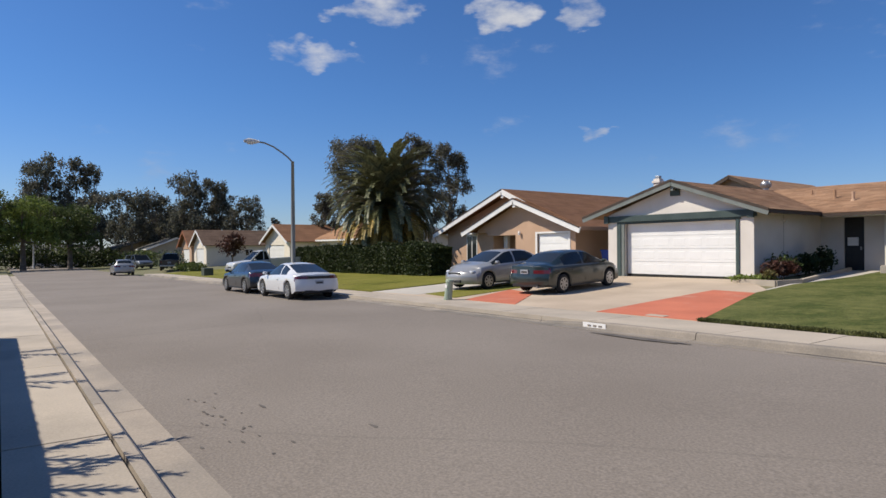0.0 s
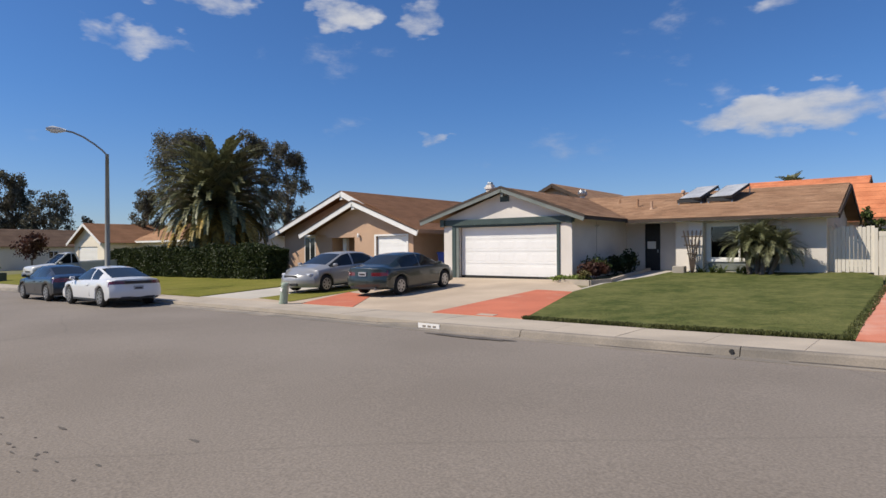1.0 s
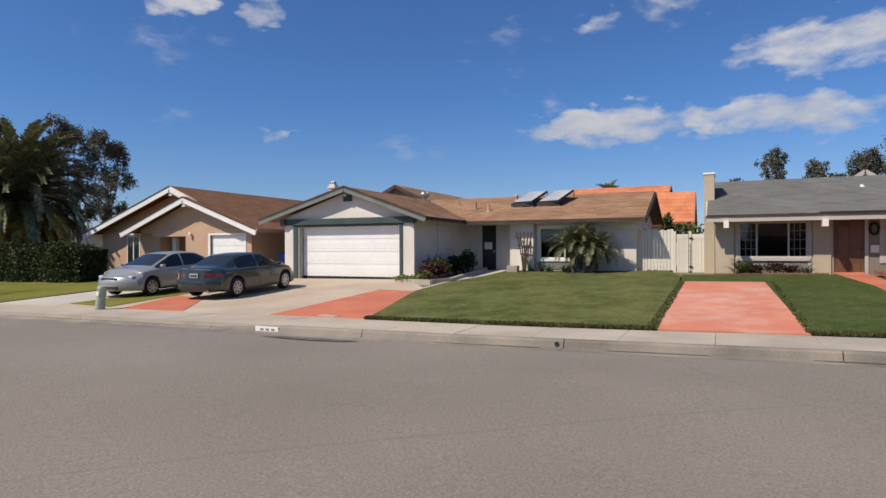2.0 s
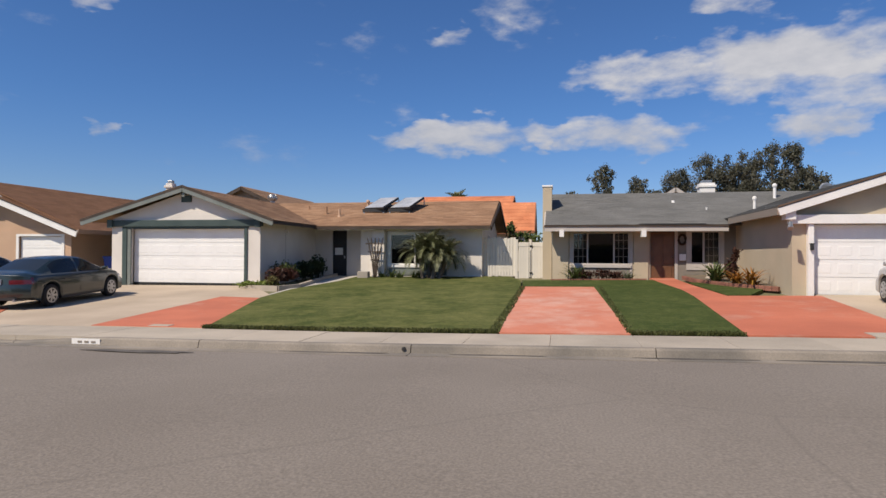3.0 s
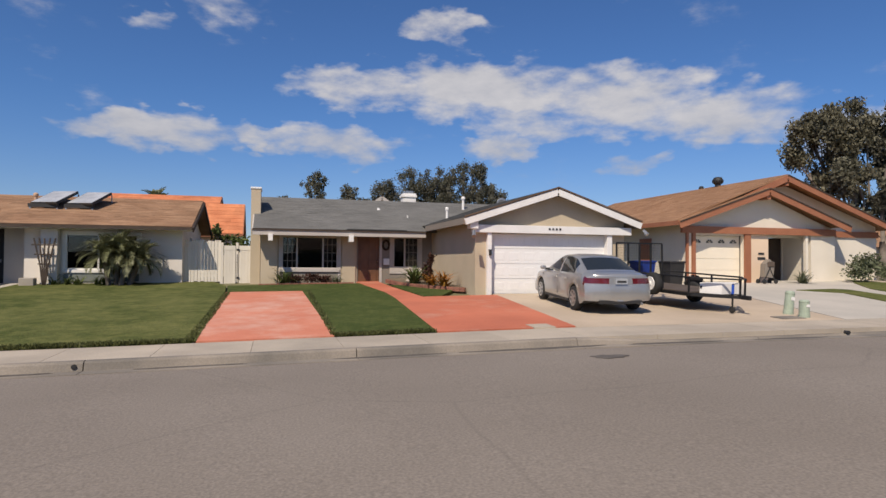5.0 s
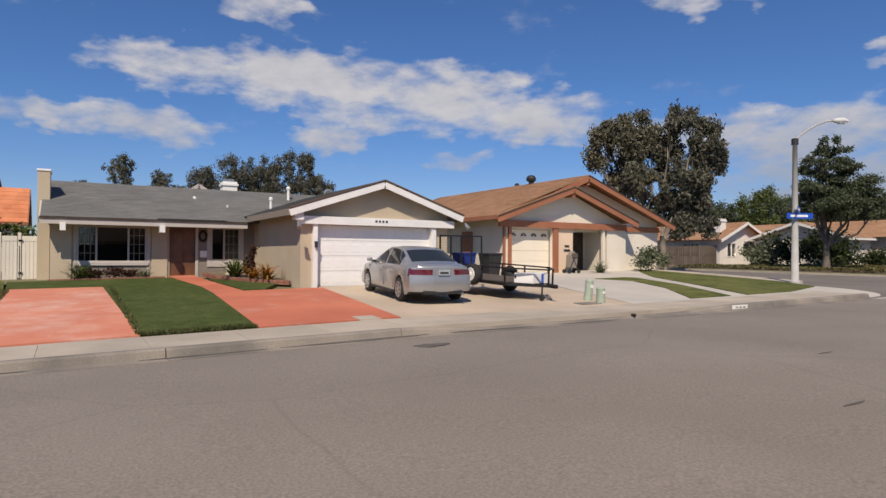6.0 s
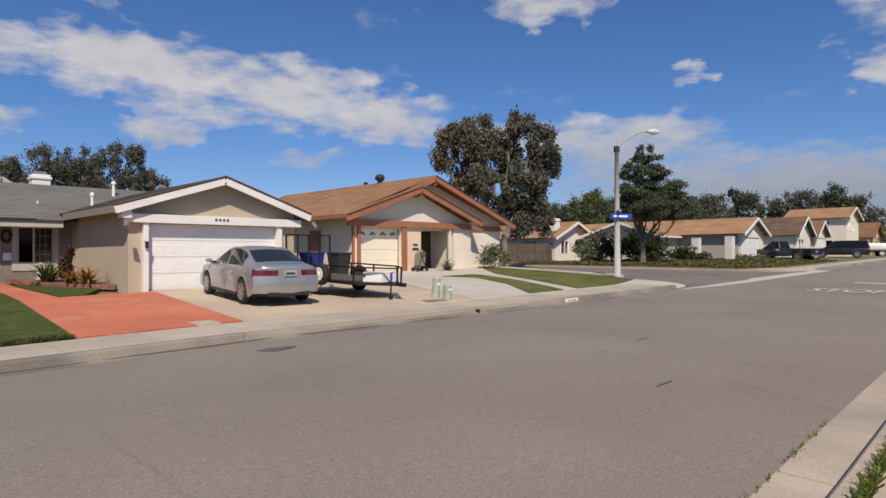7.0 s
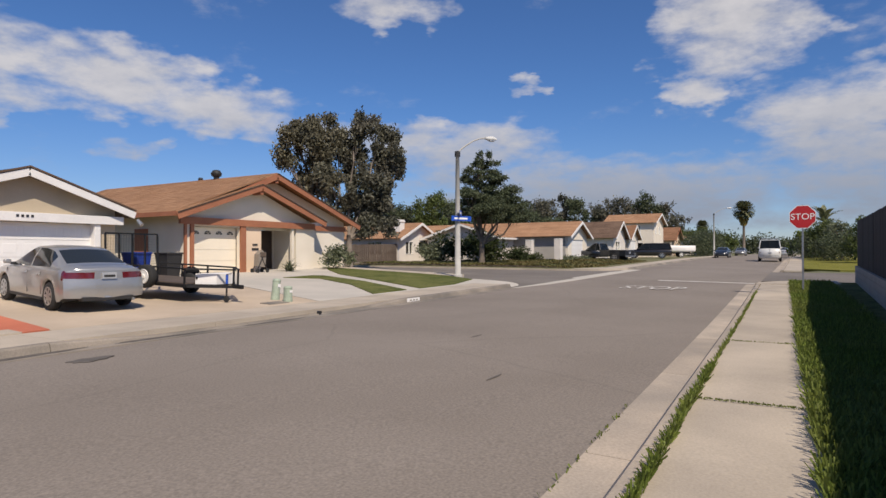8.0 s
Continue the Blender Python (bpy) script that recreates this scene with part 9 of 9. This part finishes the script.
# ---- houses further off ----
def far_house(x0, x1, y0, y1, axis, eave, rise, wall_mat, roof_mat, trim, label, door=None, wins=(), over=0.5, base=None, door_h=2.1):
    """Gabled house; axis: the way its ridge runs. door: (x0, x1) on the street face; wins: (face, a0, a1, z0, z1)."""
    z = base if base is not None else min(ground_z(x0, y0), ground_z(x1, y0))
    h = thing("house", ((x0 + x1) / 2, (y0 + y1) / 2, z), label, "house", "houses along the street")
    front = [(w[1], w[2], z + w[3], z + w[4]) for w in wins if w[0] == "f"] + ([(door[0], door[1], z, z + door_h)] if door else [])
    left = [(w[1], w[2], z + w[3], z + w[4]) for w in wins if w[0] == "l"]
    right = [(w[1], w[2], z + w[3], z + w[4]) for w in wins if w[0] == "r"]
    part("wall_front", wall("x", y0, 0.2, x0, x1, z - 0.4, z + eave, front), wall_mat, h)
    part("wall_back", wall("x", y1 - 0.2, 0.2, x0, x1, z - 0.4, z + eave), wall_mat, h)
    part("wall_left", wall("y", x0, 0.2, y0 + 0.2, y1 - 0.2, z - 0.4, z + eave, left), wall_mat, h)
    part("wall_right", wall("y", x1 - 0.2, 0.2, y0 + 0.2, y1 - 0.2, z - 0.4, z + eave, right), wall_mat, h)
    o, ze, zr = over, z + eave, z + eave + rise
    if axis == "y":
        c = (x0 + x1) / 2
        dz = o * rise / (c - x0)
        for yy in (y0 + 0.02, y1 - 0.18):
            part("gable", prism(bmesh.new(), [(x0, ze), (x1, ze), (c, zr - 0.03)], "y", yy, yy + 0.16), wall_mat, h)
        bm = slope(bmesh.new(), (x0 - o, y0 - o, ze - dz + 0.06), (x0 - o, y1 + o, ze - dz + 0.06), (c, y0 - o, zr + 0.06), (c, y1 + o, zr + 0.06), course=0.3, width=1.6)
        slope(bm, (x1 + o, y1 + o, ze - dz + 0.06), (x1 + o, y0 - o, ze - dz + 0.06), (c, y1 + o, zr + 0.06), (c, y0 - o, zr + 0.06), course=0.3, width=1.6)
        r = part("roof", bm, roof_mat, h)
        for a in (x0 - o, x1 + o):
            part("bargeboard", bars(((a, y0 - o - 0.02, ze - dz - 0.08), (c, y0 - o - 0.02, zr - 0.08), 0.05, 0.22)), trim, r)
    else:
        c = (y0 + y1) / 2
        dz = o * rise / (c - y0)
        for xx in (x0 + 0.02, x1 - 0.18):
            part("gable", prism(bmesh.new(), [(y0, ze), (y1, ze), (c, zr - 0.03)], "x", xx, xx + 0.16), wall_mat, h)
        bm = slope(bmesh.new(), (x0 - o, y0 - o, ze - dz + 0.06), (x1 + o, y0 - o, ze - dz + 0.06), (x0 - o, c, zr + 0.06), (x1 + o, c, zr + 0.06), course=0.3, width=1.6)
        slope(bm, (x1 + o, y1 + o, ze - dz + 0.06), (x0 - o, y1 + o, ze - dz + 0.06), (x1 + o, c, zr + 0.06), (x0 - o, c, zr + 0.06), course=0.3, width=1.6)
        r = part("roof", bm, roof_mat, h)
        part("fascia", boxes((x0 - o, x1 + o, y0 - o - 0.04, y0 - o - 0.005, ze - dz - 0.12, ze - dz + 0.04)), trim, r)
        for a in (x0 - o, x1 + o):
            part("bargeboard", bars(((a, y0 - o, ze - dz - 0.06), (a, c, zr - 0.06), 0.05, 0.2), ((a, y1 + o, ze - dz - 0.06), (a, c, zr - 0.06), 0.05, 0.2)), trim, r)
    if door:
        garage_door(h, door[0] + 0.03, door[1] - 0.03, y0 + 0.06, z + 0.01, z + door_h - 0.02, door_white, 4, 4 if door[1] - door[0] < 3.5 else 8)
    for f, a0, a1, b0, b1 in wins:
        if f == "f":
            window(h, "x", y0, a0, a1, z + b0, z + b1, white_paint, (0.5,), sill=False)
        elif f == "l":
            window(h, "y", x0, a0, a1, z + b0, z + b1, white_paint, (0.5,), sill=False)
        else:
            window(h, "y", x1, a0, a1, z + b0, z + b1, white_paint, (0.5,), inward=-1, sill=False)
    return h


def repaint(house, name, mat):
    for ob in house.children:
        if ob.name.split(".")[0] == name:
            ob.data.materials[0] = mat


# west of the hedge
far_house(-62.5, -56.0, 22.5, 34, "y", 2.6, 1.55, stucco_cream, shingle_rust, white_paint, "cream bungalow with a white-trimmed garage gable", door=(-61.6, -57.4))
far_house(-56.0, -44.5, 25.5, 33, "x", 2.55, 1.5, stucco_cream, shingle_tan, white_paint, "cream wing with a tan shingle roof", wins=[("f", -52, -50, 0.9, 2.1)])
far_house(-79.2, -73.7, 19.5, 28, "y", 2.7, 1.6, stucco_cream, shingle_dark, white_paint, "cream bungalow with a dark brown roof", door=(-78.1, -74.8), wins=[("r", 24, 25, 1.2, 2.0)])
far_house(-90, -84.5, 20.5, 32, "y", 2.7, 1.9, stucco_pink, shingle_rust, terracotta_trim, "tan bungalow with a rust gable roof", door=(-89, -85.6))
far_house(-112, -104, 19.0, 27, "x", 2.6, 1.6, stucco_beige, shingle_grey, white_paint, "beige bungalow with a pale grey roof", wins=[("f", -109, -107, 0.9, 2.0)])
far_house(-132, -117, 16.0, 30, "x", 2.8, 2.2, stucco_beige, shingle_grey, taupe, "long beige house with a grey roof", wins=[("f", -126, -123, 0.9, 2.0), ("r", 20, 22, 0.9, 2.0)])
far_house(-146, -134, 4, 16, "y", 2.6, 1.5, stucco_white, shingle_grey, white_paint, "pale house seen under the trees", wins=[("r", 6, 8, 0.9, 2.0)])
# behind the main row
far_house(-24.0, -18.6, 39.0, 50, "y", 4.4, 1.25, stucco_beige, shingle_brown, dark_wood, "brown-roofed house behind the white bungalow")
far_house(-9.6, -3.6, 39, 50, "x", 3.2, 2.0, stucco_cream, clay_tile, terracotta_trim, "house with an orange clay tile roof")
far_house(-7.5, -1.7, 36.2, 39, "x", 2.7, 1.4, stucco_cream, clay_tile, terracotta_trim, "lower wing under orange clay tiles", over=0.4)
far_house(4.6, 9.6, 40, 52, "y", 3.2, 1.75, stucco_pink, shingle_dark, taupe_pale, "tan gabled house behind the grey roof")
far_house(-46, -33, 36, 46, "x", 2.7, 1.6, stucco_beige, shingle_tan, white_paint, "tan-roofed house behind the hedge")
# added out of view behind the dark fence, to darken the window reflections
far_house(-14, -2, -19, -9, "x", 2.7, 1.7, stucco_beige, shingle_dark, dark_wood, "unseen dark-roofed bungalow added for the windows to mirror")
far_house(3, 16, -20, -9.5, "x", 2.7, 1.7, stucco_beige, shingle_dark, dark_wood, "unseen brown-roofed bungalow added for the windows to mirror")
# beyond the side street
long_house = far_house(53.9, 59.6, 18.2, 44, "y", 2.55, 1.25, stucco_cream, shingle_tan, white_paint, "cream corner house with a tan roof and white garage", door=(55.0, 58.6), wins=[("l", 34, 36, 0.9, 2.0)])
far_house(46.6, 53.0, 31.6, 40, "y", 2.4, 1.35, stucco_white, shingle_tan, white_paint, "white-walled house with a tan gable roof", wins=[("f", 47.6, 48.9, 0.8, 2.0), ("f", 49.8, 51.8, 0.8, 2.0), ("l", 33.5, 35.2, 0.8, 2.0)])
far_house(50.5, 54.0, 23.5, 31, "x", 2.4, 1.2, stucco_white, shingle_tan, white_paint, "porch wing of the corner house", wins=[("l", 25, 26.4, 0.7, 2.0)])
# side wall gets a darker stucco, its shade put into the colour
repaint(long_house, "wall_left", stucco_shade)
chimney(48.0, 32.6, 0.5, 4.95, 0.8, white_paint, "white chimney on the tan roof", False)
far_house(69.5, 75.0, 18.2, 23.5, "y", 2.6, 1.7, stucco_white, shingle_dark, white_paint, "white house with a dark grey gable roof", wins=[("f", 70.5, 72.5, 0.4, 2.0)])
far_house(75.8, 80.6, 18.0, 23, "y", 2.5, 1.5, stucco_white, shingle_rust, white_paint, "white garage wing with a rust roof", door=(76.8, 79.8))
far_house(89.5, 96.5, 17.8, 24.5, "y", 4.9, 1.3, stucco_cream, shingle_tan, white_paint, "two-storey cream house with a tan roof", wins=[("l", 19.6, 20.9, 3.2, 4.4), ("l", 22.5, 23.5, 3.2, 4.4), ("f", 90.5, 91.5, 3.2, 4.4), ("f", 93, 94.2, 3.2, 4.4), ("l", 19.2, 21, 0.9, 2.0), ("f", 93, 95, 0.9, 2.0)])
far_house(106, 113, 18, 30, "y", 2.7, 2.0, stucco_peach, shingle_rust, terracotta_trim, "peach house with a rust gable roof", wins=[("f", 108, 110, 0.9, 2.0)])
far_house(124, 134, 18, 28, "x", 2.8, 1.8, stucco_white, shingle_tan, white_paint, "white house far along the street", wins=[("f", 127, 129, 0.9, 2.0)])
far_house(36.5, 42.5, 52, 62, "y", 3.0, 1.8, stucco_peach, shingle_tan, white_paint, "pink-walled house up the side street", wins=[("f", 38, 39.5, 1.0, 2.2)])
board_fence("board_fence_brown", (43.6, 37.5), (46.5, 31.8), 1.75, fence_wood, "weathered brown board fence up the side street", 0.16, group="brown fences")
board_fence("board_fence_brown", (31.0, 41.0), (43.6, 40.0), 1.75, fence_wood, "weathered brown board fence across the end", 0.16, group="brown fences")
solo("garden_wall", boxes((43.4, 43.6, 26.0, 37.0, 0.3, 1.0), bev=0.01), block_wall, "low grey garden wall along the side street", "wall")

def boat():
    t = thing("boat", (0, 0, 0), "white motor boat on a trailer in a drive", "boat")
    st = [(-2.6, 0.75, 1.5, 0.95), (-1.0, 0.65, 1.5, 1.05), (1.0, 0.65, 1.55, 1.0), (2.2, 0.85, 1.65, 0.55), (2.9, 1.3, 1.75, 0.06)]
    part("hull", loft(st, hull), white_paint, t, world=False, smooth=True)
    part("screen", boxes((0.2, 0.3, -0.7, 0.7, 1.55, 1.95)), car_glass, t, world=False)
    part("trailer_frame", bars(((-2.4, -0.5, 0.5), (3.3, 0, 0.5), 0.08, 0.1), ((-2.4, 0.5, 0.5), (3.3, 0, 0.5), 0.08, 0.1)), black_metal, t, world=False)
    for s in (-1, 1):
        wheel(t, -0.8, s * 1.0, 0.33, s, white_paint, 5)
    part("bunk", boxes((-2.0, 1.6, -0.45, 0.45, 0.5, 0.7)), black_metal, t, world=False)
    t.matrix_world = stand(86.0, 14.6, 110)


boat()


def hills():
    """Low ridge beyond the end of the street; distance haze is put into its colour."""
    bm = bmesh.new()
    ra, rb = [], []
    for k in range(61):
        a = radians(40 + 90 * k / 60)
        d = 1300
        h = 34 + 14 * math.sin(k * 0.35) + 8 * math.sin(k * 0.9 + 1)
        ra.append(bm.verts.new((d * math.sin(a), d * math.cos(a), -5)))
        rb.append(bm.verts.new(((d + 300) * math.sin(a), (d + 300) * math.cos(a), h)))
    for i in range(60):
        bm.faces.new((ra[i], ra[i + 1], rb[i + 1], rb[i]))
    solo("backdrop_hills", bm, hazed_scrub, "low scrubby hills on the horizon", "hills", kind="structure", smooth=True)


hills()


def gate_pier(x, y, h):
    z = ground_z(x, y)
    t = thing("gate_pier", (x, y, z), "white rendered pier in front of a far house", "pier", "gate piers")
    part("shaft", boxes((-0.32, 0.32, -0.3, 0.3, -0.2, h), bev=0.02), stucco_white, t, world=False)
    part("cap", boxes((-0.34, 0.34, -0.32, 0.32, h + 0.001, h + 0.06), bev=0.02), white_paint, t, world=False)
    t.matrix_world = pose(x, y, z)


gate_pier(52.6, 21.33, 2.0)
gate_pier(52.6, 18.6, 2.1)
